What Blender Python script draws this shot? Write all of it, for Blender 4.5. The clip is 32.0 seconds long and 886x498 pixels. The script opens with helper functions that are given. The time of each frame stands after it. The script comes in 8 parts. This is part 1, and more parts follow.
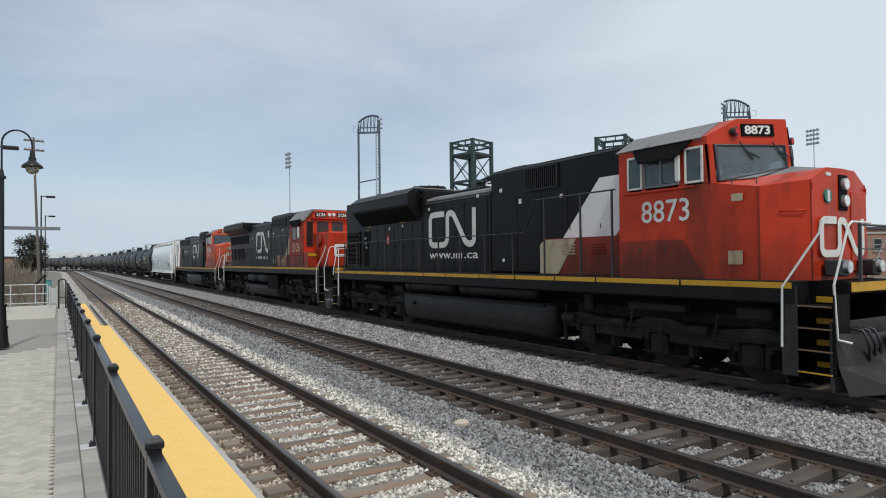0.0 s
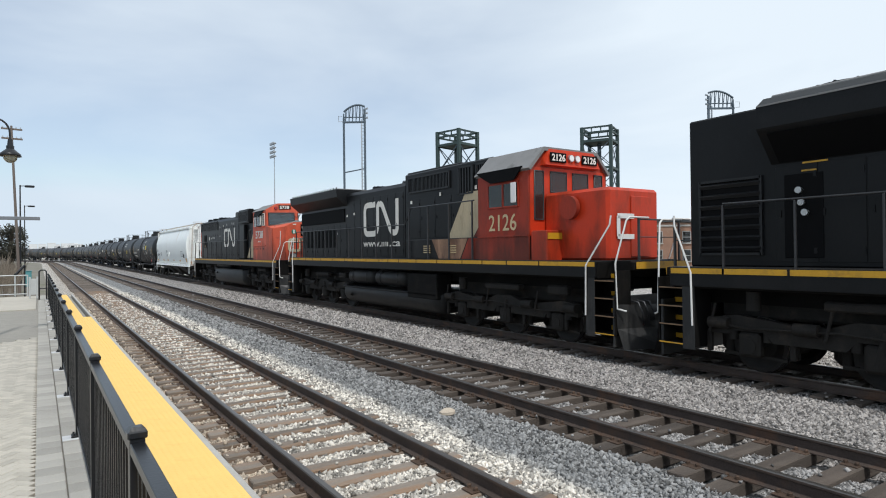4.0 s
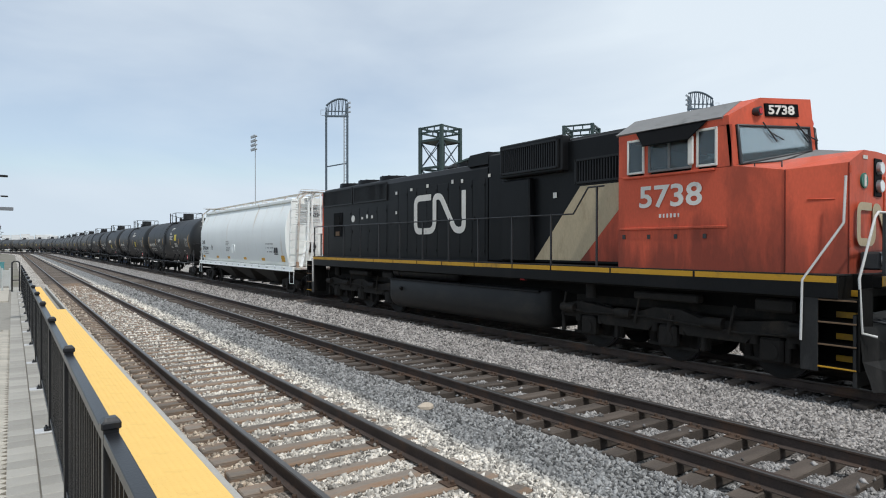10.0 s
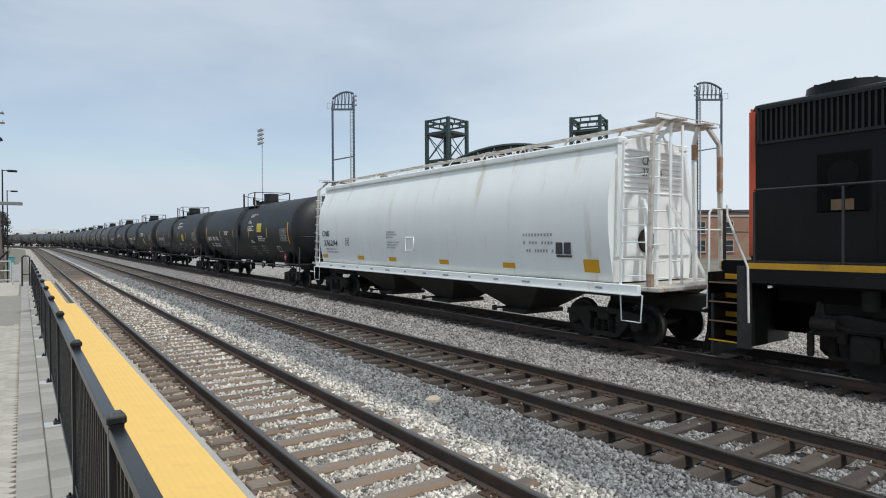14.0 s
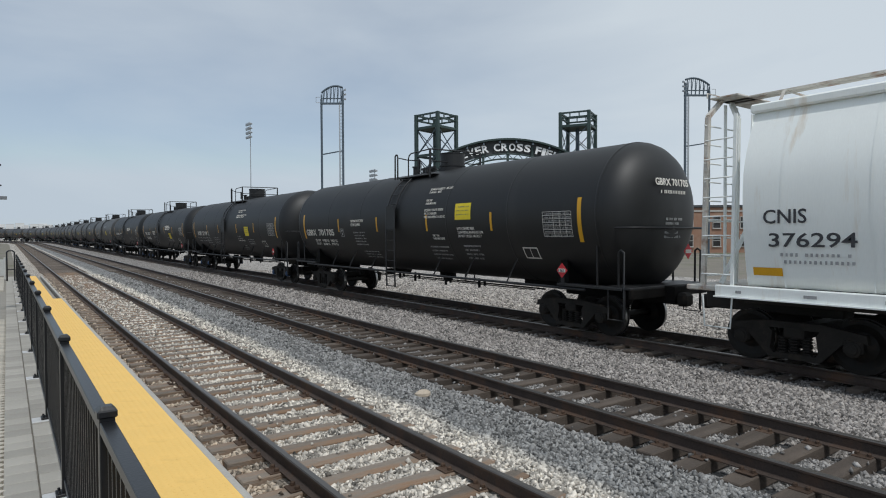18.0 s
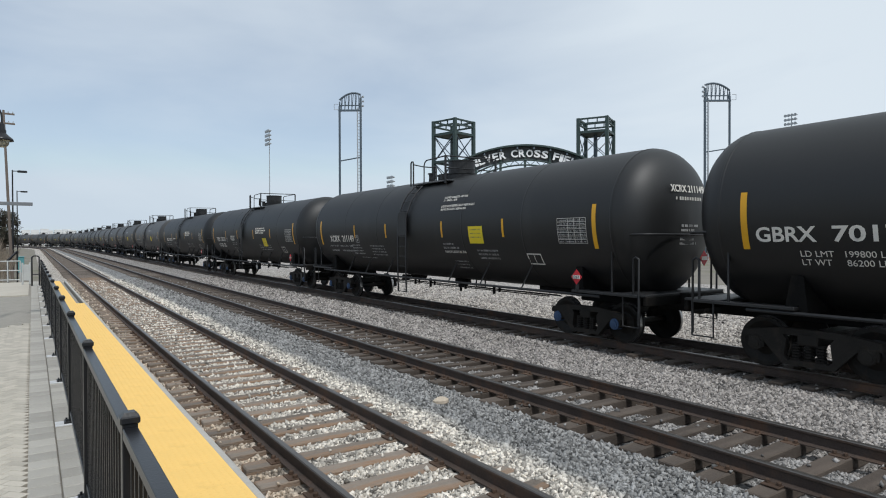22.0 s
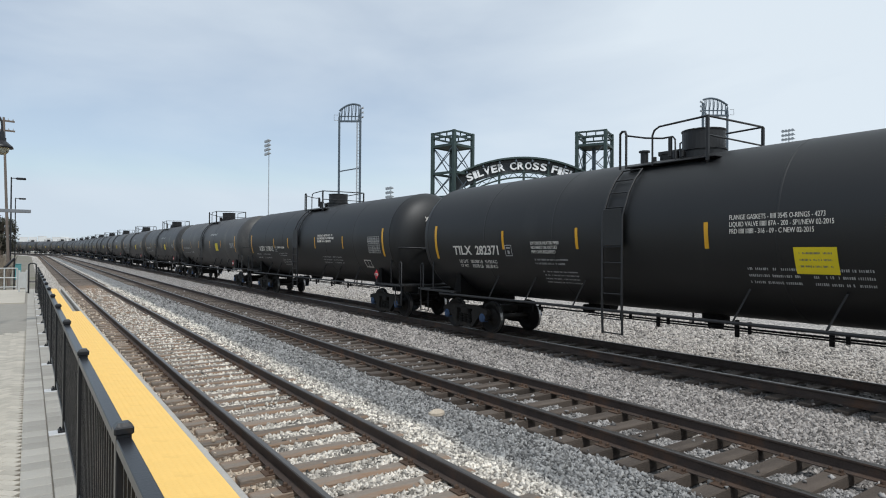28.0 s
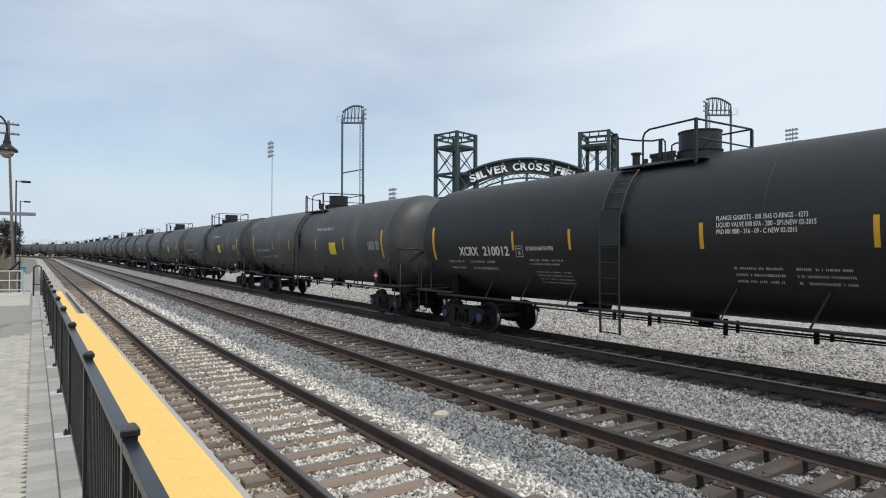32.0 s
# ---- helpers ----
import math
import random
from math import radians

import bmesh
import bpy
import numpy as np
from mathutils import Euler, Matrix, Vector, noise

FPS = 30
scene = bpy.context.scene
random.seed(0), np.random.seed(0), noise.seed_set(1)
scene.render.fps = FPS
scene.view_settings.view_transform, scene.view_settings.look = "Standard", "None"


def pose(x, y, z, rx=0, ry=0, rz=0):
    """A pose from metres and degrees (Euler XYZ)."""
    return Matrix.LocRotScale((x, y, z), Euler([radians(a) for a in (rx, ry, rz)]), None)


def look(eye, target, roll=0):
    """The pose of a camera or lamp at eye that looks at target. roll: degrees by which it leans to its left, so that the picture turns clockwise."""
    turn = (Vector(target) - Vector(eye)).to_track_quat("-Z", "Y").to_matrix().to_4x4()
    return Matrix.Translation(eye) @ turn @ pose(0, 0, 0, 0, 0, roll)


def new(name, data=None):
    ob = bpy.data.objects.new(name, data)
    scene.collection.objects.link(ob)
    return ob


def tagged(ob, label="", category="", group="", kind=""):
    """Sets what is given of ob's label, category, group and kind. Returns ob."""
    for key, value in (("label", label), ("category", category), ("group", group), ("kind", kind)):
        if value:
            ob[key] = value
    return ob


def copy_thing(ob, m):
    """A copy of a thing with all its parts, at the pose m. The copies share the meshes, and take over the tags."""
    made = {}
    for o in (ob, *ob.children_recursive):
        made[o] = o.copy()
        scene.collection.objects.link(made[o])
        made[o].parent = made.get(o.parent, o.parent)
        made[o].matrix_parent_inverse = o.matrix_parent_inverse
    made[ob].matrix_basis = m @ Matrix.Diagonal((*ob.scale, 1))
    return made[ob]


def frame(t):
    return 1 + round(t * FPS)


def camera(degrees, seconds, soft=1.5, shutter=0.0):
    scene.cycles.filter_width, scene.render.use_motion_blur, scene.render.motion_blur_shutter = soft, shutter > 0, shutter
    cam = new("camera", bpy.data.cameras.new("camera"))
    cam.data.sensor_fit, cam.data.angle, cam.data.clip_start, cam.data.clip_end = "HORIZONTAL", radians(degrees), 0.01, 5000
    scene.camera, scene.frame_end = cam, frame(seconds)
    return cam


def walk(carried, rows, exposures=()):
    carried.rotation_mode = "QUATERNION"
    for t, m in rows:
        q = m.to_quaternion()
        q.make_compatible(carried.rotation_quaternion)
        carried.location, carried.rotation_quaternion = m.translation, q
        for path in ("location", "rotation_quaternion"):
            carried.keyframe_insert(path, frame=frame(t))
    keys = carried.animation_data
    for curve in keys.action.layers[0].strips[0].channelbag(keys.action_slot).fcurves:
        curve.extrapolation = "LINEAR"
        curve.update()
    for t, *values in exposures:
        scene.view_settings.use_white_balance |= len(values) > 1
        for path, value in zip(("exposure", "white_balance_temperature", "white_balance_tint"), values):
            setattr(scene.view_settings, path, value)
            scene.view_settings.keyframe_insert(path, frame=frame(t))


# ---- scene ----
cam = camera(72.5, 32.0, soft=1.05, shutter=0.0)
# seconds, x, y, z, yaw, pitch, roll
PATH = [
    (0, -0.024, 0.007, 2.351, -32.429, 1.317, 0.648), (0.5, -0.010, 0.027, 2.346, -32.079, 1.286, 0.836), (1, -0.003, 0.033, 2.345, -31.263, 0.999, 0.878),
    (1.5, -0.008, 0.024, 2.338, -31.794, 0.646, 0.726), (2, -0.007, 0.022, 2.345, -31.628, 0.463, 0.565), (2.5, -0.017, 0.015, 2.342, -32.496, 0.413, 0.342),
    (3, -0.019, 0.002, 2.341, -33.087, 0.433, 0.326), (3.5, -0.021, 0.019, 2.336, -33.452, 0.435, 0.437), (5.5, -0.003, -0.003, 2.336, -34.380, 0.288, 1.287),
    (6, -0.006, 0.003, 2.333, -33.951, 0.099, 0.993), (6.5, -0.012, -0.003, 2.336, -33.884, -0.230, 0.718), (7, -0.016, 0.017, 2.330, -33.719, -0.454, 0.994),
    (7.5, -0.020, 0.019, 2.335, -33.319, -0.643, 0.842), (8, -0.011, 0.025, 2.334, -33.010, -0.688, 0.992), (8.5, -0.007, 0.011, 2.326, -33.653, -0.705, 0.735),
    (9, -0.015, -0.014, 2.336, -34.394, 0.125, 0.415), (9.5, -0.017, -0.022, 2.332, -34.840, 0.142, 0.307), (10, -0.017, -0.027, 2.327, -35.484, 0.003, 0.053),
    (10.5, -0.028, -0.029, 2.327, -36.314, -0.016, -0.088), (11, -0.030, -0.049, 2.330, -36.843, -0.075, 0.074), (11.5, -0.020, -0.035, 2.323, -36.442, -0.289, -0.045),
    (12, -0.020, -0.040, 2.328, -36.079, -0.439, 0.213), (12.5, -0.017, -0.023, 2.331, -35.471, -0.587, 0.529), (13, -0.007, -0.008, 2.325, -34.934, -0.735, 0.618),
    (13.5, 0.001, -0.014, 2.325, -35.193, -0.782, 0.292), (14, 0.008, -0.001, 2.327, -34.821, -0.668, 0.284), (14.5, -0.003, -0.002, 2.330, -35.118, -0.387, 0.345),
    (16.5, -0.017, -0.041, 2.329, -36.281, -0.352, -0.370), (17, -0.013, -0.030, 2.320, -36.303, -0.485, -0.191), (17.5, -0.005, -0.009, 2.323, -35.795, -0.907, 0.144),
    (18, -0.008, -0.015, 2.323, -35.819, -1.164, 0.266), (18.5, -0.006, -0.026, 2.323, -35.826, -1.408, -0.107), (19, 0.000, 0.000, 2.321, -35.277, -1.226, -0.022),
    (19.5, -0.004, 0.013, 2.330, -34.388, -0.324, 0.131), (20, -0.007, 0.011, 2.329, -34.199, -0.324, 0.297), (20.5, -0.005, 0.004, 2.331, -34.582, -0.368, 0.265),
    (21, -0.004, 0.010, 2.331, -34.113, -0.456, 0.345), (21.5, -0.008, -0.004, 2.333, -34.406, -0.594, 0.431), (22, -0.014, 0.019, 2.328, -34.222, -0.575, 0.163),
    (22.5, -0.015, 0.004, 2.330, -34.853, -0.332, 0.007), (23, -0.011, 0.006, 2.330, -34.835, 0.150, 0.236), (23.5, -0.006, 0.004, 2.335, -34.496, 0.580, 0.442),
    (24, -0.007, -0.022, 2.329, -35.251, 0.702, -0.410), (24.5, -0.008, -0.038, 2.335, -35.738, 0.126, 0.177), (25, -0.013, -0.013, 2.326, -35.889, 0.043, 0.165),
    (25.5, -0.016, 0.001, 2.329, -35.076, -0.060, 0.219), (27.5, -0.022, 0.009, 2.339, -34.171, 0.358, -0.234), (28, -0.015, -0.003, 2.339, -34.394, 0.488, -0.408),
    (28.5, -0.010, 0.017, 2.337, -34.215, 0.487, -0.077), (29, 0.003, 0.013, 2.336, -34.338, 0.525, 0.108), (29.5, 0.005, 0.013, 2.337, -33.898, 0.652, 0.058),
    (30, -0.002, 0.002, 2.337, -33.706, 0.764, -0.611), (30.5, -0.006, 0.001, 2.340, -33.942, 0.668, -0.179), (31, -0.009, -0.010, 2.338, -34.405, 0.612, -0.032),
    (31.5, -0.015, 0.021, 2.334, -33.665, 0.635, -0.131), (32, -0.020, 0.002, 2.341, -34.081, 0.584, -0.180),
]

# the film's camera darkens a little while the white car fills its picture
EXPOSURES = [(t, stops, 6290.0, 8.5) for t, stops in ((0.0, -0.18), (0.5, -0.10), (1.0, 0.0), (2.0, 0.05), (3.0, 0.18), (5.5, 0.0), (7.0, 0.0), (8.0, 0.06), (9.0, 0.05), (11.0, 0.0), (13.0, -0.05), (14.0, -0.10), (16.0, -0.35), (17.0, -0.40), (18.0, -0.35), (20.0, -0.12), (23.0, -0.08), (25.0, 0.03), (28.0, -0.03), (30.0, 0.04), (31.0, -0.03), (32.0, 0.0))]
walk(cam, [(t, pose(x, y, z, 90 + pitch, roll, yaw)) for t, x, y, z, yaw, pitch, roll in PATH], EXPOSURES)

# ---- world and sun ----
SUN_AZ, SUN_EL = 193.0, 57.0   # where the sun stands: degrees clockwise from +y, and up
world = bpy.data.worlds.new("world")
scene.world = world
world.use_nodes = True
wn, wl = world.node_tree.nodes, world.node_tree.links
wn.clear()
w_out = wn.new("ShaderNodeOutputWorld")
w_bg = wn.new("ShaderNodeBackground")
w_sky = wn.new("ShaderNodeTexSky")
w_sky.sky_type = "NISHITA"
w_sky.sun_disc = False
w_sky.sun_elevation, w_sky.sun_rotation = radians(SUN_EL), radians(SUN_AZ)
w_sky.air_density, w_sky.dust_density, w_sky.ozone_density = 1.0, 0.15, 2.0
w_co = wn.new("ShaderNodeTexCoord")
w_map = wn.new("ShaderNodeMapping")
w_map.inputs["Scale"].default_value = (1.0, 1.0, 3.2)
w_map.inputs["Location"].default_value = (0.35, 0.2, 0.1)
w_noise = wn.new("ShaderNodeTexNoise")
w_noise.inputs["Scale"].default_value = 1.7
w_noise.inputs["Detail"].default_value = 5.0
w_noise.inputs["Roughness"].default_value = 0.5
w_noise.inputs["Distortion"].default_value = 0.4
w_ramp = wn.new("ShaderNodeValToRGB")
w_ramp.color_ramp.elements[0].position, w_ramp.color_ramp.elements[0].color = 0.36, (0.42, 0.42, 0.42, 1)
w_ramp.color_ramp.elements[1].position, w_ramp.color_ramp.elements[1].color = 0.86, (0.93, 0.93, 0.93, 1)
w_mix = wn.new("ShaderNodeMix")
w_mix.data_type = "RGBA"
w_mix.inputs[7].default_value = (7.7, 8.3, 8.8, 1)   # thin bright cloud
wl.new(w_co.outputs["Generated"], w_map.inputs["Vector"])
wl.new(w_map.outputs[0], w_noise.inputs["Vector"])
# the cloud is thicker overhead and to one side, thinner low in the north-west
w_dot = wn.new("ShaderNodeVectorMath")
w_dot.operation = "DOT_PRODUCT"
w_dot.inputs[1].default_value = (0.50, -0.25, 0.50)
wl.new(w_co.outputs["Generated"], w_dot.inputs[0])
w_add = wn.new("ShaderNodeMath")
w_add.operation = "ADD"
wl.new(w_noise.outputs["Fac"], w_add.inputs[0])
wl.new(w_dot.outputs["Value"], w_add.inputs[1])
wl.new(w_add.outputs[0], w_ramp.inputs["Fac"])
wl.new(w_ramp.outputs["Color"], w_mix.inputs[0])
w_cap = wn.new("ShaderNodeMix")   # haze keeps the low sky from growing brighter than the cloud
w_cap.data_type, w_cap.blend_type = "RGBA", "DARKEN"
w_cap.inputs[0].default_value = 1.0
w_cap.inputs[7].default_value = (5.0, 5.9, 6.9, 1)
wl.new(w_sky.outputs[0], w_cap.inputs[6])
wl.new(w_cap.outputs[2], w_mix.inputs[6])
wl.new(w_mix.outputs[2], w_bg.inputs["Color"])
w_bg.inputs["Strength"].default_value = 0.105
wl.new(w_bg.outputs[0], w_out.inputs["Surface"])
sun = new("sun", bpy.data.lights.new("sun", "SUN"))
sun.data.energy, sun.data.angle, sun.data.color = 2.2, radians(2.5), (1.0, 0.97, 0.93)
sun_dir = Vector((math.sin(radians(SUN_AZ)) * math.cos(radians(SUN_EL)), math.cos(radians(SUN_AZ)) * math.cos(radians(SUN_EL)), math.sin(radians(SUN_EL))))
sun.matrix_world = look(sun_dir * 60, (0, 0, 0))

# ---- materials ----


def mat(name, color, rough=0.6, metal=0.0, var=0.25, scale=6.0, fine=60.0, bump=0.1, dirt=None, dirt_amount=0.0, dirt_scale=1.5, stretch=(1, 1, 1), per_object=0.0, per_island=0.0, spec=0.5, splash=None):
    """A painted, metal or stone surface: broad and fine variation of the colour, blotches of dirt, and a fine relief."""
    m = bpy.data.materials.new(name)
    m.use_nodes = True
    n, l = m.node_tree.nodes, m.node_tree.links
    b = n["Principled BSDF"]
    b.inputs["Roughness"].default_value, b.inputs["Metallic"].default_value = rough, metal
    b.inputs["Specular IOR Level"].default_value = spec
    co = n.new("ShaderNodeTexCoord")
    mp = n.new("ShaderNodeMapping")
    mp.inputs["Scale"].default_value = stretch
    l.new(co.outputs["Object"], mp.inputs["Vector"])
    broad, grain = n.new("ShaderNodeTexNoise"), n.new("ShaderNodeTexNoise")
    broad.inputs["Scale"].default_value, broad.inputs["Detail"].default_value = scale, 4
    grain.inputs["Scale"].default_value, grain.inputs["Detail"].default_value = fine, 3
    l.new(mp.outputs[0], broad.inputs["Vector"])
    l.new(mp.outputs[0], grain.inputs["Vector"])
    add = n.new("ShaderNodeMath")
    add.operation = "ADD"
    l.new(broad.outputs["Fac"], add.inputs[0])
    l.new(grain.outputs["Fac"], add.inputs[1])
    last = add.outputs[0]
    for amount, node, socket in ((per_object, "ShaderNodeObjectInfo", "Random"), (per_island, "ShaderNodeNewGeometry", "Random Per Island")):
        if amount:
            src, mul = n.new(node), n.new("ShaderNodeMath")
            mul.operation = "MULTIPLY_ADD"
            mul.inputs[1].default_value, mul.inputs[2].default_value = amount * 2, -amount
            l.new(src.outputs[socket], mul.inputs[0])
            a2 = n.new("ShaderNodeMath")
            a2.operation = "ADD"
            l.new(last, a2.inputs[0])
            l.new(mul.outputs[0], a2.inputs[1])
            last = a2.outputs[0]
    rng = n.new("ShaderNodeMapRange")
    rng.inputs[1].default_value, rng.inputs[2].default_value = 0.5, 1.5
    rng.inputs[3].default_value, rng.inputs[4].default_value = 1 - var, 1 + var
    rng.clamp = False
    l.new(last, rng.inputs[0])
    mul = n.new("ShaderNodeMix")
    mul.data_type, mul.blend_type = "RGBA", "MULTIPLY"
    mul.inputs[0].default_value = 1
    mul.inputs[6].default_value = (*color, 1)
    l.new(rng.outputs[0], mul.inputs[7])
    out = mul.outputs[2]
    if dirt is not None:
        dn, dr, dm = n.new("ShaderNodeTexNoise"), n.new("ShaderNodeMapRange"), n.new("ShaderNodeMix")
        dn.inputs["Scale"].default_value, dn.inputs["Detail"].default_value, dn.inputs["Roughness"].default_value = dirt_scale, 6, 0.65
        l.new(mp.outputs[0], dn.inputs["Vector"])
        dr.inputs[1].default_value, dr.inputs[2].default_value = 0.62 - 0.3 * dirt_amount, 0.78 - 0.25 * dirt_amount
        dr.inputs[4].default_value = min(1.0, 0.5 + dirt_amount)
        l.new(dn.outputs["Fac"], dr.inputs[0])
        dm.data_type = "RGBA"
        dm.inputs[7].default_value = (*dirt, 1)
        l.new(dr.outputs[0], dm.inputs[0])
        l.new(out, dm.inputs[6])
        out = dm.outputs[2]
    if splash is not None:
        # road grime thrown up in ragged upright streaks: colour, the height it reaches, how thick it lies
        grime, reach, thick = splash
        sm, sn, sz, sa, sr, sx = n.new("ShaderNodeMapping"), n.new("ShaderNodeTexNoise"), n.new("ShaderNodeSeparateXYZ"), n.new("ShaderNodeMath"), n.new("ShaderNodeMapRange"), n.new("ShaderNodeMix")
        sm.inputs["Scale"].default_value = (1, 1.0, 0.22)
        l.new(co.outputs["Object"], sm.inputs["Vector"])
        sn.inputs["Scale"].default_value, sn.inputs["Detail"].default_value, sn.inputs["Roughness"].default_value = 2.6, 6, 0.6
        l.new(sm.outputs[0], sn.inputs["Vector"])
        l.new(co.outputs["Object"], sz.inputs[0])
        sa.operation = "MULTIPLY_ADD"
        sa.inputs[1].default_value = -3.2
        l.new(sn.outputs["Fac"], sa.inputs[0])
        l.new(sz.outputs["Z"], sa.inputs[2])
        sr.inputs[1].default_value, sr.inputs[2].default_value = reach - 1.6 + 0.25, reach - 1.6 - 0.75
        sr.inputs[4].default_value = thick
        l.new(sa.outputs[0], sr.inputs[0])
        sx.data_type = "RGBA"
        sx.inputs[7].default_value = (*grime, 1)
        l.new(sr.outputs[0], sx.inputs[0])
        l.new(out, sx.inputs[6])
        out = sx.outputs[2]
    l.new(out, b.inputs["Base Color"])
    if bump:
        bp = n.new("ShaderNodeBump")
        bp.inputs["Strength"].default_value, bp.inputs["Distance"].default_value = bump, 0.02
        l.new(grain.outputs["Fac"], bp.inputs["Height"])
        l.new(bp.outputs[0], b.inputs["Normal"])
    return m


def ballast_mat(name, a, c, zones=True, per_island=True):
    """Crushed stone. Three kinds lie side by side: pale fresh stone along the first track, blue-grey between, pinkish
    grey beyond. The strip under the train is darkened for oil and for painted shade.
    """
    m = mat(name, a, 0.9, var=0.42, scale=2.0, fine=30, bump=0.25, per_island=0.85 if per_island else 0.0)
    n, l = m.node_tree.nodes, m.node_tree.links
    b = n["Principled BSDF"]
    src = b.inputs["Base Color"].links[0].from_socket
    co = n.new("ShaderNodeTexCoord")
    sx = n.new("ShaderNodeSeparateXYZ")
    l.new(co.outputs["Object"], sx.inputs[0])
    wob = n.new("ShaderNodeTexNoise")
    wob.inputs["Scale"].default_value = 0.9
    l.new(co.outputs["Object"], wob.inputs["Vector"])
    ad = n.new("ShaderNodeMath")
    ad.operation = "MULTIPLY_ADD"
    ad.inputs[1].default_value = 0.5
    l.new(wob.outputs["Fac"], ad.inputs[0])
    sh = n.new("ShaderNodeMath")
    sh.operation = "ADD"
    sh.inputs[1].default_value = 0.2
    l.new(sx.outputs["X"], sh.inputs[0])
    l.new(sh.outputs[0], ad.inputs[2])
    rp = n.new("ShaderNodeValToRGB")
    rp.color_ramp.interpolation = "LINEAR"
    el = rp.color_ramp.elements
    # stops 11.7 to 13.9: oily stone, with the train's shade painted into the colour
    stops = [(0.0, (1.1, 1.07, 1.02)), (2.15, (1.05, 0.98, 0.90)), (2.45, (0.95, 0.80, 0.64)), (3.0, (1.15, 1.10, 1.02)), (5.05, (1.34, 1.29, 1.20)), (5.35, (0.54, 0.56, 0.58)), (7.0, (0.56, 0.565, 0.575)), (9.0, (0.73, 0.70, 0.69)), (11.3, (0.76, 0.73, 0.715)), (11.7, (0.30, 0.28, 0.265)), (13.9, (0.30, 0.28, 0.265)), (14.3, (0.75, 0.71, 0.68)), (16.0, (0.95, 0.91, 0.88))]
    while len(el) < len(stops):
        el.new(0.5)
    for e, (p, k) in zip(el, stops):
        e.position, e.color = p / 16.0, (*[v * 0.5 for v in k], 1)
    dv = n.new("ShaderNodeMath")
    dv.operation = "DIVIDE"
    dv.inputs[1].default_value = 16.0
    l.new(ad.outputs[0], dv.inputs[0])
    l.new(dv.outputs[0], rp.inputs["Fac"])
    if not per_island:
        vo, vr, vm = n.new("ShaderNodeTexVoronoi"), n.new("ShaderNodeMapRange"), n.new("ShaderNodeMix")
        vo.inputs["Scale"].default_value = 18.0
        l.new(co.outputs["Object"], vo.inputs["Vector"])
        sep = n.new("ShaderNodeSeparateColor")
        l.new(vo.outputs["Color"], sep.inputs[0])
        vr.inputs[3].default_value, vr.inputs[4].default_value = 0.22, 1.55
        l.new(sep.outputs[0], vr.inputs[0])
        vm.data_type, vm.blend_type = "RGBA", "MULTIPLY"
        vm.inputs[0].default_value = 1
        l.new(src, vm.inputs[6])
        l.new(vr.outputs[0], vm.inputs[7])
        src = vm.outputs[2]
        bp = n.new("ShaderNodeBump")
        bp.inputs["Strength"].default_value, bp.inputs["Distance"].default_value = 0.8, 0.03
        bp.invert = True
        l.new(vo.outputs["Distance"], bp.inputs["Height"])
        l.new(bp.outputs[0], b.inputs["Normal"])
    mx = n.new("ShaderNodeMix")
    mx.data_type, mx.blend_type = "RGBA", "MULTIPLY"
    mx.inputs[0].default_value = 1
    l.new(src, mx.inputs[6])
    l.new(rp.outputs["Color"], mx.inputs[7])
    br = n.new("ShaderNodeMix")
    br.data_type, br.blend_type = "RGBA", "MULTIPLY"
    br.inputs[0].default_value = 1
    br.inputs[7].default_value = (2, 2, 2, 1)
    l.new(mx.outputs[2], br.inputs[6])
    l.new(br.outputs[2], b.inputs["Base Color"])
    return m


M = {}
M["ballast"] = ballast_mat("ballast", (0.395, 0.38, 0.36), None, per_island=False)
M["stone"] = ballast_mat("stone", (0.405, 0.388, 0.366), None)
M["tie"] = mat("tie_wood", (0.205, 0.17, 0.138), 0.85, var=0.35, scale=3, fine=40, bump=0.5, dirt=(0.27, 0.145, 0.068), dirt_amount=0.42, dirt_scale=1.6, stretch=(0.35, 2.5, 2.5), per_object=0.4)
M["tie_dark"] = mat("tie_wood_dark", (0.082, 0.064, 0.051), 0.88, var=0.35, scale=3, fine=40, bump=0.5, dirt=(0.14, 0.112, 0.088), dirt_amount=0.22, dirt_scale=2.0, stretch=(0.35, 2.5, 2.5), per_object=0.4)
M["tie_far"] = mat("tie_wood_far", (0.155, 0.128, 0.107), 0.85, var=0.35, scale=3, fine=40, bump=0.3, per_island=0.4)
M["rail_head"] = mat("rail_head_steel", (0.16, 0.145, 0.13), 0.38, 0.8, var=0.15, scale=3, fine=30, bump=0.02, stretch=(4, 0.2, 1))
M["rail_side"] = mat("rail_side_rust", (0.075, 0.055, 0.045), 0.75, 0.3, var=0.4, scale=3, fine=50, bump=0.2, dirt=(0.13, 0.07, 0.04), dirt_amount=0.3)
M["plate"] = mat("tie_plate_rust", (0.085, 0.052, 0.034), 0.8, 0.2, var=0.4, scale=5, fine=60, bump=0.3, per_object=0.3)
M["yellow_tile"] = mat("tactile_yellow", (0.87, 0.56, 0.165), 0.75, var=0.06, scale=1.5, fine=40, bump=0.1, dirt=(0.62, 0.38, 0.10), dirt_amount=0.12, dirt_scale=1.2)
M["paver"] = mat("paver", (0.45, 0.41, 0.345), 0.85, var=0.14, scale=2, fine=60, bump=0.2, per_object=0.5)
M["paver_far"] = mat("paver_far", (0.45, 0.41, 0.345), 0.85, var=0.14, scale=2, fine=60, bump=0.2, per_island=0.5)
M["band"] = mat("band_paver", (0.36, 0.338, 0.30), 0.85, var=0.15, scale=2, fine=60, bump=0.2, per_object=0.5)
M["joint"] = mat("joint_sand", (0.28, 0.26, 0.225), 0.95, var=0.2)
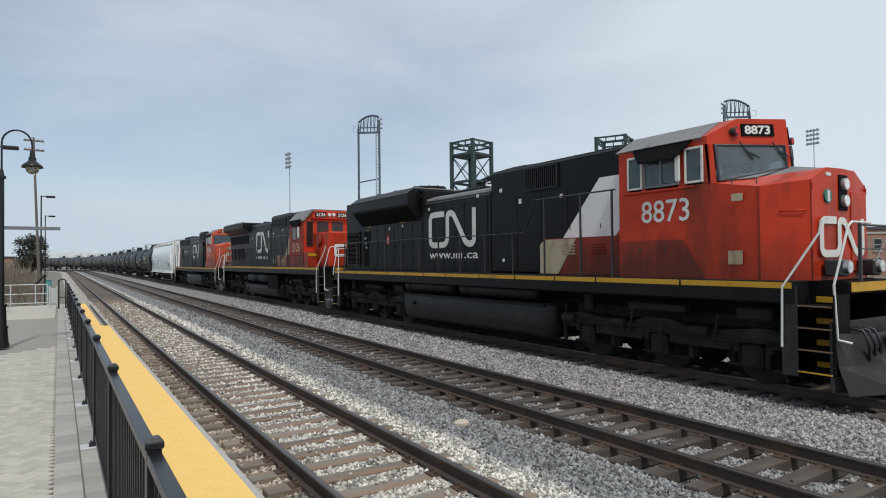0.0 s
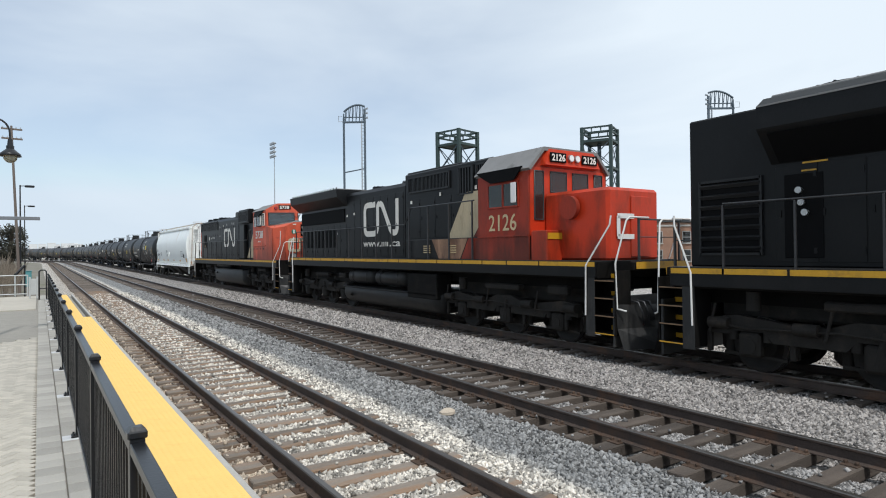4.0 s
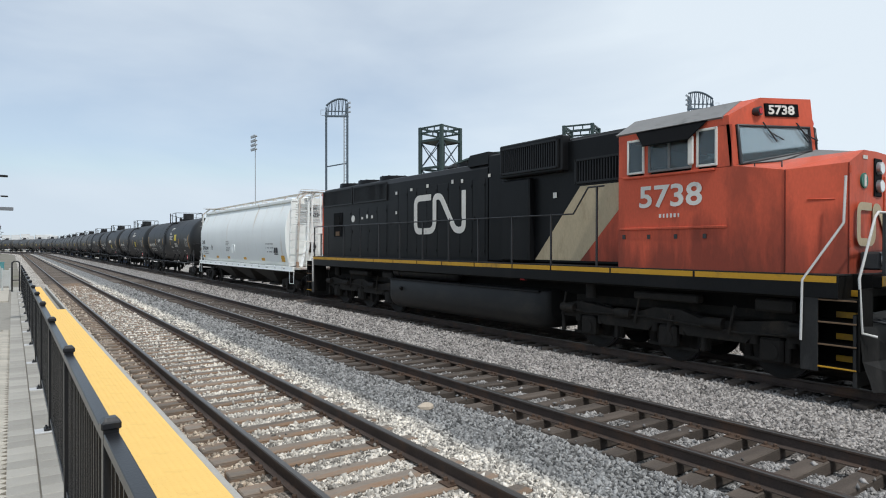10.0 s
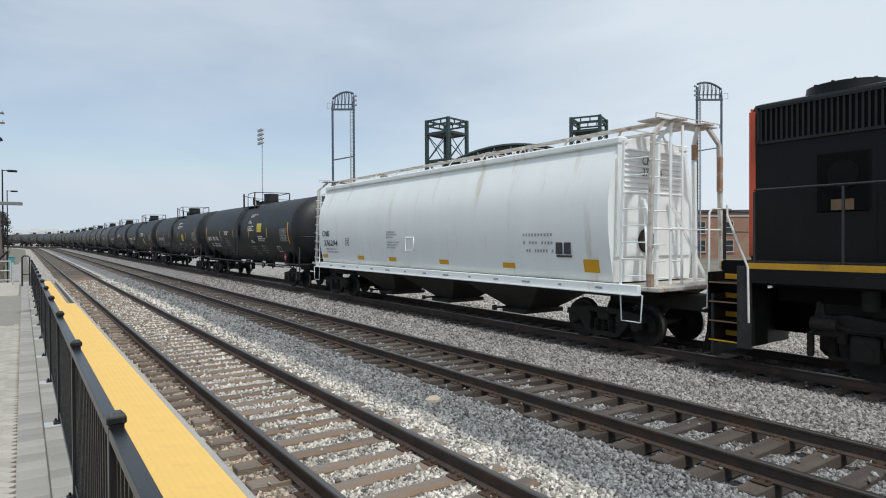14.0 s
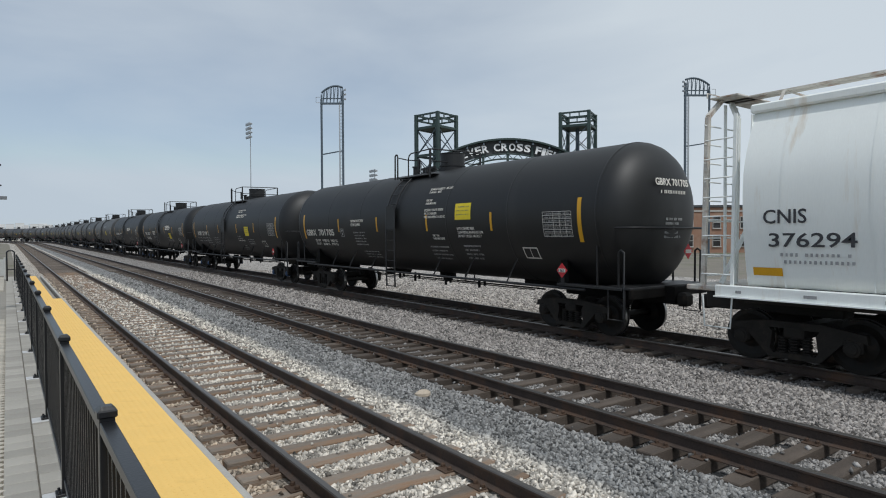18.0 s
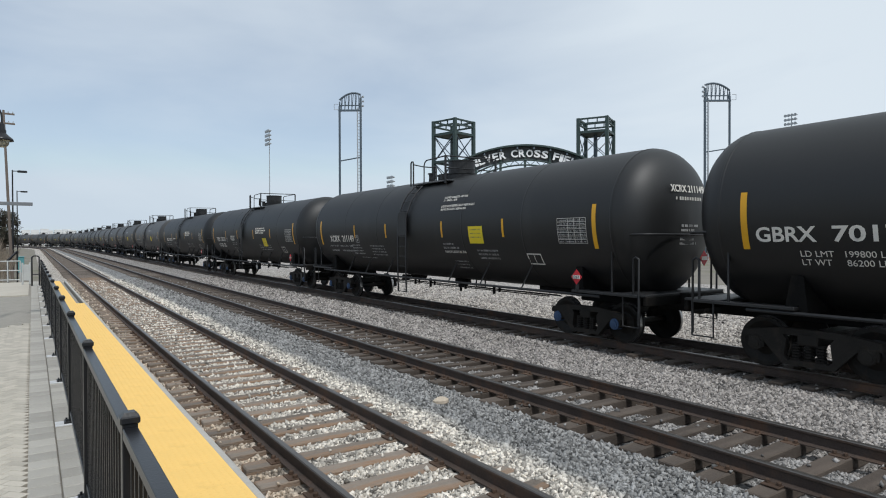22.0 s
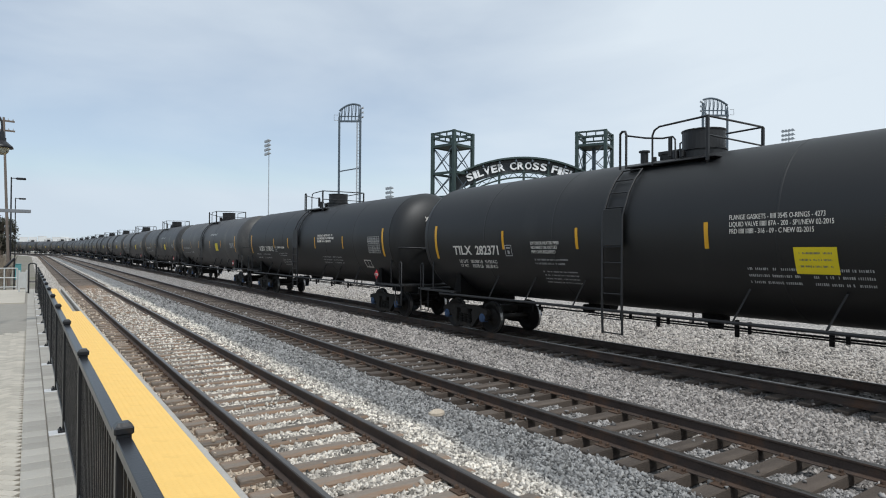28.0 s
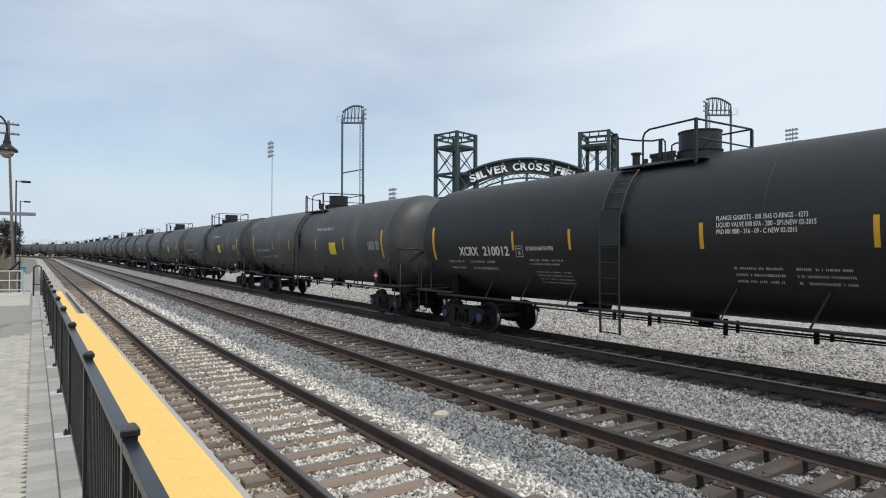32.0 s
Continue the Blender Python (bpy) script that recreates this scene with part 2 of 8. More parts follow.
M["concrete"] = mat("concrete", (0.42, 0.40, 0.37), 0.85, var=0.2, scale=2, fine=40, bump=0.2, dirt=(0.2, 0.17, 0.14), dirt_amount=0.25, dirt_scale=1.0)
M["fence"] = mat("fence_black_paint", (0.010, 0.0105, 0.0125), 0.32, 0.0, var=0.2, scale=8, fine=80, bump=0.05, spec=0.45)
M["fence_plate"] = mat("fence_plate", (0.62, 0.62, 0.62), 0.6, 0.2, var=0.15)

# ---- mesh helpers ----


class Mesh:
    """Gathers vertices and faces of one part."""

    def __init__(self):
        self.v, self.f, self.k, self.smooth = [], [], [], []

    def add(self, verts, faces, slot=0, smooth=False):
        o = len(self.v)
        self.v += [tuple(p) for p in verts]
        self.f += [tuple(i + o for i in f) for f in faces]
        self.k += [slot] * len(faces)
        self.smooth += [smooth] * len(faces)
        return self

    def box(self, x, y, z, sx, sy, sz, c=0.0, m=None, slot=0):
        """A box by its centre and sizes; c: chamfer of its edges; m: a turn about its centre."""
        h = (sx / 2, sy / 2, sz / 2)
        c = min(c, 0.45 * min(sx, sy, sz))
        vs, fs = [], []
        if c <= 0:
            vs = [Vector((i * h[0], j * h[1], k * h[2])) for i in (-1, 1) for j in (-1, 1) for k in (-1, 1)]
            fs = [(0, 1, 3, 2), (4, 6, 7, 5), (0, 4, 5, 1), (2, 3, 7, 6), (0, 2, 6, 4), (1, 5, 7, 3)]
        else:
            idx = {}
            for i in (-1, 1):
                for j in (-1, 1):
                    for k in (-1, 1):
                        for a in range(3):
                            s = [i, j, k]
                            idx[(i, j, k, a)] = len(vs)
                            vs.append(Vector([s[b] * (h[b] - (0 if b == a else c)) for b in range(3)]))
            for a in range(3):
                b, d = (a + 1) % 3, (a + 2) % 3
                for s in (-1, 1):
                    q = []
                    for u, w in ((-1, -1), (1, -1), (1, 1), (-1, 1)):
                        p = [0, 0, 0]
                        p[a], p[b], p[d] = s, u, w
                        q.append(idx[(*p, a)])
                    fs.append(tuple(q if s > 0 else q[::-1]))
                for u in (-1, 1):
                    for w in (-1, 1):
                        p0, p1 = [0, 0, 0], [0, 0, 0]
                        p0[a], p0[b], p0[d] = -1, u, w
                        p1[a], p1[b], p1[d] = 1, u, w
                        q = [idx[(*p0, b)], idx[(*p1, b)], idx[(*p1, d)], idx[(*p0, d)]]
                        fs.append(tuple(q if u * w < 0 else q[::-1]))
            for i in (-1, 1):
                for j in (-1, 1):
                    for k in (-1, 1):
                        q = [idx[(i, j, k, a)] for a in range(3)]
                        fs.append(tuple(q if i * j * k > 0 else q[::-1]))
        if m is not None:
            vs = [m @ p for p in vs]
        return self.add([p + Vector((x, y, z)) for p in vs], fs, slot)

    def beam(self, p, q, w, h=None, slot=0, c=0.0):
        """A square bar from p to q."""
        p, q = Vector(p), Vector(q)
        d = q - p
        m = d.to_track_quat("Y", "Z").to_matrix()
        mid = (p + q) / 2
        return self.box(mid.x, mid.y, mid.z, w, d.length, h or w, c, m, slot)

    def cyl(self, p, q, r, n=12, r2=None, caps=True, slot=0, smooth=True):
        p, q = Vector(p), Vector(q)
        d = (q - p).normalized()
        a = d.orthogonal().normalized()
        b = d.cross(a)
        r2 = r if r2 is None else r2
        ring = [a * math.cos(2 * math.pi * i / n) + b * math.sin(2 * math.pi * i / n) for i in range(n)]
        self.add([p + e * r for e in ring] + [q + e * r2 for e in ring], [(i, (i + 1) % n, n + (i + 1) % n, n + i) for i in range(n)], slot, smooth)
        if caps:
            self.add([p + e * r for e in ring], [tuple(range(n))[::-1]], slot)
            self.add([q + e * r2 for e in ring], [tuple(range(n))], slot)
        return self

    def tube(self, pts, r, n=8, slot=0):
        """A round bar through points, its bends mitred."""
        pts = [Vector(p) for p in pts]
        rings = []
        ref = None
        for i, p in enumerate(pts):
            d0 = (p - pts[i - 1]).normalized() if i else None
            d1 = (pts[i + 1] - p).normalized() if i + 1 < len(pts) else None
            d = ((d0 or d1) + (d1 or d0)).normalized()
            if ref is None or abs(ref.dot(d)) > 0.95:
                ref = d.orthogonal().normalized()
            a = (ref - d * ref.dot(d)).normalized()
            ref = a
            b = d.cross(a)
            rings.append([p + (a * math.cos(2 * math.pi * k / n) + b * math.sin(2 * math.pi * k / n)) * r for k in range(n)])
        vs = [q for ring in rings for q in ring]
        fs = [(i * n + k, i * n + (k + 1) % n, (i + 1) * n + (k + 1) % n, (i + 1) * n + k) for i in range(len(pts) - 1) for k in range(n)]
        self.add(vs, fs, slot, True)
        self.add(rings[0], [tuple(range(n))[::-1]], slot)
        return self.add(rings[-1], [tuple(range(n))], slot)

    def prism(self, prof, a, b, axis="y", slot=0, smooth=False, caps=True):
        """A closed profile drawn out from a to b along an axis. The profile's pairs are (x, z) for y, (y, z) for x, (x, y) for z."""
        def at(p, t):
            return {"y": (p[0], t, p[1]), "x": (t, p[0], p[1]), "z": (p[0], p[1], t)}[axis]
        n = len(prof)
        self.add([at(p, a) for p in prof] + [at(p, b) for p in prof], [(i, (i + 1) % n, n + (i + 1) % n, n + i) for i in range(n)], slot, smooth)
        if caps:
            self.add([at(p, a) for p in prof], [tuple(range(n))[::-1]], slot)
            self.add([at(p, b) for p in prof], [tuple(range(n))], slot)
        return self

    def loft(self, rings, slot=0, smooth=True, caps=True, closed=True):
        n = len(rings[0])
        m = n if closed else n - 1
        self.add([p for r in rings for p in r], [(i * n + k, i * n + (k + 1) % n, (i + 1) * n + (k + 1) % n, (i + 1) * n + k) for i in range(len(rings) - 1) for k in range(m)], slot, smooth)
        if caps:
            self.add(rings[0], [tuple(range(n))[::-1]], slot)
            self.add(rings[-1], [tuple(range(n))], slot)
        return self

    def ball(self, x, y, z, r, n=10, sz=1.0, slot=0):
        rings = []
        for i in range(1, n):
            t = math.pi * i / n
            rings.append([(x + r * math.sin(t) * math.cos(2 * math.pi * k / (2 * n)), y + r * math.sin(t) * math.sin(2 * math.pi * k / (2 * n)), z - r * sz * math.cos(t)) for k in range(2 * n)])
        return self.loft(rings, slot)

    def mesh(self, name, mats):
        me = bpy.data.meshes.new(name)
        me.from_pydata(self.v, [], self.f)
        for m in mats if isinstance(mats, (list, tuple)) else [mats]:
            me.materials.append(m)
        me.polygons.foreach_set("material_index", self.k)
        me.polygons.foreach_set("use_smooth", self.smooth)
        bm = bmesh.new()
        bm.from_mesh(me)
        bmesh.ops.recalc_face_normals(bm, faces=bm.faces)
        bm.to_mesh(me)
        bm.free()
        return me


def part(name, mb, material, parent=None, label=""):
    ob = new(name, mb.mesh(name, material) if isinstance(mb, Mesh) else mb)
    if parent is not None:
        ob.parent = parent
    if label:
        ob["label"] = label
    return ob


def thing(name, m, label, category, group="", kind=""):
    e = new(name)
    e.empty_display_size = 0.2
    e.matrix_basis = m
    return tagged(e, label, category, group, kind)


def writing(name, text, size, material, parent, m, depth=0.004, fit=None, label="", bold=0.0):
    """Raised letters, middle-left at the pose m; fit: (width, height) of the whole line."""
    cu = bpy.data.curves.new("letters", "FONT")
    cu.body, cu.size, cu.extrude, cu.resolution_u, cu.offset = text, size, depth / 2, 3, bold
    tmp = new("letters", cu)
    me = bpy.data.meshes.new_from_object(tmp.evaluated_get(bpy.context.evaluated_depsgraph_get()))
    bpy.data.objects.remove(tmp)
    co = np.empty(len(me.vertices) * 3)
    me.vertices.foreach_get("co", co)
    co = co.reshape(-1, 3)
    lo, hi = co.min(0), co.max(0)
    if fit:
        co[:, 0] = (co[:, 0] - lo[0]) / (hi[0] - lo[0]) * fit[0]
        co[:, 1] = ((co[:, 1] - lo[1]) / (hi[1] - lo[1]) - 0.5) * fit[1]
    me.vertices.foreach_set("co", co.ravel())
    me.materials.clear()
    me.materials.append(material)
    ob = part(name, me, material, parent, label)
    ob.matrix_basis = m
    return ob


# ---- the lie of the land ----
# The tracks run along +y; the tops of the rails are at z = 0. They climb gently and, far off, bend sharply to the left.
BEND_Y, BEND_R = 195.0, 300.0


def rise(y):
    return 0.0055 * max(0.0, y - 12.0) if y < 400 else 0.0055 * 388


def bend(y):
    return -(max(0.0, y - BEND_Y) ** 2) / (2 * BEND_R) if y < BEND_Y + 140 else -9800.0 / BEND_R - (y - BEND_Y - 140) * 140.0 / BEND_R


def slope(y):
    return -min(140.0, max(0.0, y - BEND_Y)) / BEND_R


def on_track(x, y, z=0.0):
    """The pose at the distance y along the line, x metres across from its start line."""
    return pose(x + bend(y), y, z + rise(y), math.degrees(math.atan(0.0055 if 12 < y < 400 else 0)), 0, -math.degrees(math.atan(slope(y))))


TRACKS = (2.382, 6.391, 11.456)      # the near rail of each track
GAUGE = 1.505
TRAIN_X = TRACKS[2] + GAUGE / 2
PLAT_Z, PLAT_X, PLAT_Y0, PLAT_Y1 = 0.30, 1.54, -7.0, 40.0
YS = [-60, -30, -15, -8] + list(range(-6, 64, 2)) + list(range(64, 200, 6)) + list(range(200, 500, 15)) + [520, 600, 800, 1200, 2000, 3500]


def ground_height(x):
    """The height of the ballast and soil across the line."""
    pts = [(-400, -0.1), (-14, -0.1), (1.0, -0.27), (1.55, -0.27), (1.9, -0.25), (2.3, -0.235), (2.5, -0.215), (3.8, -0.215), (4.1, -0.205), (4.5, -0.20), (5.0, -0.22), (5.6, -0.235), (5.96, -0.222), (6.12, -0.35), (6.75, -0.37), (6.95, -0.24), (7.35, -0.235), (7.55, -0.34), (8.15, -0.35), (8.5, -0.26), (9.1, -0.26), (10.2, -0.27), (11.0, -0.25), (13.6, -0.25), (15.0, -0.33), (22.0, -0.3), (400, -0.2), (3000, 0.2)]
    for (x0, z0), (x1, z1) in zip(pts, pts[1:]):
        if x <= x1:
            return z0 + (z1 - z0) * (x - x0) / (x1 - x0)
    return pts[-1][1]


def build_ground():
    xs = [-3000, -800, -200, -60, -30, -14, -6, -2, 0.5, 1.55, 1.9, 2.3, 3.1, 4.0, 4.4, 4.8, 5.2, 5.6, 5.96, 6.12, 6.75, 6.95, 7.35, 7.55, 8.15, 8.5, 9.1, 9.6, 10.3, 11.0, 12.2, 13.6, 15.0, 18, 22, 26, 34, 60, 200, 800, 3000]
    g = Mesh()
    vs = []
    for y in YS:
        for x in xs:
            vs.append((x + bend(y), y, ground_height(x) + rise(y) + (0.02 * noise.noise((x * 0.7, y * 0.5, 0)) if -60 < y < 200 else 0)))
    n = len(xs)
    fs, ks = [], []
    for j in range(len(YS) - 1):
        for i in range(n - 1):
            fs.append((j * n + i, j * n + i + 1, (j + 1) * n + i + 1, (j + 1) * n + i))
            ks.append(0 if 0.4 < xs[i] < 33 else 1)
    g.add(vs, fs)
    g.k = ks
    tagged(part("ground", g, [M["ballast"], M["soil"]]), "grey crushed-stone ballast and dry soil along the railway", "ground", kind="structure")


M["soil"] = mat("dry_soil", (0.19, 0.17, 0.14), 0.95, var=0.3, scale=0.4, fine=8, bump=0.3, dirt=(0.12, 0.13, 0.06), dirt_amount=0.4, dirt_scale=0.15)
build_ground()


# ---- tracks ----
def rail_mesh(x, y0, y1):
    r = Mesh()
    ys = [y for y in YS if y0 <= y <= y1 and y <= 520]
    head = [(-0.036, -0.012), (-0.028, 0.0), (0.028, 0.0), (0.036, -0.012)]
    low = [(0.036, -0.035), (0.010, -0.05), (0.010, -0.145), (0.07, -0.165), (0.07, -0.178), (-0.07, -0.178), (-0.07, -0.165), (-0.010, -0.145), (-0.010, -0.05), (-0.036, -0.035)]
    prof = head + low
    rings = [[(x + bend(y) + p[0], y, p[1] + rise(y)) for p in prof] for y in ys]
    n = len(prof)
    for i in range(len(rings) - 1):
        for k in range(n):
            r.add([rings[i][k], rings[i][(k + 1) % n], rings[i + 1][(k + 1) % n], rings[i + 1][k]], [(0, 1, 2, 3)], 0 if k in (0, 1, 2) else 1)
    return r


TIE_STEP = 0.54


def build_track(i, x0, name, label, split_to):
    tr = thing(name, pose(0, 0, 0), label, "railway track", kind="structure")
    xc = x0 + GAUGE / 2
    for x in (x0, x0 + GAUGE):
        part("rail", rail_mesh(x, -30, 520), [M["rail_head"], M["rail_side"]], tr, "steel rail with a worn shiny head")
    tie_me = Mesh().box(0, 0, -0.08, 2.46, 0.225, 0.16, 0.012).mesh("tie", M["tie"] if i == 0 else M["tie_dark"])
    pl = Mesh().box(0, 0, 0.006, 0.36, 0.19, 0.016, 0.004)
    for sx in (-0.1, 0.1):
        for sy in (-0.06, 0.06):
            pl.box(sx, sy, 0.03, 0.05, 0.04, 0.05, 0.012)
    pl_me = pl.mesh("tie_plate", M["plate"])
    rng = random.Random(40 + i)
    far = Mesh()
    k = 0
    y = -2.91 + 0.2 * i
    while y < 330:
        jx, jy, jr = rng.uniform(-0.05, 0.05), rng.uniform(-0.04, 0.04), rng.uniform(-1.2, 1.2)
        if y < split_to:
            t = part("tie", tie_me, None, tr)
            t.matrix_basis = on_track(xc + jx, y + jy, -0.181 + rng.uniform(-0.006, 0.004)) @ pose(0, 0, 0, 0, rng.uniform(-0.5, 0.5), jr)
            if i < 2 and y < 19:
                for x in (x0, x0 + GAUGE):
                    p = part("tie_plate", pl_me, None, tr)
                    p.matrix_basis = on_track(x, y + jy, -0.181)
        elif y < 140 or k % 2 == 0:
            q = on_track(xc + jx, y + jy, -0.26)
            far.box(q.translation.x, q.translation.y, q.translation.z, 2.6, 0.225, 0.16)
        y += TIE_STEP
        k += 1
    far_ob = part("far_ties", far, M["tie_far"], tr)
    far_ob["kind"] = "stuff"


# ---- ballast stones ----
def stones(name, spots, label, seed):
    """Loose stones, each a small sharp lump with eight uneven faces, at (x, y, z, size) rows."""
    rs = np.random.RandomState(seed)
    n = len(spots)
    octa = np.array([(0.62, 0, 0), (-0.62, 0, 0), (0, 0.62, 0), (0, -0.62, 0), (0, 0, 0.55), (0, 0, -0.55)])
    v = octa[None] + rs.uniform(-0.26, 0.26, (n, 6, 3))
    v *= rs.uniform(0.6, 1.3, (n, 1, 3)) * spots[:, 3][:, None, None]
    a, b = rs.uniform(0, 6.283, n), rs.uniform(0, 3.14, n)
    ca, sa, cb, sb = np.cos(a), np.sin(a), np.cos(b), np.sin(b)
    y2, z2 = v[:, :, 1] * cb[:, None] - v[:, :, 2] * sb[:, None], v[:, :, 1] * sb[:, None] + v[:, :, 2] * cb[:, None]
    x3, y3 = v[:, :, 0] * ca[:, None] - y2 * sa[:, None], v[:, :, 0] * sa[:, None] + y2 * ca[:, None]
    v = np.stack([x3, y3, z2], 2) + spots[:, None, :3]
    faces = np.array([(0, 2, 4), (2, 1, 4), (1, 3, 4), (3, 0, 4), (2, 0, 5), (1, 2, 5), (3, 1, 5), (0, 3, 5)])
    f = (faces[None] + (np.arange(n) * 6)[:, None, None]).reshape(-1)
    me = bpy.data.meshes.new(name)
    me.vertices.add(n * 6)
    me.vertices.foreach_set("co", v.ravel())
    me.loops.add(len(f))
    me.loops.foreach_set("vertex_index", f.astype(np.int32))
    me.polygons.add(n * 8)
    me.polygons.foreach_set("loop_start", (np.arange(n * 8) * 3).astype(np.int32))
    me.polygons.foreach_set("loop_total", np.full(n * 8, 3, np.int32))
    me.update()
    me.materials.append(M["stone"])
    return tagged(part(name, me, None), label, "ballast", kind="stuff")


def scatter():
    rs = np.random.RandomState(5)
    want = 1100000
    x = rs.uniform(1.5, 22.0, want)
    y = rs.uniform(-1.5, 45.0, want)
    d = x * 0.577 + y * 0.816
    keep = rs.uniform(0, 1, want) < np.clip((9.6 / np.maximum(d, 3)) ** 2.0, 0, 1) * np.where(x > 13.5, 0.5, 1)
    keep &= (d > 3.8)
    x, y, d = x[keep], y[keep], d[keep]
    size = rs.uniform(0.55, 1.0, len(x)) ** 1.6 * 0.068 * np.clip(d / 13.0, 1, 1.6)
    z = np.array([ground_height(a) + rise(b) for a, b in zip(x, y)]) + rs.uniform(-0.01, 0.014, len(x))
    ok = np.ones(len(x), bool)
    for i, x0 in enumerate(TRACKS):
        for r in (x0, x0 + GAUGE):
            ok &= np.abs(x - r) > 0.10
        inside = np.abs(x - x0 - GAUGE / 2) < 1.24
        ph = (y - (-2.91 + 0.2 * i) + TIE_STEP / 2) % TIE_STEP - TIE_STEP / 2
        on_tie = inside & (np.abs(ph) < 0.13)
        ok &= ~(on_tie & (rs.uniform(0, 1, len(x)) > 0.012))
        z = np.where(on_tie, -0.168 + np.array([rise(b) for b in y]), z)
    x = x + np.array([bend(b) for b in y])
    return np.stack([x, y, z, size], 1)[ok]


for i, (nm, lb, to) in enumerate((("track_1", "railway track on worn timber ties in pale ballast beside the platform", 48), ("track_2", "railway track on dark timber ties in grey ballast", 48), ("track_3", "railway track under the freight train, dark and shaded", 24))):
    build_track(i, TRACKS[i], nm, lb, to)
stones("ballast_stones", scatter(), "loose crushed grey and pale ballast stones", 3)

# ---- platform ----
def build_platform():
    pf = thing("platform", pose(0, 0, 0), "low station platform of pale pavers with a yellow warning strip", "platform", kind="structure")
    part("base", Mesh().box(-6.0, (PLAT_Y0 + PLAT_Y1) / 2, PLAT_Z - 0.42, 14.7, PLAT_Y1 - PLAT_Y0, 0.75, 0.01), M["joint"], pf)
    part("edge_beam", Mesh().box((1.458 + PLAT_X) / 2, (PLAT_Y0 + PLAT_Y1) / 2, PLAT_Z - 0.36, PLAT_X - 1.458, PLAT_Y1 - PLAT_Y0, 0.68, 0.015), M["concrete"], pf, "worn concrete platform edge")
    part("slab", Mesh().box(0.71, (PLAT_Y0 + PLAT_Y1) / 2, PLAT_Z - 0.03, 0.085, PLAT_Y1 - PLAT_Y0, 0.055, 0.004), M["concrete"], pf)
    # tactile tiles with small domes
    tile = Mesh().box(0, 0, -0.015, 0.70, 0.608, 0.03, 0.001)
    for a in range(11):
        for b in range(10):
            tile.box((a - 5) * 0.061, (b - 4.5) * 0.059, -0.0002, 0.024, 0.024, 0.003)
    tile_me = tile.mesh("tactile_tile", M["yellow_tile"])
    y = PLAT_Y0 + 0.31
    while y < 39.4:
        t = part("tactile_tile", tile_me, None, pf)
        t.matrix_basis = pose(1.105 if y < 24.2 else 0.99, y, PLAT_Z + 0.002)
        if y >= 24.2:
            t.scale.x = 0.67
        y += 0.61
    # grey border pavers
    bp = Mesh().box(0, 0, -0.03, 0.235, 0.235, 0.06, 0.006).mesh("border_paver", M["band"])
    rows = 0
    y = 3.5
    while y < 39.5:
        if y < 28:
            for c in range(3):
                part("border_paver", bp, None, pf).matrix_basis = pose(0.055 + c * 0.245, y + 0.12 * (c % 2), PLAT_Z + random.uniform(-0.002, 0.002))
        y += 0.245
    far = Mesh()
    while y > 28 or y < 3.5:
        for c in range(3):
            far.box(0.055 + c * 0.245, y, PLAT_Z - 0.03, 0.235, 0.235, 0.06)
        y -= 0.245 if y > 28.245 else (24.745 if y > 20 else 0.245)
        if y < -6.8:
            break
    part("far_border_pavers", far, M["band"], pf)["kind"] = "stuff"
    # herringbone pavers
    hp = Mesh().box(0, 0, -0.03, 0.194, 0.095, 0.06, 0.005)
    hp_me = hp.mesh("paver", M["paver"])
    rest = Mesh()
    count = 0
    s = 0.1
    turn = Matrix.Rotation(radians(45), 4, "Z")
    spots = []
    for i in range(-140, 480):
        for j in range(-50, 90):
            # one L of two stones each 2 x 1 on a grid of s
            for (u, w, r) in ((i + 1.0, j + 0.5, 0), (i + 0.5, j + 2.0, 90)):
                if (i - j) % 4:
                    continue
                p = turn @ Vector((u * s, w * s, 0))
                spots.append((p.x - 4.0, p.y + 2.0, r))
    for x, y, r in spots:
        if -3.4 < x < -0.10 and 5.0 < y < 38.5:
            if x > -1.3 and 6.5 < y < 13.5 and count < 300:
                part("paver", hp_me, None, pf).matrix_basis = pose(x, y, PLAT_Z + random.uniform(-0.0015, 0.0015), 0, 0, 45 + r)
                count += 1
            elif y < 30:
                rest.box(x, y, PLAT_Z - 0.03, 0.194, 0.095, 0.06, 0, Matrix.Rotation(radians(45 + r), 3, "Z"))
    part("far_pavers", rest, M["paver_far"], pf)["kind"] = "stuff"
    part("paving", Mesh().box(-8.5, (PLAT_Y0 + PLAT_Y1) / 2, PLAT_Z - 0.03, 9.6, PLAT_Y1 - PLAT_Y0, 0.058), M["paver_far"], pf)
    part("paving_near", Mesh().box(-1.88, -1.0, PLAT_Z - 0.03, 3.6, 12.0, 0.058), M["paver_far"], pf)
    part("paving_end", Mesh().box(-1.9, 34.2, PLAT_Z - 0.03, 3.5, 10.0, 0.058), M["paver_far"], pf)


build_platform()


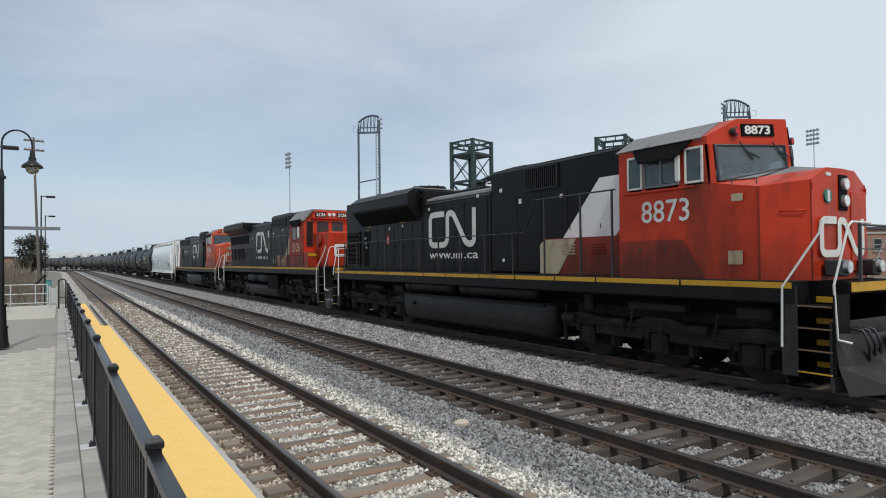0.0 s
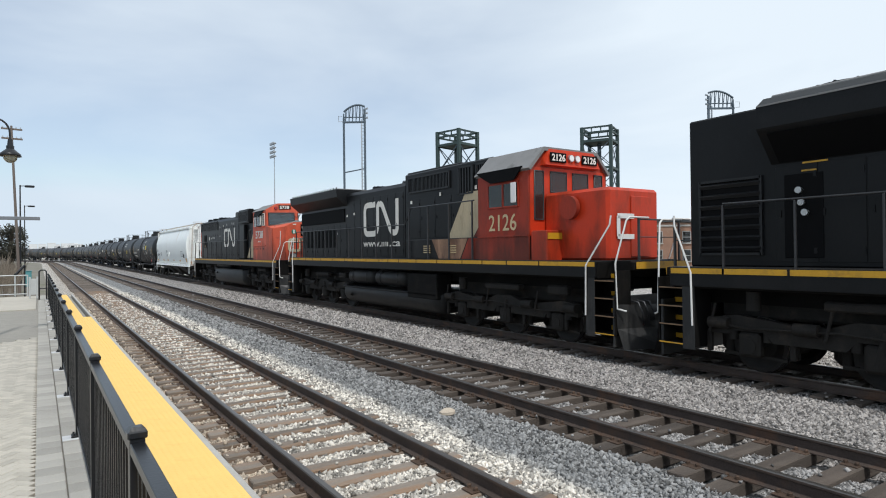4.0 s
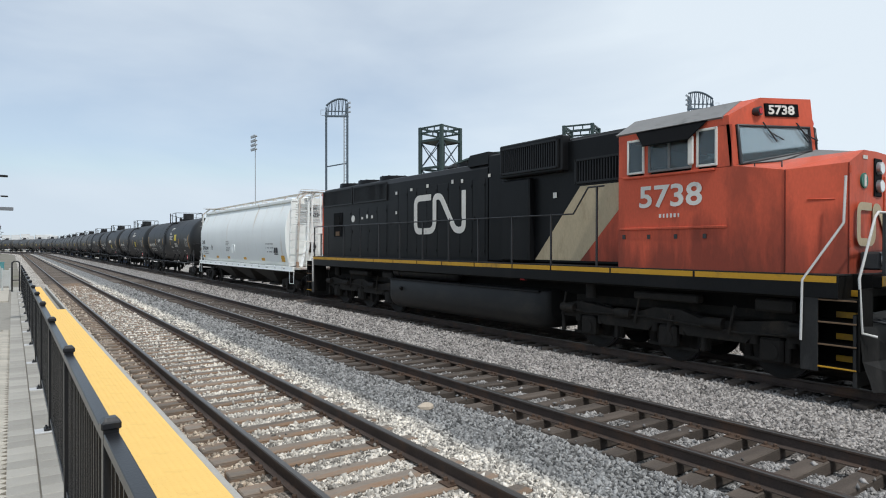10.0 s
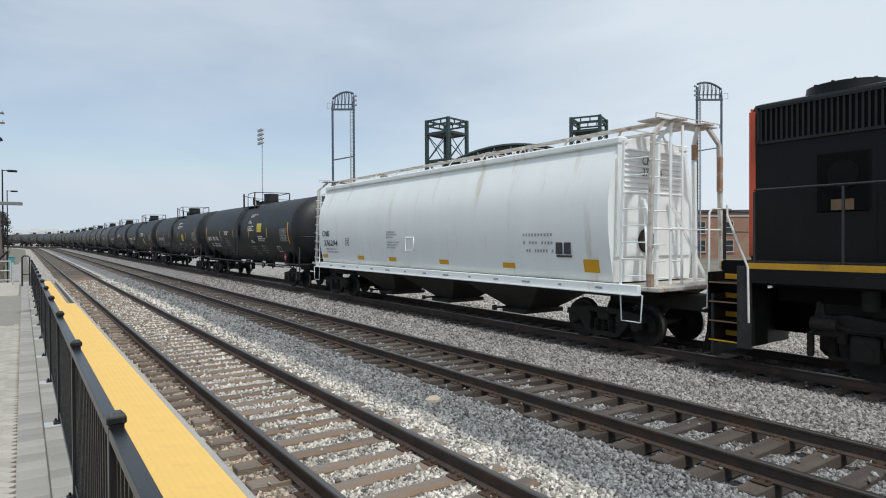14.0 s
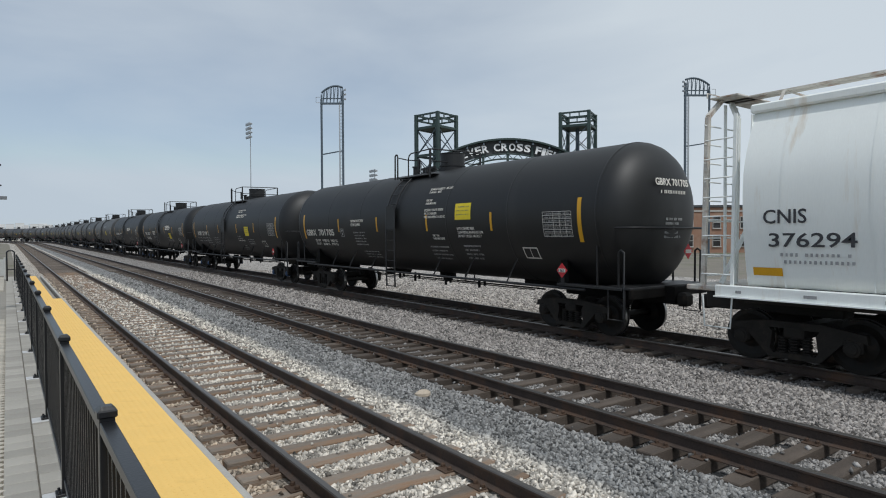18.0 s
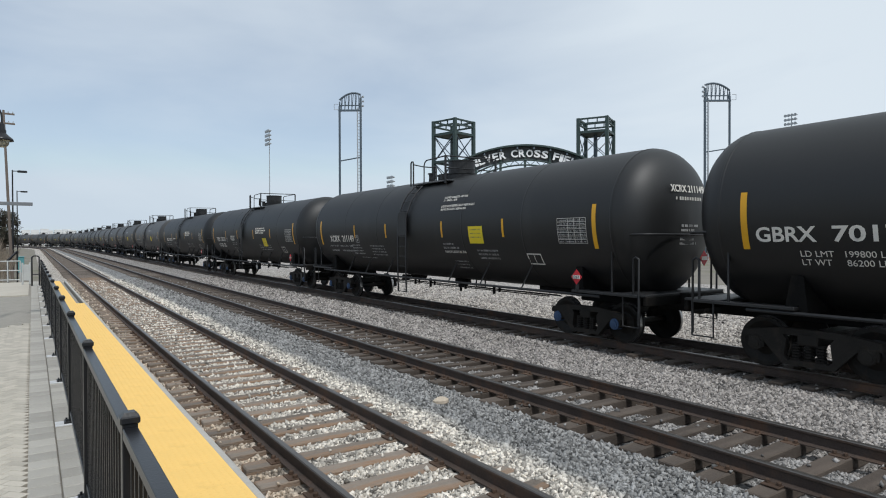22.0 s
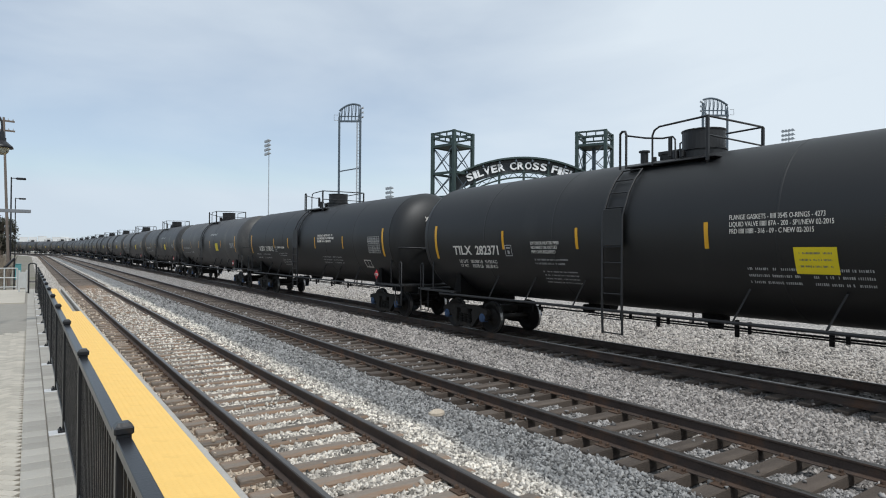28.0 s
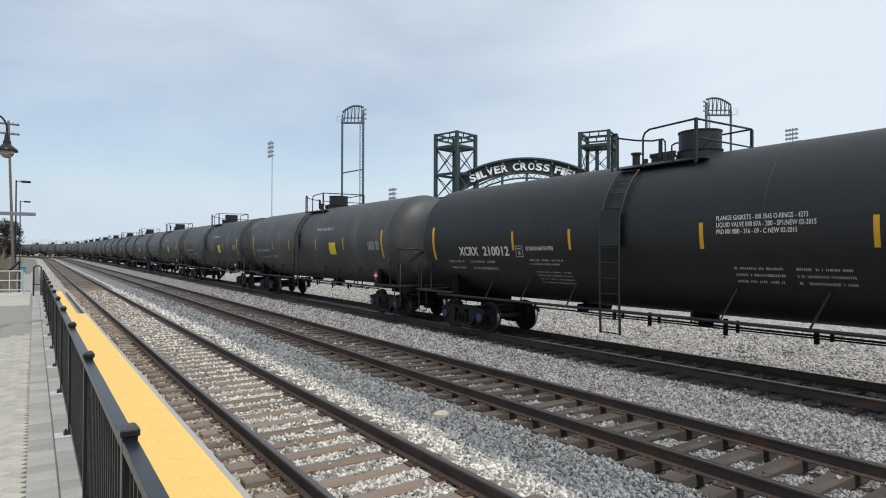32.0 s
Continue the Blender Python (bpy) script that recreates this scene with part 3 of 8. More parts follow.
def build_fence():
    fx, top = 0.343, 1.556 - 0.03
    fe = thing("platform_fence", pose(0, 0, 0), "black painted steel picket fence along the platform edge", "fence")
    post = Mesh().box(0, 0, (top + PLAT_Z) / 2, 0.064, 0.064, top - PLAT_Z, 0.004)
    post_me = post.mesh("post", M["fence"])
    cap = Mesh().box(0, 0, 0.0, 0.082, 0.082, 0.035, 0.006)
    cap.loft([[(a * 0.036, b * 0.036, 0.0175) for a, b in ((-1, -1), (1, -1), (1, 1), (-1, 1))], [(a * 0.022, b * 0.022, 0.034) for a, b in ((-1, -1), (1, -1), (1, 1), (-1, 1))]], 0, False)
    cap_me = cap.mesh("cap", M["fence"])
    foot = Mesh().box(0, 0, 0.012, 0.15, 0.13, 0.024, 0.004)
    for a in (-0.05, 0.05):
        for b in (-0.045, 0.045):
            foot.cyl((a, b, 0.024), (a, b, 0.045), 0.011, 6)
    foot_me = foot.mesh("base_plate", M["fence"])
    pad_me = Mesh().box(-0.03, 0, 0.006, 0.2, 0.19, 0.014, 0.003).mesh("grout_pad", M["fence_plate"])
    bar_me = Mesh().box(0, 0, 0, 0.02, 0.02, 1.0, 0.002).mesh("picket", M["fence"])
    y0, dy = 3.068, 2.485
    for k in range(-3, 14):
        y = y0 + dy * k
        p = part("post", post_me, None, fe)
        p.matrix_basis = pose(fx, y, 0)
        part("cap", cap_me, None, p).matrix_basis = pose(0, 0, top + 0.012)
        part("base_plate", foot_me, None, p).matrix_basis = pose(0, 0, PLAT_Z + 0.012)
        part("grout_pad", pad_me, None, p).matrix_basis = pose(-0.03, 0, PLAT_Z)
        if k == 13:
            break
        for z, h, w in ((top - 0.045, 0.05, 0.062), (PLAT_Z + 0.12, 0.04, 0.04)):
            part("fence_rail", Mesh().box(fx, y + dy / 2, z, w, dy - 0.066, h, 0.004), M["fence"], fe)
        n = 20
        for j in range(n):
            b = part("picket", bar_me, None, fe)
            b.matrix_basis = pose(fx, y + dy * (j + 1) / (n + 1), (top + PLAT_Z + 0.06) / 2)
            b.scale.z = top - 0.07 - PLAT_Z - 0.12


build_fence()

# ---- the train: shared pieces ----
S_A, S_B, S_C = 4.5883, 0.0096631, -0.00016272


def gone(t):
    """How far the train has come since the clip's start, in metres."""
    return S_A * t + S_B * t * t + S_C * t ** 3


CARS = []      # (vehicle, its middle's place at the start)

SOOT, RUST, DUST = (0.018, 0.016, 0.015), (0.20, 0.085, 0.035), (0.16, 0.14, 0.115)
M["loco_black"] = mat("loco_black_paint", (0.0062, 0.0066, 0.0074), 0.42, var=0.35, scale=1.2, fine=30, bump=0.04, dirt=(0.016, 0.015, 0.015), dirt_amount=0.25, dirt_scale=0.8, stretch=(1, 1, 0.45), spec=0.20)
M["loco_red"] = mat("loco_red_paint", (0.52, 0.042, 0.013), 0.40, var=0.10, scale=1.2, fine=30, bump=0.03, dirt=(0.17, 0.03, 0.014), dirt_amount=0.30, dirt_scale=1.0, stretch=(1, 1, 0.4), spec=0.25, splash=((0.075, 0.020, 0.012), 2.60, 0.6))
M["loco_red_worn"] = mat("loco_red_worn", (0.30, 0.034, 0.016), 0.5, var=0.2, scale=1.2, fine=30, bump=0.03, dirt=(0.12, 0.03, 0.018), dirt_amount=0.35, dirt_scale=0.9, stretch=(1, 1, 0.4), spec=0.25, splash=((0.055, 0.018, 0.012), 2.85, 0.75))
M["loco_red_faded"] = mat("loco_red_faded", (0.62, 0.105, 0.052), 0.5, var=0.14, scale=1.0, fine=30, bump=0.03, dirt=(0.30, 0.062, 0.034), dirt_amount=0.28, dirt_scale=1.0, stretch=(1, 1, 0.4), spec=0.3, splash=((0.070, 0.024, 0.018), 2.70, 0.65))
M["loco_white"] = mat("loco_white_paint", (0.78, 0.76, 0.73), 0.45, var=0.06, scale=2, fine=30, bump=0.02, dirt=(0.52, 0.48, 0.42), dirt_amount=0.12, stretch=(1, 1, 0.4))
M["loco_rusty_beige"] = mat("rusty_beige_paint", (0.30, 0.17, 0.10), 0.65, var=0.22, scale=2.5, fine=30, bump=0.02, dirt=(0.12, 0.06, 0.035), dirt_amount=0.55, stretch=(1, 1, 0.4))
M["loco_beige"] = mat("loco_beige_paint", (0.48, 0.39, 0.25), 0.55, var=0.16, scale=2, fine=30, bump=0.02, dirt=(0.22, 0.15, 0.08), dirt_amount=0.35, stretch=(1, 1, 0.4))
M["loco_yellow"] = mat("loco_yellow_stripe", (0.55, 0.29, 0.012), 0.5, var=0.15, scale=2, fine=30, bump=0.02, dirt=(0.12, 0.08, 0.03), dirt_amount=0.24, dirt_scale=1.8)
M["roof_grey"] = mat("cab_roof_grey", (0.19, 0.185, 0.18), 0.6, var=0.2, scale=2, fine=40, bump=0.05, dirt=SOOT, dirt_amount=0.2)
M["under"] = mat("underframe_grime", (0.007, 0.0065, 0.006), 0.75, var=0.4, scale=3, fine=40, bump=0.15, dirt=(0.018, 0.015, 0.012), dirt_amount=0.25, dirt_scale=1.6, spec=0.12)
M["truck"] = mat("truck_grime", (0.020, 0.0178, 0.0155), 0.75, var=0.4, scale=4, fine=50, bump=0.2, dirt=(0.050, 0.039, 0.029), dirt_amount=0.26, dirt_scale=2.5, spec=0.2)
M["wheel"] = mat("wheel_steel", (0.016, 0.014, 0.012), 0.6, 0.5, var=0.35, scale=4, fine=50, bump=0.1, dirt=(0.05, 0.032, 0.02), dirt_amount=0.2, dirt_scale=3)
M["tread"] = mat("wheel_tread", (0.35, 0.34, 0.33), 0.3, 0.9, var=0.1)
M["hatch_rust"] = mat("hatch_rust", (0.16, 0.10, 0.055), 0.8, var=0.3)
M["plow"] = mat("plow_worn_grey", (0.026, 0.0255, 0.025), 0.5, 0.3, var=0.3, scale=2, fine=30, bump=0.08, dirt=(0.065, 0.062, 0.058), dirt_amount=0.3, dirt_scale=2.2, stretch=(1, 1, 0.5))
M["grab"] = mat("handrail_white", (0.70, 0.68, 0.64), 0.5, var=0.12, scale=5, fine=50, bump=0.03)
M["rail_black"] = mat("handrail_black", (0.026, 0.026, 0.028), 0.38, var=0.25)
M["grille"] = mat("grille_black", (0.004, 0.004, 0.0045), 0.7, var=0.2, spec=0.1)
M["tank_grime"] = mat("fuel_tank_grime", (0.017, 0.0165, 0.016), 0.5, var=0.35, scale=1.5, fine=40, bump=0.06, dirt=(0.035, 0.031, 0.026), dirt_amount=0.3, dirt_scale=1.2, stretch=(1, 0.6, 1.2), spec=0.25)
M["grille_bar"] = mat("grille_bar_black", (0.013, 0.0135, 0.0145), 0.45, var=0.2, spec=0.3)
M["letter_white"] = mat("letter_white", (0.72, 0.69, 0.63), 0.55, var=0.12, scale=3, fine=40, bump=0.0, dirt=(0.30, 0.28, 0.26), dirt_amount=0.15, dirt_scale=4)
M["letter_dim"] = mat("letter_dim", (0.42, 0.42, 0.41), 0.55, var=0.2, scale=3, fine=40, bump=0.0)
M["letter_grey"] = mat("letter_grey", (0.13, 0.13, 0.135), 0.6, var=0.2, scale=6, fine=40, bump=0.0)
M["letter_gold"] = mat("letter_gold", (0.55, 0.42, 0.24), 0.55, var=0.2, scale=4, fine=40, bump=0.0)
M["signal_red"] = mat("signal_red", (0.55, 0.02, 0.03), 0.5, var=0.08, bump=0.0)
M["signal_green"] = mat("signal_green", (0.03, 0.17, 0.12), 0.5, var=0.08, bump=0.0)
M["steel"] = mat("bare_steel", (0.45, 0.45, 0.45), 0.35, 0.8, var=0.15)
M["blue_cap"] = mat("bearing_cap_blue", (0.03, 0.065, 0.14), 0.6, var=0.25)


def glass_mat(name, color, rough=0.05):
    m = bpy.data.materials.new(name)
    m.use_nodes = True
    b = m.node_tree.nodes["Principled BSDF"]
    b.inputs["Base Color"].default_value = (*color, 1)
    b.inputs["Roughness"].default_value = rough
    b.inputs["Transmission Weight"].default_value = 0.85
    b.inputs["IOR"].default_value = 1.45
    return m


M["glass"] = glass_mat("cab_glass", (0.34, 0.42, 0.45))
M["glass_tint"] = glass_mat("cab_glass_tinted", (0.10, 0.12, 0.12), 0.08)
M["lens"] = mat("lamp_lens", (0.82, 0.82, 0.80), 0.18, 0.35, var=0.1, scale=20, fine=80, bump=0.05)
M["interior"] = mat("cab_interior", (0.055, 0.06, 0.06), 0.8, var=0.2)


def side(y, z, x):
    """A pose on the near side of a vehicle: letters run towards -y, their face looks to -x."""
    return Matrix(((0, 0, -1, x), (-1, 0, 0, y), (0, 1, 0, z), (0, 0, 0, 1)))


def wheelset(r, caps, parent, y, gauge=GAUGE):
    """An axle that carries its two wheels and the bearing caps."""
    def axle():
        return Mesh().cyl((-1.1, 0, 0), (1.1, 0, 0), 0.085, 12)

    def wheel(sgn):
        w = Mesh()
        x = sgn * gauge / 2
        prof = [(-0.07, 0.10), (-0.05, 0.13), (0.0, r * 0.55), (-0.055, r - 0.075), (-0.055, r), (0.045, r + 0.004), (0.05, r + 0.028), (0.078, r + 0.026), (0.082, r - 0.07), (0.045, r * 0.6), (0.09, 0.13), (0.09, 0.10)]
        rings = [[(x - sgn * a, b * math.cos(2 * math.pi * k / 28), b * math.sin(2 * math.pi * k / 28)) for k in range(28)] for a, b in prof]
        w.loft(rings, 0, False, False)
        w.k[4 * 28:5 * 28] = [1] * 28
        return w

    def cap(sgn):
        prof = [(0.98, 0.13), (1.15, 0.13), (1.16, 0.12), (1.165, 0.09), (1.18, 0.085), (1.185, 0.03)]
        n = 12
        return Mesh().loft([[(sgn * a, b * (1.0 + 0.06 * (k % 4 == 0)) * math.cos(2 * math.pi * k / n), b * (1.0 + 0.06 * (k % 4 == 0)) * math.sin(2 * math.pi * k / n)) for k in range(n)] for a, b in prof], 0, False)
    ob = shared_part("wheelset", axle, M["wheel"], parent, pose(0, y, r))
    for sgn in (-1, 1):
        for key, make, mats in (("wheel", wheel, [M["wheel"], M["tread"]]), ("bearing_cap", cap, M["blue_cap"] if caps else M["truck"])):
            name = "%s_%s_%s_%s" % (key, r, caps, sgn)
            if name not in SHARED:
                SHARED[name] = make(sgn).mesh(key, mats)
            part(key, SHARED[name], None, ob)
    return ob


SHARED = {}


def shared_part(key, make, material, parent, m=None, label=""):
    if key not in SHARED:
        SHARED[key] = make().mesh(key, material)
    ob = part(key, SHARED[key], None, parent, label)
    if m is not None:
        ob.matrix_basis = m
    return ob


def freight_truck(parent, yc, caps=False, step=1.82):
    """A two-axle truck: cast side frames with openings and springs, a bolster, two wheelsets."""
    def frame_mesh():
        f = Mesh()
        h = step / 2
        for sx in (-1.06, 1.06):
            a, b = sx - 0.07, sx + 0.07
            f.prism([(-h - 0.22, 0.56), (-h - 0.2, 0.70), (-h + 0.1, 0.75), (-0.45, 0.80), (0.45, 0.80), (h - 0.1, 0.75), (h + 0.2, 0.70), (h + 0.22, 0.56), (h - 0.05, 0.62), (0.42, 0.68), (-0.42, 0.68), (-h + 0.05, 0.62)], a, b, "x")
            f.prism([(-h + 0.05, 0.62), (-0.42, 0.68), (-0.36, 0.60), (-0.40, 0.30), (-0.30, 0.18), (-0.42, 0.15), (-0.52, 0.26)], a, b, "x")
            f.prism([(h - 0.05, 0.62), (0.52, 0.26), (0.42, 0.15), (0.30, 0.18), (0.40, 0.30), (0.36, 0.60), (0.42, 0.68)], a, b, "x")
            f.prism([(-0.42, 0.15), (0.42, 0.15), (0.30, 0.25), (-0.30, 0.25)], a, b, "x")
            for s in (-1, 1):
                f.box(sx, s * h, 0.50, 0.16, 0.30, 0.24, 0.03)
        f.box(0, 0, 0.62, 2.3, 0.34, 0.22, 0.03)
        return f

    def spring_mesh(sx, yy):
        prof = []
        for k in range(6):
            prof += [(0.25 + k * 0.05, 0.062), (0.262 + k * 0.05, 0.09), (0.282 + k * 0.05, 0.09), (0.295 + k * 0.05, 0.062)]
        return Mesh().loft([[(sx + r * math.cos(2 * math.pi * j / 8), yy + r * math.sin(2 * math.pi * j / 8), z) for j in range(8)] for z, r in prof], 0, False)
    t = shared_part("truck", frame_mesh, M["truck"], parent, pose(0, yc, 0), "grimy cast-steel freight truck")
    for sx in (-1.06, 1.06):
        for yy in (-0.2, 0.0, 0.2):
            if (sx, yy) not in SHARED:
                SHARED[(sx, yy)] = spring_mesh(sx, yy).mesh("spring", M["wheel"])
            part("spring", SHARED[(sx, yy)], None, t)
    for s in (-1, 1):
        wheelset(0.46, caps, parent, yc + s * step / 2)
    return t


def loco_truck(parent, yc, gap=2.1):
    """A three-axle locomotive truck."""
    def frame_mesh():
        f = Mesh()
        for sx in (-1.12, 1.12):
            a, b = sx - 0.09, sx + 0.09
            f.prism([(-gap - 0.75, 0.72), (-gap - 0.70, 1.02), (-gap - 0.25, 1.10), (-1.35, 0.98), (-0.75, 0.98), (-0.3, 1.12), (0.3, 1.12), (0.75, 0.98), (1.35, 0.98), (gap + 0.25, 1.10), (gap + 0.70, 1.02), (gap + 0.75, 0.72), (gap + 0.4, 0.72), (gap + 0.3, 0.80), (gap - 0.3, 0.80), (gap - 0.45, 0.62), (0.45, 0.62), (0.3, 0.80), (-0.3, 0.80), (-0.45, 0.62), (-gap + 0.45, 0.62), (-gap + 0.3, 0.80), (-gap - 0.3, 0.80), (-gap - 0.4, 0.72)], a, b, "x")
            for k in (-1, 0, 1):
                f.box(sx, k * gap, 0.55, 0.22, 0.42, 0.46, 0.05)
                f.cyl((sx * 1.0 - 0.12, k * gap, 0.53), (sx + 0.13 * (1 if sx > 0 else -1), k * gap, 0.53), 0.15, 14)
                for s in (-1, 1):
                    f.cyl((sx, k * gap + s * 0.33, 0.62), (sx, k * gap + s * 0.33, 0.88), 0.09, 10)
            for yy in (-gap - 0.55, -gap / 2, gap / 2, gap + 0.55):
                f.cyl((sx + 0.14 * (1 if sx > 0 else -1), yy - 0.2, 0.93), (sx + 0.14 * (1 if sx > 0 else -1), yy + 0.2, 0.93), 0.11, 12)
                f.box(sx, yy + 0.28, 0.55, 0.10, 0.10, 0.42, 0.02)
            f.cyl((sx * 1.07, -0.12, 1.0), (sx * 1.07, 0.02, 0.42), 0.06, 10)
            f.tube([(sx * 1.12, -gap - 0.5, 0.86), (sx * 1.13, -gap + 0.5, 0.80), (sx * 1.13, 0.5, 0.92), (sx * 1.12, gap, 0.86), (sx * 1.12, gap + 0.6, 0.9)], 0.022, 6)
        f.box(0, 0, 0.9, 2.2, 1.2, 0.3, 0.04)
        f.box(0, -gap - 0.2, 0.9, 2.2, 0.3, 0.25, 0.04)
        f.box(0, gap + 0.2, 0.9, 2.2, 0.3, 0.25, 0.04)
        for k in (-1, 0, 1):
            f.box(0, k * gap + 0.3, 0.62, 1.2, 1.3, 0.7, 0.1)
            for sx in (-1, 1):
                for d in (-0.62, 0.62):
                    f.box(sx * 0.76, k * gap + d, 0.52, 0.12, 0.16, 0.46, 0.03)
                f.beam((sx * 0.98, k * gap - 0.6, 0.30), (sx * 0.98, k * gap + 0.6, 0.34), 0.05, 0.06)
                f.cyl((sx * 1.27, k * gap + 0.75, 0.75), (sx * 1.27, k * gap + 0.62, 1.3), 0.03, 8)
        f.box(0, 0, 1.28, 1.5, 2 * gap + 1.6, 0.55, 0.05)
        for sx in (-1, 1):
            f.box(sx * 1.2, 0.0, 1.36, 0.24, 1.5, 0.16, 0.03)
            f.box(sx * 1.2, -gap - 0.1, 1.36, 0.22, 0.7, 0.24, 0.04)
            f.cyl((sx * 1.2, gap - 0.1, 1.2), (sx * 1.2, gap - 0.1, 1.55), 0.13, 12)
        return f
    t = shared_part("loco_truck", frame_mesh, M["truck"], parent, pose(0, yc, 0), "grimy black three-axle truck")
    t.name = "truck"
    for k in (-1, 0, 1):
        wheelset(0.52, False, parent, yc + k * gap)


def poly_plate(pts, x, t=0.006):
    """A flat plate on the near side from (y, z) corners, t thick, its back at x."""
    return Mesh().prism(pts, x - t, x, "x")


def ribbon(y, z, w, h, stroke, x, t=0.006):
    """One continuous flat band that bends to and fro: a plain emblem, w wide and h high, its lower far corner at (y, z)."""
    k = [(0.37, 0.92), (0.07, 0.92), (0.07, 0.08), (0.43, 0.08), (0.43, 0.92), (0.54, 0.92), (0.79, 0.08), (0.93, 0.08), (0.93, 1.0)]
    pts = [Vector((a * w, b * h)) for a, b in k]
    rad = [0, 0.12, 0.12, 0.16, 0.10, 0.14, 0.14, 0.12, 0]
    path = []
    for i, p in enumerate(pts):
        if not 0 < i < len(pts) - 1 or rad[i] == 0:
            path.append(p)
            continue
        a, b = (pts[i - 1] - p), (pts[i + 1] - p)
        r = min(rad[i] * h * 1.6, a.length * 0.48, b.length * 0.48)
        a, b = p + a.normalized() * r, p + b.normalized() * r
        for s in range(7):
            u = s / 6
            path.append(a * (1 - u) ** 2 + p * 2 * u * (1 - u) + b * u * u)
    left, right = [], []
    for i, p in enumerate(path):
        d = (path[min(i + 1, len(path) - 1)] - path[max(i - 1, 0)]).normalized()
        nrm = Vector((-d.y, d.x)) * stroke / 2
        left.append(p + nrm)
        right.append(p - nrm)
    m = Mesh()
    n = len(path)
    for i in range(n - 1):
        q = [left[i], left[i + 1], right[i + 1], right[i]]
        m.add([(x - t, y - p.x, z + p.y) for p in q] + [(x, y - p.x, z + p.y) for p in q], [(0, 1, 2, 3), (0, 4, 5, 1), (2, 6, 7, 3)])
    return m


def word_bars(y, z, w, h, n, x, t=0.005, seed=1):
    """Plain upright bars in place of a line of letters."""
    rng = random.Random(seed)
    m = Mesh()
    step = w / n
    for k in range(n):
        if rng.random() < 0.12:
            continue
        bw = step * rng.uniform(0.38, 0.6)
        m.box(x - t / 2, y - step * (k + 0.5), z, t, bw, h * rng.uniform(0.8, 1.0))
    return m


def web_line(parent, y, z, w, h, x):
    """A web address along the hood; the name in its middle stays as plain bars."""
    writing("web_line", "www.", 0.3, M["letter_white"], parent, side(y, z, x), fit=(w * 0.50, h), bold=0.003)
    m = Mesh()
    for a, k in ((0.535, 0.9), (0.585, 0.9), (0.64, 0.95), (0.685, 0.9)):
        m.box(x - 0.003, y - w * a, z, 0.006, w * 0.020, h * k)
    part("web_name", m, M["letter_white"], parent, "pale lettering bars")
    writing("web_line", ".ca", 0.3, M["letter_white"], parent, side(y - w * 0.735, z, x), fit=(w * 0.265, h), bold=0.003)


def steps(parent, yc, sgn, yellow=True, deck=1.95):
    """A corner stairwell of four treads on each side of the vehicle; sgn: which way is outward along y."""
    for sx in (-1, 1):
        w = Mesh()
        w.box(sx * 1.22, yc - sgn * 0.42, (deck + 0.42) / 2, 0.55, 0.03, deck - 0.42, 0.005)
        w.box(sx * 1.22, yc + sgn * 0.42, (deck + 0.42) / 2 - 0.1, 0.5, 0.03, deck - 0.65, 0.005)
        w.box(sx * 0.95, yc, (deck + 0.42) / 2, 0.03, 0.86, deck - 0.42, 0.005)
        part("step_well", w, M["under"], parent)
        for k in range(4):
            z = 0.45 + k * (deck - 0.5) / 4
            part("step_tread", Mesh().box(sx * 1.24, yc, z, 0.5, 0.80, 0.035, 0.008), M["under"], parent)
            part("step_edge", Mesh().box(sx * 1.492, yc + sgn * 0.12, z + 0.004, 0.012, 0.56, 0.026, 0.004), M["hatch_rust"] if k else M["loco_yellow"], parent)
            part("step_riser", Mesh().box(sx * 1.02, yc + sgn * 0.14, z + 0.10, 0.02, 0.42, 0.10, 0.004), M["loco_yellow"] if yellow else M["under"], parent)
        part("step_side", Mesh().box(sx * 1.485, yc - sgn * 0.29, (deck + 0.36) / 2 - 0.04, 0.03, 0.27, deck - 0.45, 0.006), M["plow"], parent, "worn dark grey step side plate")


def pilot(parent, y, sgn):
    """Snow plough, coupler and hoses at one end."""
    p = Mesh()
    p.loft([[(-1.45, y, 1.15), (-0.5, y + sgn * 0.12, 1.1), (0.5, y + sgn * 0.12, 1.1), (1.45, y, 1.15)], [(-1.45, y + sgn * 0.05, 0.6), (-0.4, y + sgn * 0.28, 0.6), (0.4, y + sgn * 0.28, 0.6), (1.45, y + sgn * 0.05, 0.6)], [(-1.40, y + sgn * 0.18, 0.14), (-0.3, y + sgn * 0.60, 0.14), (0.3, y + sgn * 0.60, 0.14), (1.40, y + sgn * 0.18, 0.14)]], 0, False, False, False)
    p.box(0, y - sgn * 0.06, 0.75, 2.9, 0.06, 1.15, 0.01)
    part("plow", p, M["plow"], parent, "scuffed dark grey snow plow")
    c = Mesh()
    c.box(0, y + sgn * 0.25, 0.92, 0.26, 0.7, 0.24, 0.04)
    c.box(0.04, y + sgn * 0.66, 0.92, 0.34, 0.26, 0.30, 0.06)
    part("coupler", c, M["truck"], parent)
    for k, x in enumerate((-0.9, -0.7, -0.5, 0.5, 0.7)):
        part("air_hose", Mesh().tube([(x, y, 1.2), (x, y + sgn * 0.18, 1.18), (x + 0.05, y + sgn * 0.26, 0.95), (x + 0.16, y + sgn * 0.2, 0.68), (x + 0.3, y + sgn * 0.12, 0.62)], 0.025, 6), M["rail_black"], parent)


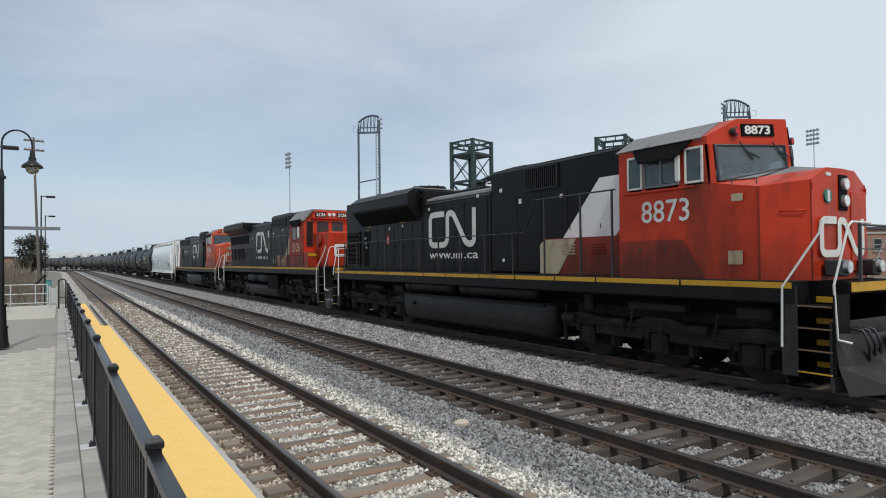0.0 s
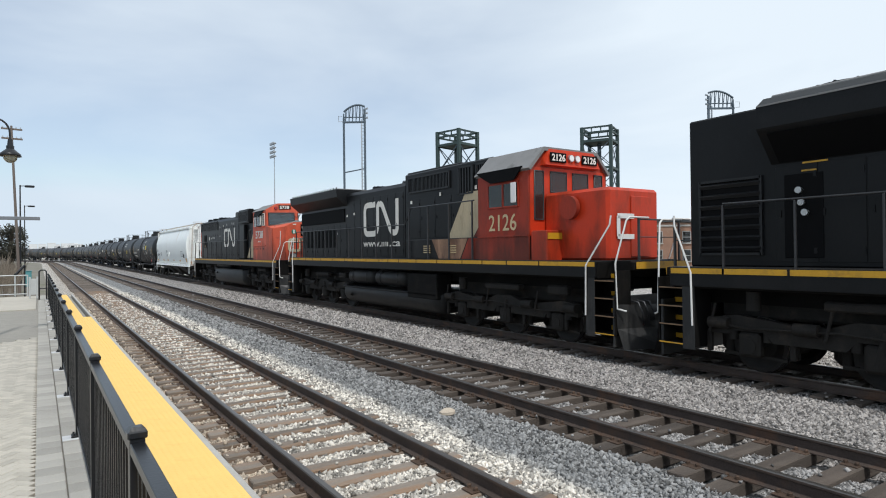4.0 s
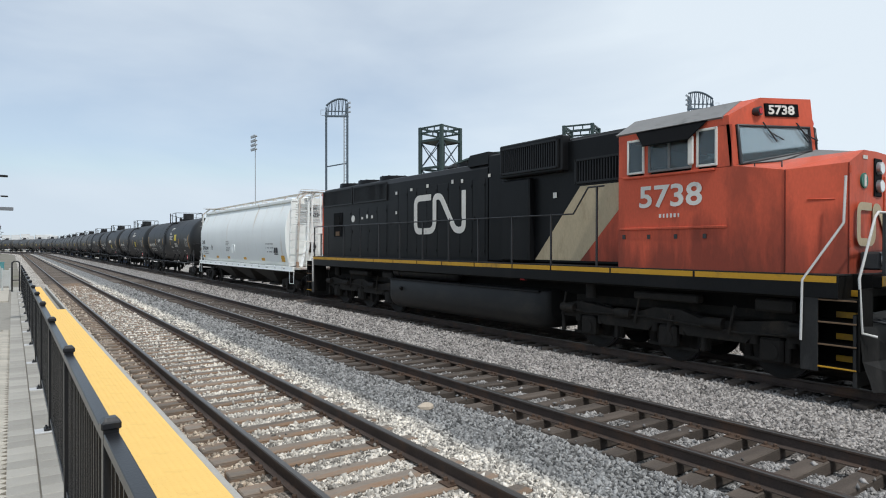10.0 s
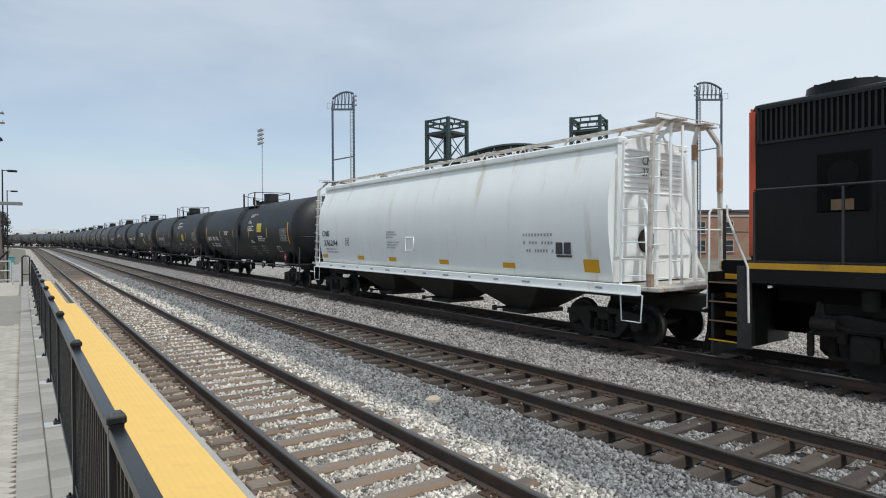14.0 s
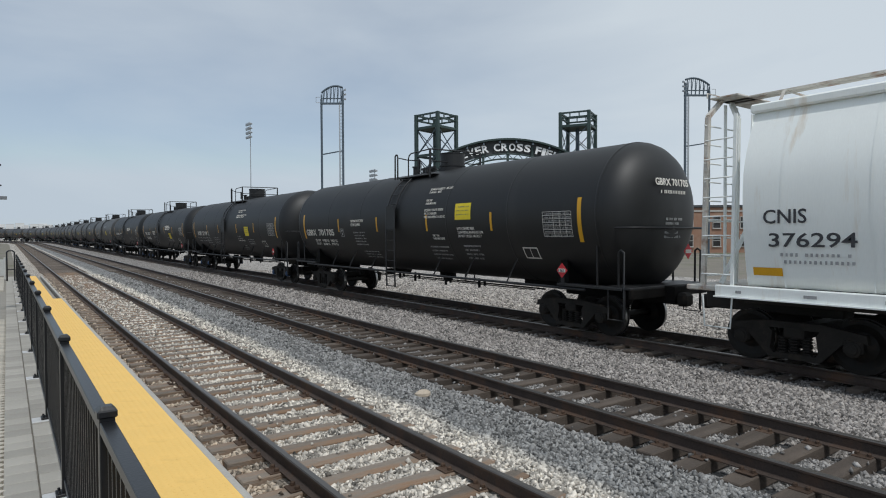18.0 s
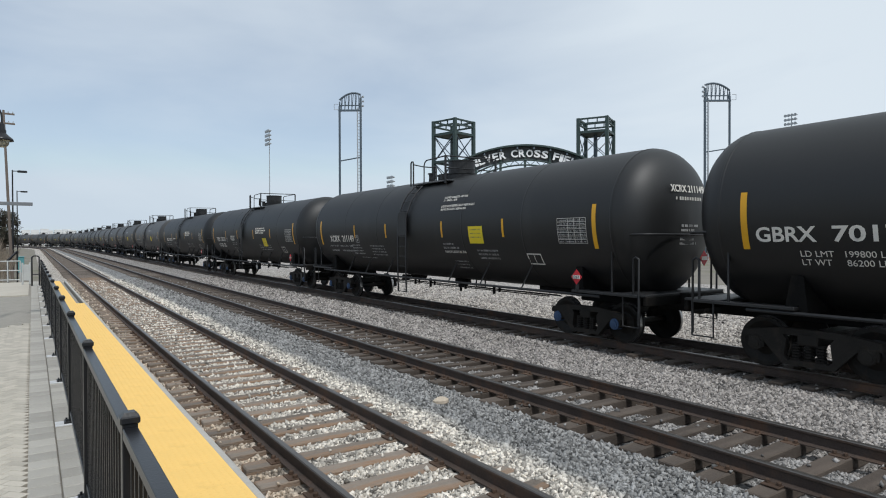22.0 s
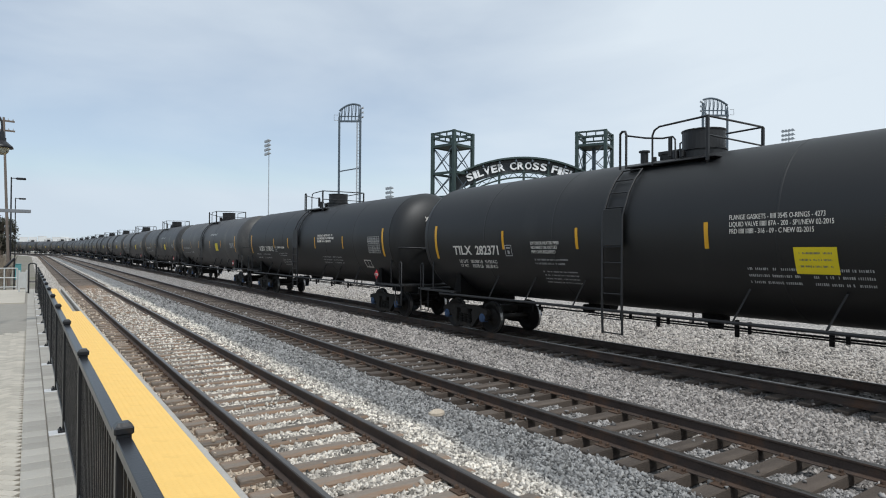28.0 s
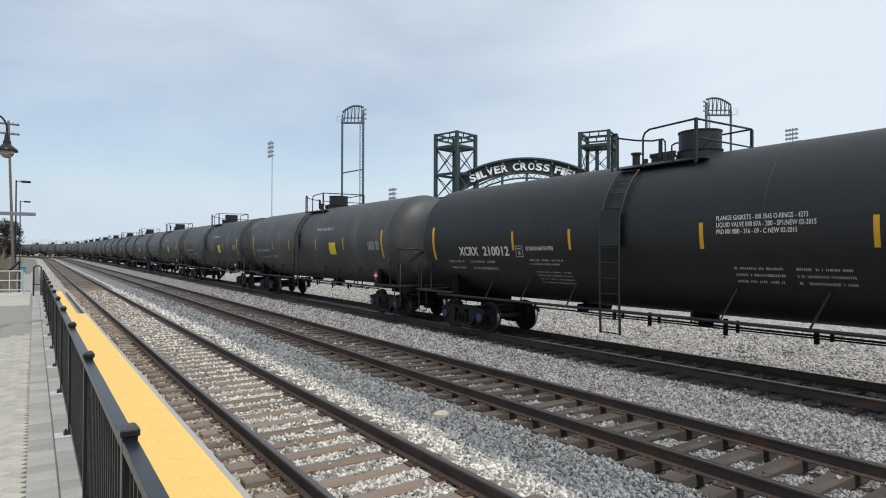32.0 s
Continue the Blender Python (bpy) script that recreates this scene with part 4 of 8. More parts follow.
def railing(parent, y0, y1, z_deck, z_top, n, x=1.5, raised=None):
    """A walkway handrail on both sides: a top rail and posts."""
    for sx in (-1, 1):
        pts = [(sx * x, y0, z_top + 0.06), (sx * x, y1, z_top)]
        if raised:
            ya, zb, yc = raised
            pts = [(sx * x, y0, z_top + 0.06), (sx * x, ya, z_top), (sx * x, ya - 0.45, zb), (sx * x, yc, zb)]
        part("handrail", Mesh().tube(pts, 0.021, 7), M["rail_black"], parent)
        for k in range(n):
            yy = y0 + (y1 - y0) * k / (n - 1)
            top = z_top + 0.03
            if raised and yy < raised[0] - 0.3:
                top = raised[1]
            part("rail_post", Mesh().box(sx * x, yy, (z_deck + top) / 2 - 0.06, 0.05, 0.035, top - z_deck + 0.12, 0.004), M["rail_black"], parent)


def end_rails(parent, y, sgn, z_deck, tall=1.05):
    """White grab irons by the steps, and the end railing."""
    for sx in (-1, 1):
        part("grab_iron", Mesh().tube([(sx * 1.54, y - sgn * 0.40, 0.85), (sx * 1.54, y - sgn * 0.38, z_deck - 0.1), (sx * 1.30, y + sgn * 0.14, z_deck + 0.84), (sx * 1.28, y + sgn * 0.16, z_deck + tall)], 0.021, 7), M["grab"], parent, "white steel grab iron")
        part("grab_iron", Mesh().tube([(sx * 1.32, y + sgn * 0.62, 1.0), (sx * 1.44, y + sgn * 0.46, 1.05), (sx * 1.45, y + sgn * 0.42, z_deck - 0.05), (sx * 1.22, y + sgn * 0.55, z_deck + 0.92), (sx * 1.12, y + sgn * 0.56, z_deck + 1.0), (sx * 0.45, y + sgn * 0.56, z_deck + 1.0)], 0.021, 7), M["grab"], parent, "white steel grab iron")
        part("rail_post", Mesh().box(sx * 0.75, y + sgn * 0.52, z_deck + 0.5, 0.05, 0.05, 1.0, 0.005), M["rail_black"], parent)
    part("end_handrail", Mesh().tube([(-0.75, y + sgn * 0.52, z_deck + 0.96), (0.75, y + sgn * 0.52, z_deck + 0.96)], 0.02, 6), M["rail_black"], parent)
    part("end_chain_rail", Mesh().tube([(-0.75, y + sgn * 0.52, z_deck + 0.55), (0.75, y + sgn * 0.52, z_deck + 0.55)], 0.012, 6), M["rail_black"], parent)


def deck(parent, y0, y1, z, gaps):
    """The walkway deck with its yellow sill stripe in lengths and the black sill under it."""
    part("frame", Mesh().box(0, (y0 + y1) / 2, z - 0.22, 2.9, y1 - y0, 0.40, 0.02).box(0, (y0 + y1) / 2, z - 0.55, 1.6, (y1 - y0) * 0.98, 0.35), M["under"], parent)
    part("walkway", Mesh().box(0, (y0 + y1) / 2, z - 0.01, 3.04, y1 - y0, 0.03, 0.005), M["tank_grime"], parent)
    for sx in (-1, 1):
        part("side_sill", Mesh().box(sx * 1.50, (y0 + y1) / 2, z - 0.20, 0.05, y1 - y0, 0.36, 0.006), M["loco_black"], parent)
        ys = [y0] + list(gaps) + [y1]
        for a, b in zip(ys, ys[1:]):
            part("sill_stripe", Mesh().box(sx * 1.528, (a + b) / 2, z - 0.075, 0.008, b - a - 0.05, 0.105), M["loco_yellow"], parent, "scuffed yellow sill stripe")


def fuel_tank(parent, y0, y1, z0, z1, w=1.42):
    t = Mesh()
    half = [(w - 0.05, z1), (w, z1 - 0.06)]
    for k in range(9):
        a = math.pi / 2 * k / 8
        half.append((w - 0.42 + 0.42 * math.cos(a), z0 + 0.42 - 0.42 * math.sin(a)))
    prof = [(-x, z) for x, z in half] + half[::-1]
    rings = []
    for y, s, dz in ((y0, 0.80, 0.22), (y0 + 0.05, 0.9, 0.10), (y0 + 0.2, 0.98, 0.02), (y0 + 0.35, 1, 0), (y1 - 0.35, 1, 0), (y1 - 0.2, 0.98, 0.02), (y1 - 0.05, 0.9, 0.10), (y1, 0.80, 0.22)):
        rings.append([(px * s, y, z0 + dz + (pz - z0) * (1 - dz / (z1 - z0))) for px, pz in prof])
    t.loft(rings, 0, True)
    part("fuel_tank", t, M["tank_grime"], parent, "long black grimy fuel tank")
    for sx in (-1, 1):
        part("tank_flange", Mesh().box(sx * (w - 0.02), (y0 + y1) / 2, z1 - 0.02, 0.10, y1 - y0 - 0.3, 0.05, 0.01), M["loco_black"], parent)
    part("filler_neck", Mesh().cyl((-w + 0.02, y1 - 1.0, z1 - 0.35), (-w - 0.06, y1 - 1.0, z1 - 0.28), 0.06, 12), M["under"], parent)


def reservoir(parent, x, y0, y1, z, r):
    m = Mesh()
    rings = []
    for y, s in ((y0, 0.35), (y0 + 0.05, 0.8), (y0 + 0.13, 1), (y1 - 0.13, 1), (y1 - 0.05, 0.8), (y1, 0.35)):
        rings.append([(x + r * s * math.cos(a), y, z + r * s * math.sin(a)) for a in [2 * math.pi * k / 18 for k in range(18)]])
    m.loft(rings)
    for y in (y0 + 0.5, y1 - 0.5):
        m.cyl((x, y - 0.03, z), (x, y + 0.03, z), r + 0.012, 18)
    part("air_reservoir", m, M["tank_grime"], parent)


def hood_doors(parent, y0, y1, z0, z1, x, n):
    """Shallow access doors with hinges and latches along the hood."""
    w = (y1 - y0) / n
    for sx in (-1, 1):
        for k in range(n):
            d = Mesh().box(sx * (x + 0.008), y0 + w * (k + 0.5), (z0 + z1) / 2, 0.010, w - 0.022, z1 - z0, 0.004)
            for z in (z0 + 0.2, z1 - 0.2):
                d.box(sx * (x + 0.02), y0 + w * k + 0.05, z, 0.02, 0.05, 0.10)
            d.box(sx * (x + 0.022), y0 + w * (k + 1) - 0.1, (z0 + z1) / 2, 0.02, 0.03, 0.12)
            part("hood_door", d, M["loco_black"], parent)


def grille(parent, y0, y1, z0, z1, x, n, vertical=True, frame=0.05):
    for sx in (-1, 1):
        part("grille_backing", Mesh().box(sx * (x + 0.004), (y0 + y1) / 2, (z0 + z1) / 2, 0.02, y1 - y0, z1 - z0), M["grille"], parent)
        g = Mesh()
        for k in range(n):
            if vertical:
                g.box(sx * (x + 0.02), y0 + (y1 - y0) * (k + 0.5) / n, (z0 + z1) / 2, 0.03, (y1 - y0) / n * 0.4, z1 - z0 - 0.02)
            else:
                g.box(sx * (x + 0.03), (y0 + y1) / 2, z0 + (z1 - z0) * (k + 0.5) / n, 0.06, y1 - y0 - 0.02, (z1 - z0) / n * 0.35, 0, Matrix.Rotation(radians(35 * sx), 3, "Y"))
        for yy in (y0, y1):
            g.box(sx * (x + 0.025), yy, (z0 + z1) / 2, 0.05, frame, z1 - z0 + frame)
        for zz in (z0, z1):
            g.box(sx * (x + 0.025), (y0 + y1) / 2, zz, 0.05, y1 - y0, frame)
        part("grille", g, M["grille_bar"], parent)


def sticker(parent, spots, x):
    rng = random.Random(7)
    for y, z in spots:
        part("sticker", Mesh().box(x - 0.012, y, z, 0.006, rng.uniform(0.10, 0.15), rng.uniform(0.09, 0.15)), M["letter_white"], parent, "small pale warning sticker")


def roof_fan(parent, y, z, r=0.62):
    f = part("roof_fan", Mesh().cyl((0, y, z - 0.05), (0, y, z + 0.14), r, 24, r * 0.96), M["loco_black"], parent)
    for k in range(6):
        part("guard_bar", Mesh().box(0, y, z + 0.15, 2 * r * 0.95, 0.03, 0.02, 0, Matrix.Rotation(k * math.pi / 6, 3, "Z")), M["loco_black"], f)


def horn(parent, y, z):
    m = Mesh().box(0, y, z, 0.5, 0.08, 0.08)
    for k, (x, d) in enumerate(((-0.2, -1), (0.0, 1), (0.2, -1))):
        m.cyl((x, y, z + 0.07), (x, y + d * 0.38, z + 0.07), 0.03, 8, 0.10)
    part("horn", m, M["rail_black"], parent)


def cab_window(parent, y0, y1, z0, z1, x, frame_mat, glass="glass_tint", both=True):
    for sx in ((-1, 1) if both else (-1,)):
        g = part("cab_window", Mesh().box(sx * (x + 0.012), (y0 + y1) / 2, (z0 + z1) / 2, 0.012, y1 - y0, z1 - z0), M[glass], parent, "dark cab side window")
        f = Mesh()
        for yy in (y0, y1):
            f.box(sx * (x + 0.015), yy, (z0 + z1) / 2, 0.04, 0.045, z1 - z0 + 0.045, 0.006)
        for zz in (z0, z1):
            f.box(sx * (x + 0.015), (y0 + y1) / 2, zz, 0.04, y1 - y0, 0.045, 0.006)
        part("window_frame", f, frame_mat, g)


def number_board(parent, text, y, z, x0, x1):
    """A lit black number board on the front of the cab roof, facing -y."""
    b = part("number_board", Mesh().box((x0 + x1) / 2, y, z, x1 - x0, 0.03, 0.26, 0.01), M["grille"], parent, "black number board")
    writing("board_number", text, 0.2, M["letter_white"], b, Matrix(((1, 0, 0, x0 + 0.05), (0, 0, -1, y - 0.018), (0, 1, 0, z), (0, 0, 0, 1))), fit=(x1 - x0 - 0.1, 0.19), bold=0.006)


def lamp_pair(parent, spots, r=0.085):
    for x, y, z in spots:
        h = part("headlight", Mesh().cyl((x, y, z), (x, y - 0.07, z), r + 0.02, 16, r + 0.015), M["steel"], parent, "chrome-ringed headlight")
        part("lens", Mesh().cyl((x, y - 0.06, z), (x, y - 0.078, z), r, 16), M["lens"], h)


def wide_cab(e, red, num, y_rear, y_out, y_mid, nose_edge, nose_front, z_deck, letter, wins):
    """The broad safety cab: a front of two slanted faces that meet in a ridge, and a blunt nose with cut corners.
    y_out, y_mid: the front's corners and ridge; wins: the side windows as pairs of lengths."""
    w = 1.5
    zs, zh, z_eave, z_top = 3.88, 4.64, 4.82, 5.17

    def at(x, z, out=0.0):
        return (x, y_mid + (y_out - y_mid) * abs(x) / w + 0.10 * (z - zs) - out, z)
    body = Mesh().loft([[(-w, y_rear, z), (w, y_rear, z), (w, y_out, z), at(0, zs)[:2] + (z,), (-w, y_out, z)] for z in (z_deck, zs)], 0, False)
    cab = part("cab", body, red, e, "orange-red cab body")
    part("cab_header", Mesh().loft([[(-x, y_rear, z), (x, y_rear, z), at(x, z), at(0, z), at(-x, z)] for x, z in ((w, zh), (w, z_eave), (0.9, z_top))], 0, False), red, e)
    part("rear_lining", Mesh().box(0, y_rear - 0.075, (zs + zh) / 2, 2 * w - 0.12, 0.03, zh - zs), M["interior"], e)
    part("cab_floor", Mesh().box(0, (y_rear + y_out) / 2 + 0.1, zs + 0.008, 2 * w - 0.14, y_rear - y_out - 0.3, 0.01), M["interior"], e)
    part("rear_wall", Mesh().box(0, y_rear - 0.03, (zs + zh) / 2, 2 * w, 0.05, zh - zs + 0.02), red, e)
    edges = [y_rear - 0.055] + [v for pair in wins for v in pair] + [y_out + 0.03]
    for sx in (-1, 1):
        for y0, y1 in zip(edges[0::2], edges[1::2]):
            part("side_post", Mesh().box(sx * (w - 0.025), (y0 + y1) / 2, (zs + zh) / 2, 0.05, y0 - y1, zh - zs + 0.02), red, e)
        part("side_post", Mesh().loft([[at(sx * w, z), at(sx * (w - 0.10), z), at(sx * (w - 0.10), z, -0.06), at(sx * w, z, -0.06)] for z in (zs, zh)], 0, False), red, e)
    part("center_post", Mesh().loft([[at(-0.09, z), at(0, z), at(0.09, z), at(0.09, z, -0.06), at(-0.09, z, -0.06)] for z in (zs, zh)], 0, False), red, e)
    part("control_stand", Mesh().box(-0.75, y_out + 0.65, zs + 0.1, 0.7, 0.5, 0.3, 0.05), M["interior"], e)
    for x, y in ((-0.8, y_rear - 0.75), (0.8, y_rear - 0.75)):
        part("cab_seat", Mesh().box(x, y, zs + 0.12, 0.5, 0.5, 0.2, 0.05).box(x, y + 0.24, zs + 0.42, 0.48, 0.12, 0.5, 0.05), M["interior"], e)
    ye = at(w, z_eave)[1] + 0.10
    part("cab_roof", Mesh().loft([[(-w - 0.05, y, z_eave - 0.02), (-0.88, y, z_top + 0.02), (0.88, y, z_top + 0.02), (w + 0.05, y, z_eave - 0.02), (w, y, z_eave - 0.045), (0.86, y, z_top - 0.03), (-0.86, y, z_top - 0.03), (-w, y, z_eave - 0.045)] for y in (y_rear + 0.05, ye)], 0, False), M["roof_grey"], e, "grey cab roof")
    # nose: broad sides, cut corners, a front whose top is cut like half a hexagon
    z_side, z_cor, z_mid = 3.72, 3.80, 4.04
    for sx in (-1, 1):
        a0, a1 = (sx * w, y_out, z_deck), (sx * w, y_out, zs)
        b0, b1 = (sx * 1.45, nose_edge, z_deck), (sx * 1.45, nose_edge, z_side)
        c0, c1 = (sx * 1.0, nose_front, z_deck), (sx * 1.0, nose_front, z_cor)
        d0, d1 = (sx * 0.52, nose_front - 0.04, z_deck), (sx * 0.52, nose_front - 0.04, z_mid)
        r1 = at(sx * 0.75, zs + 0.10, 0.0)
        m0, m1 = (0, nose_front - 0.05, z_deck), (0, nose_front - 0.05, z_mid + 0.01)
        rm = at(0, zs + 0.34, -0.02)
        part("nose", Mesh().add([a0, b0, b1, a1, c0, c1, d0, d1, m0, m1], [(0, 1, 2, 3), (1, 4, 5, 2), (4, 6, 7, 5), (6, 8, 9, 7)]).add([a1, b1, c1, d1, r1], [(0, 1, 4), (1, 2, 3), (1, 3, 4)]), red, e, "blunt orange-red nose")
        part("nose_top", Mesh().add([r1, d1, m1, rm, at(sx * 1.44, zs + 0.012, 0.012), at(sx * 0.05, zs + 0.33, 0.012), at(sx * 0.75, zs + 0.11, 0.16)], [(0, 1, 2, 3), (4, 6, 5), (4, 0, 6)]), M["roof_grey"], e, "grey anti-glare nose top")
        part("corner_seam", Mesh().beam((sx * 1.455, nose_edge, z_deck + 0.02), (sx * 1.455, nose_edge, z_side), 0.02, 0.02), M["loco_red_worn"], e)
        part("corner_seam", Mesh().beam((sx * 1.005, nose_front - 0.003, z_deck + 0.02), (sx * 1.005, nose_front - 0.003, z_cor), 0.016, 0.016), M["loco_red_worn"], e)
        for z in (z_deck + 0.5, z_cor - 0.12):
            part("door_hinge", Mesh().cyl((sx * 1.0, nose_front - 0.02, z - 0.06), (sx * 1.0, nose_front - 0.02, z + 0.06), 0.02, 8), red, e)
    part("nose_door", Mesh().box(0.62, nose_front - 0.055, (z_deck + z_cor) / 2, 0.6, 0.02, z_cor - z_deck - 0.3, 0.01), red, e)
    em = part("emblem", ribbon(0.93, 2.42, 1.78, 0.72, 0.135, 0.0), letter, e, "pale ribbon emblem on the nose")
    em.matrix_basis = pose(0, nose_front - 0.07, 0, 0, 0, 90)
    part("nose_badge", Mesh().cyl((-0.52, nose_front - 0.03, 3.52), (-0.52, nose_front - 0.062, 3.52), 0.13, 20), M["signal_green"], e, "round green and white badge")
    part("badge_bar", Mesh().box(-0.52, nose_front - 0.066, 3.52, 0.08, 0.008, 0.2), M["letter_white"], e)
    part("nose_sticker", Mesh().box(-0.48, nose_front - 0.046, 3.92, 0.18, 0.01, 0.06), M["letter_white"], e)
    part("headlight_recess", Mesh().box(0.02, nose_front - 0.06, 3.60, 0.32, 0.02, 0.66, 0.03), M["grille"], e)
    lamp_pair(e, [(0.02, nose_front - 0.06, 3.76), (0.02, nose_front - 0.06, 3.45)], 0.095)
    for sx in (-1, 1):
        part("ditch_light_box", Mesh().box(sx * 0.62, nose_front - 0.22, z_deck + 0.22, 0.3, 0.3, 0.3, 0.03), M["rail_black"], e)
        lamp_pair(e, [(sx * 0.62, nose_front - 0.37, z_deck + 0.24)], 0.10)
    # windshields
    for sx in (-1, 1):
        p = [at(sx * 1.38, zs + 0.03, 0.01), at(sx * 0.11, zs + 0.30, 0.01), at(sx * 0.11, zh - 0.02, 0.01), at(sx * 1.38, zh - 0.01, 0.01)]
        q = [(x, y - 0.015, z) for x, y, z in p]
        g = part("windshield", Mesh().loft([p, q], 0, False), M["glass"], e, "reflecting cab windshield")
        part("window_gasket", Mesh().tube(q + [q[0]], 0.032, 6), M["rail_black"], g)
        part("sill_fill", Mesh().loft([[at(sx * 1.45, zs, d), at(sx * 0.02, zs, d), at(sx * 0.02, zs + 0.29, d), at(sx * 1.45, zs + 0.02, d)] for d in (0.0, -0.04)], 0, False), red, e)
        for xa in (0.95, 0.35):
            part("wiper", Mesh().tube([at(sx * xa, zh + 0.06, 0.05), at(sx * (xa - 0.1), zh - 0.12, 0.06), at(sx * (xa - 0.22), zh - 0.30, 0.05)], 0.014, 5).tube([at(sx * (xa - 0.1), zh - 0.12, 0.05), at(sx * (xa - 0.34), zh - 0.26, 0.05)], 0.012, 5), M["rail_black"], g)
        # number board on the slanted face over the windshield
        x0, x1 = (-0.86, -0.27) if sx < 0 else (0.27, 0.86)
        lo, hi = 4.82, 5.06
        bd = part("number_board", Mesh().loft([[at(x0, z, d), at(x1, z, d), at(x1, z, d + 0.03), at(x0, z, d + 0.03)] for z, d in ((lo, 0.0), (hi, 0.0))], 0, False), M["grille"], e, "black number board")
        o, r, u = Vector(at(x0, (lo + hi) / 2, 0.034)), Vector(at(x1, lo)) - Vector(at(x0, lo)), Vector((0, 0.10, 1)).normalized()
        r.normalize()
        f = r.cross(u).normalized()
        u = f.cross(r)
        o = o + r * 0.05
        writing("board_number", num, 0.2, M["letter_white"], bd, Matrix(((r.x, u.x, f.x, o.x), (r.y, u.y, f.y, o.y), (r.z, u.z, f.z, o.z), (0, 0, 0, 1))), fit=(0.53, 0.18), bold=0.006)
        part("marker_lamp", Mesh().cyl(at(sx * 1.02, 4.90, -0.02), at(sx * 1.02, 4.90, 0.10), 0.075, 14, 0.085), M["rail_black"], e)
        part("red_lens", Mesh().cyl(at(sx * 1.02, 4.90, 0.10), at(sx * 1.02, 4.90, 0.115), 0.055, 14), M["signal_red"], e)
    # side windows, visor, ledges
    for k, (y0, y1) in enumerate(wins):
        cab_window(e, y1, y0, 3.94, 4.62, w, M["letter_white"] if k != 1 else M["roof_grey"], "glass")
    ya, yb = wins[1]
    for sx in (-1, 1):
        part("window_bar", Mesh().box(sx * (w + 0.02), (ya + yb) / 2, 4.28, 0.03, 0.05, 0.62), M["roof_grey"], e)
        part("sun_visor", Mesh().loft([[(sx * 1.52, ya + 0.32, z_eave - 0.02), (sx * 1.52, yb - 0.35, z_eave - 0.02), (sx * 1.52, yb - 0.35, z_eave - 0.04), (sx * 1.52, ya + 0.32, z_eave - 0.04)], [(sx * 1.72, ya + 0.02, z_eave - 0.36), (sx * 1.72, yb - 0.06, z_eave - 0.36), (sx * 1.71, yb - 0.06, z_eave - 0.38), (sx * 1.71, ya + 0.02, z_eave - 0.38)]], 0, False), M["grille"], e)
        part("drip_rail", Mesh().box(sx * 1.53, (y_rear + y_out) / 2 + 0.1, 3.85, 0.06, y_rear - y_out - 0.5, 0.05, 0.01), red, e)
        part("mirror", Mesh().box(sx * 1.60, yb - 0.05, 4.25, 0.05, 0.12, 0.55, 0.02), M["letter_white"], e)
        part("grab_iron", Mesh().tube([(sx * 1.22, nose_edge - 0.30, z_deck + 1.25), (sx * 1.30, nose_edge - 0.30, z_deck + 1.25), (sx * 1.10, nose_edge - 0.62, z_deck + 1.25), (sx * 1.02, nose_edge - 0.62, z_deck + 1.25)], 0.015, 5), red, e)
        part("grab_iron", Mesh().tube([(sx * 1.40, nose_edge + 0.55, 3.78), (sx * 1.40, nose_edge + 0.55, 3.90), (sx * 1.25, nose_edge + 0.15, 3.90), (sx * 1.25, nose_edge + 0.15, 3.78)], 0.015, 5), M["rail_black"], e)
    return cab


# ---- locomotives ----

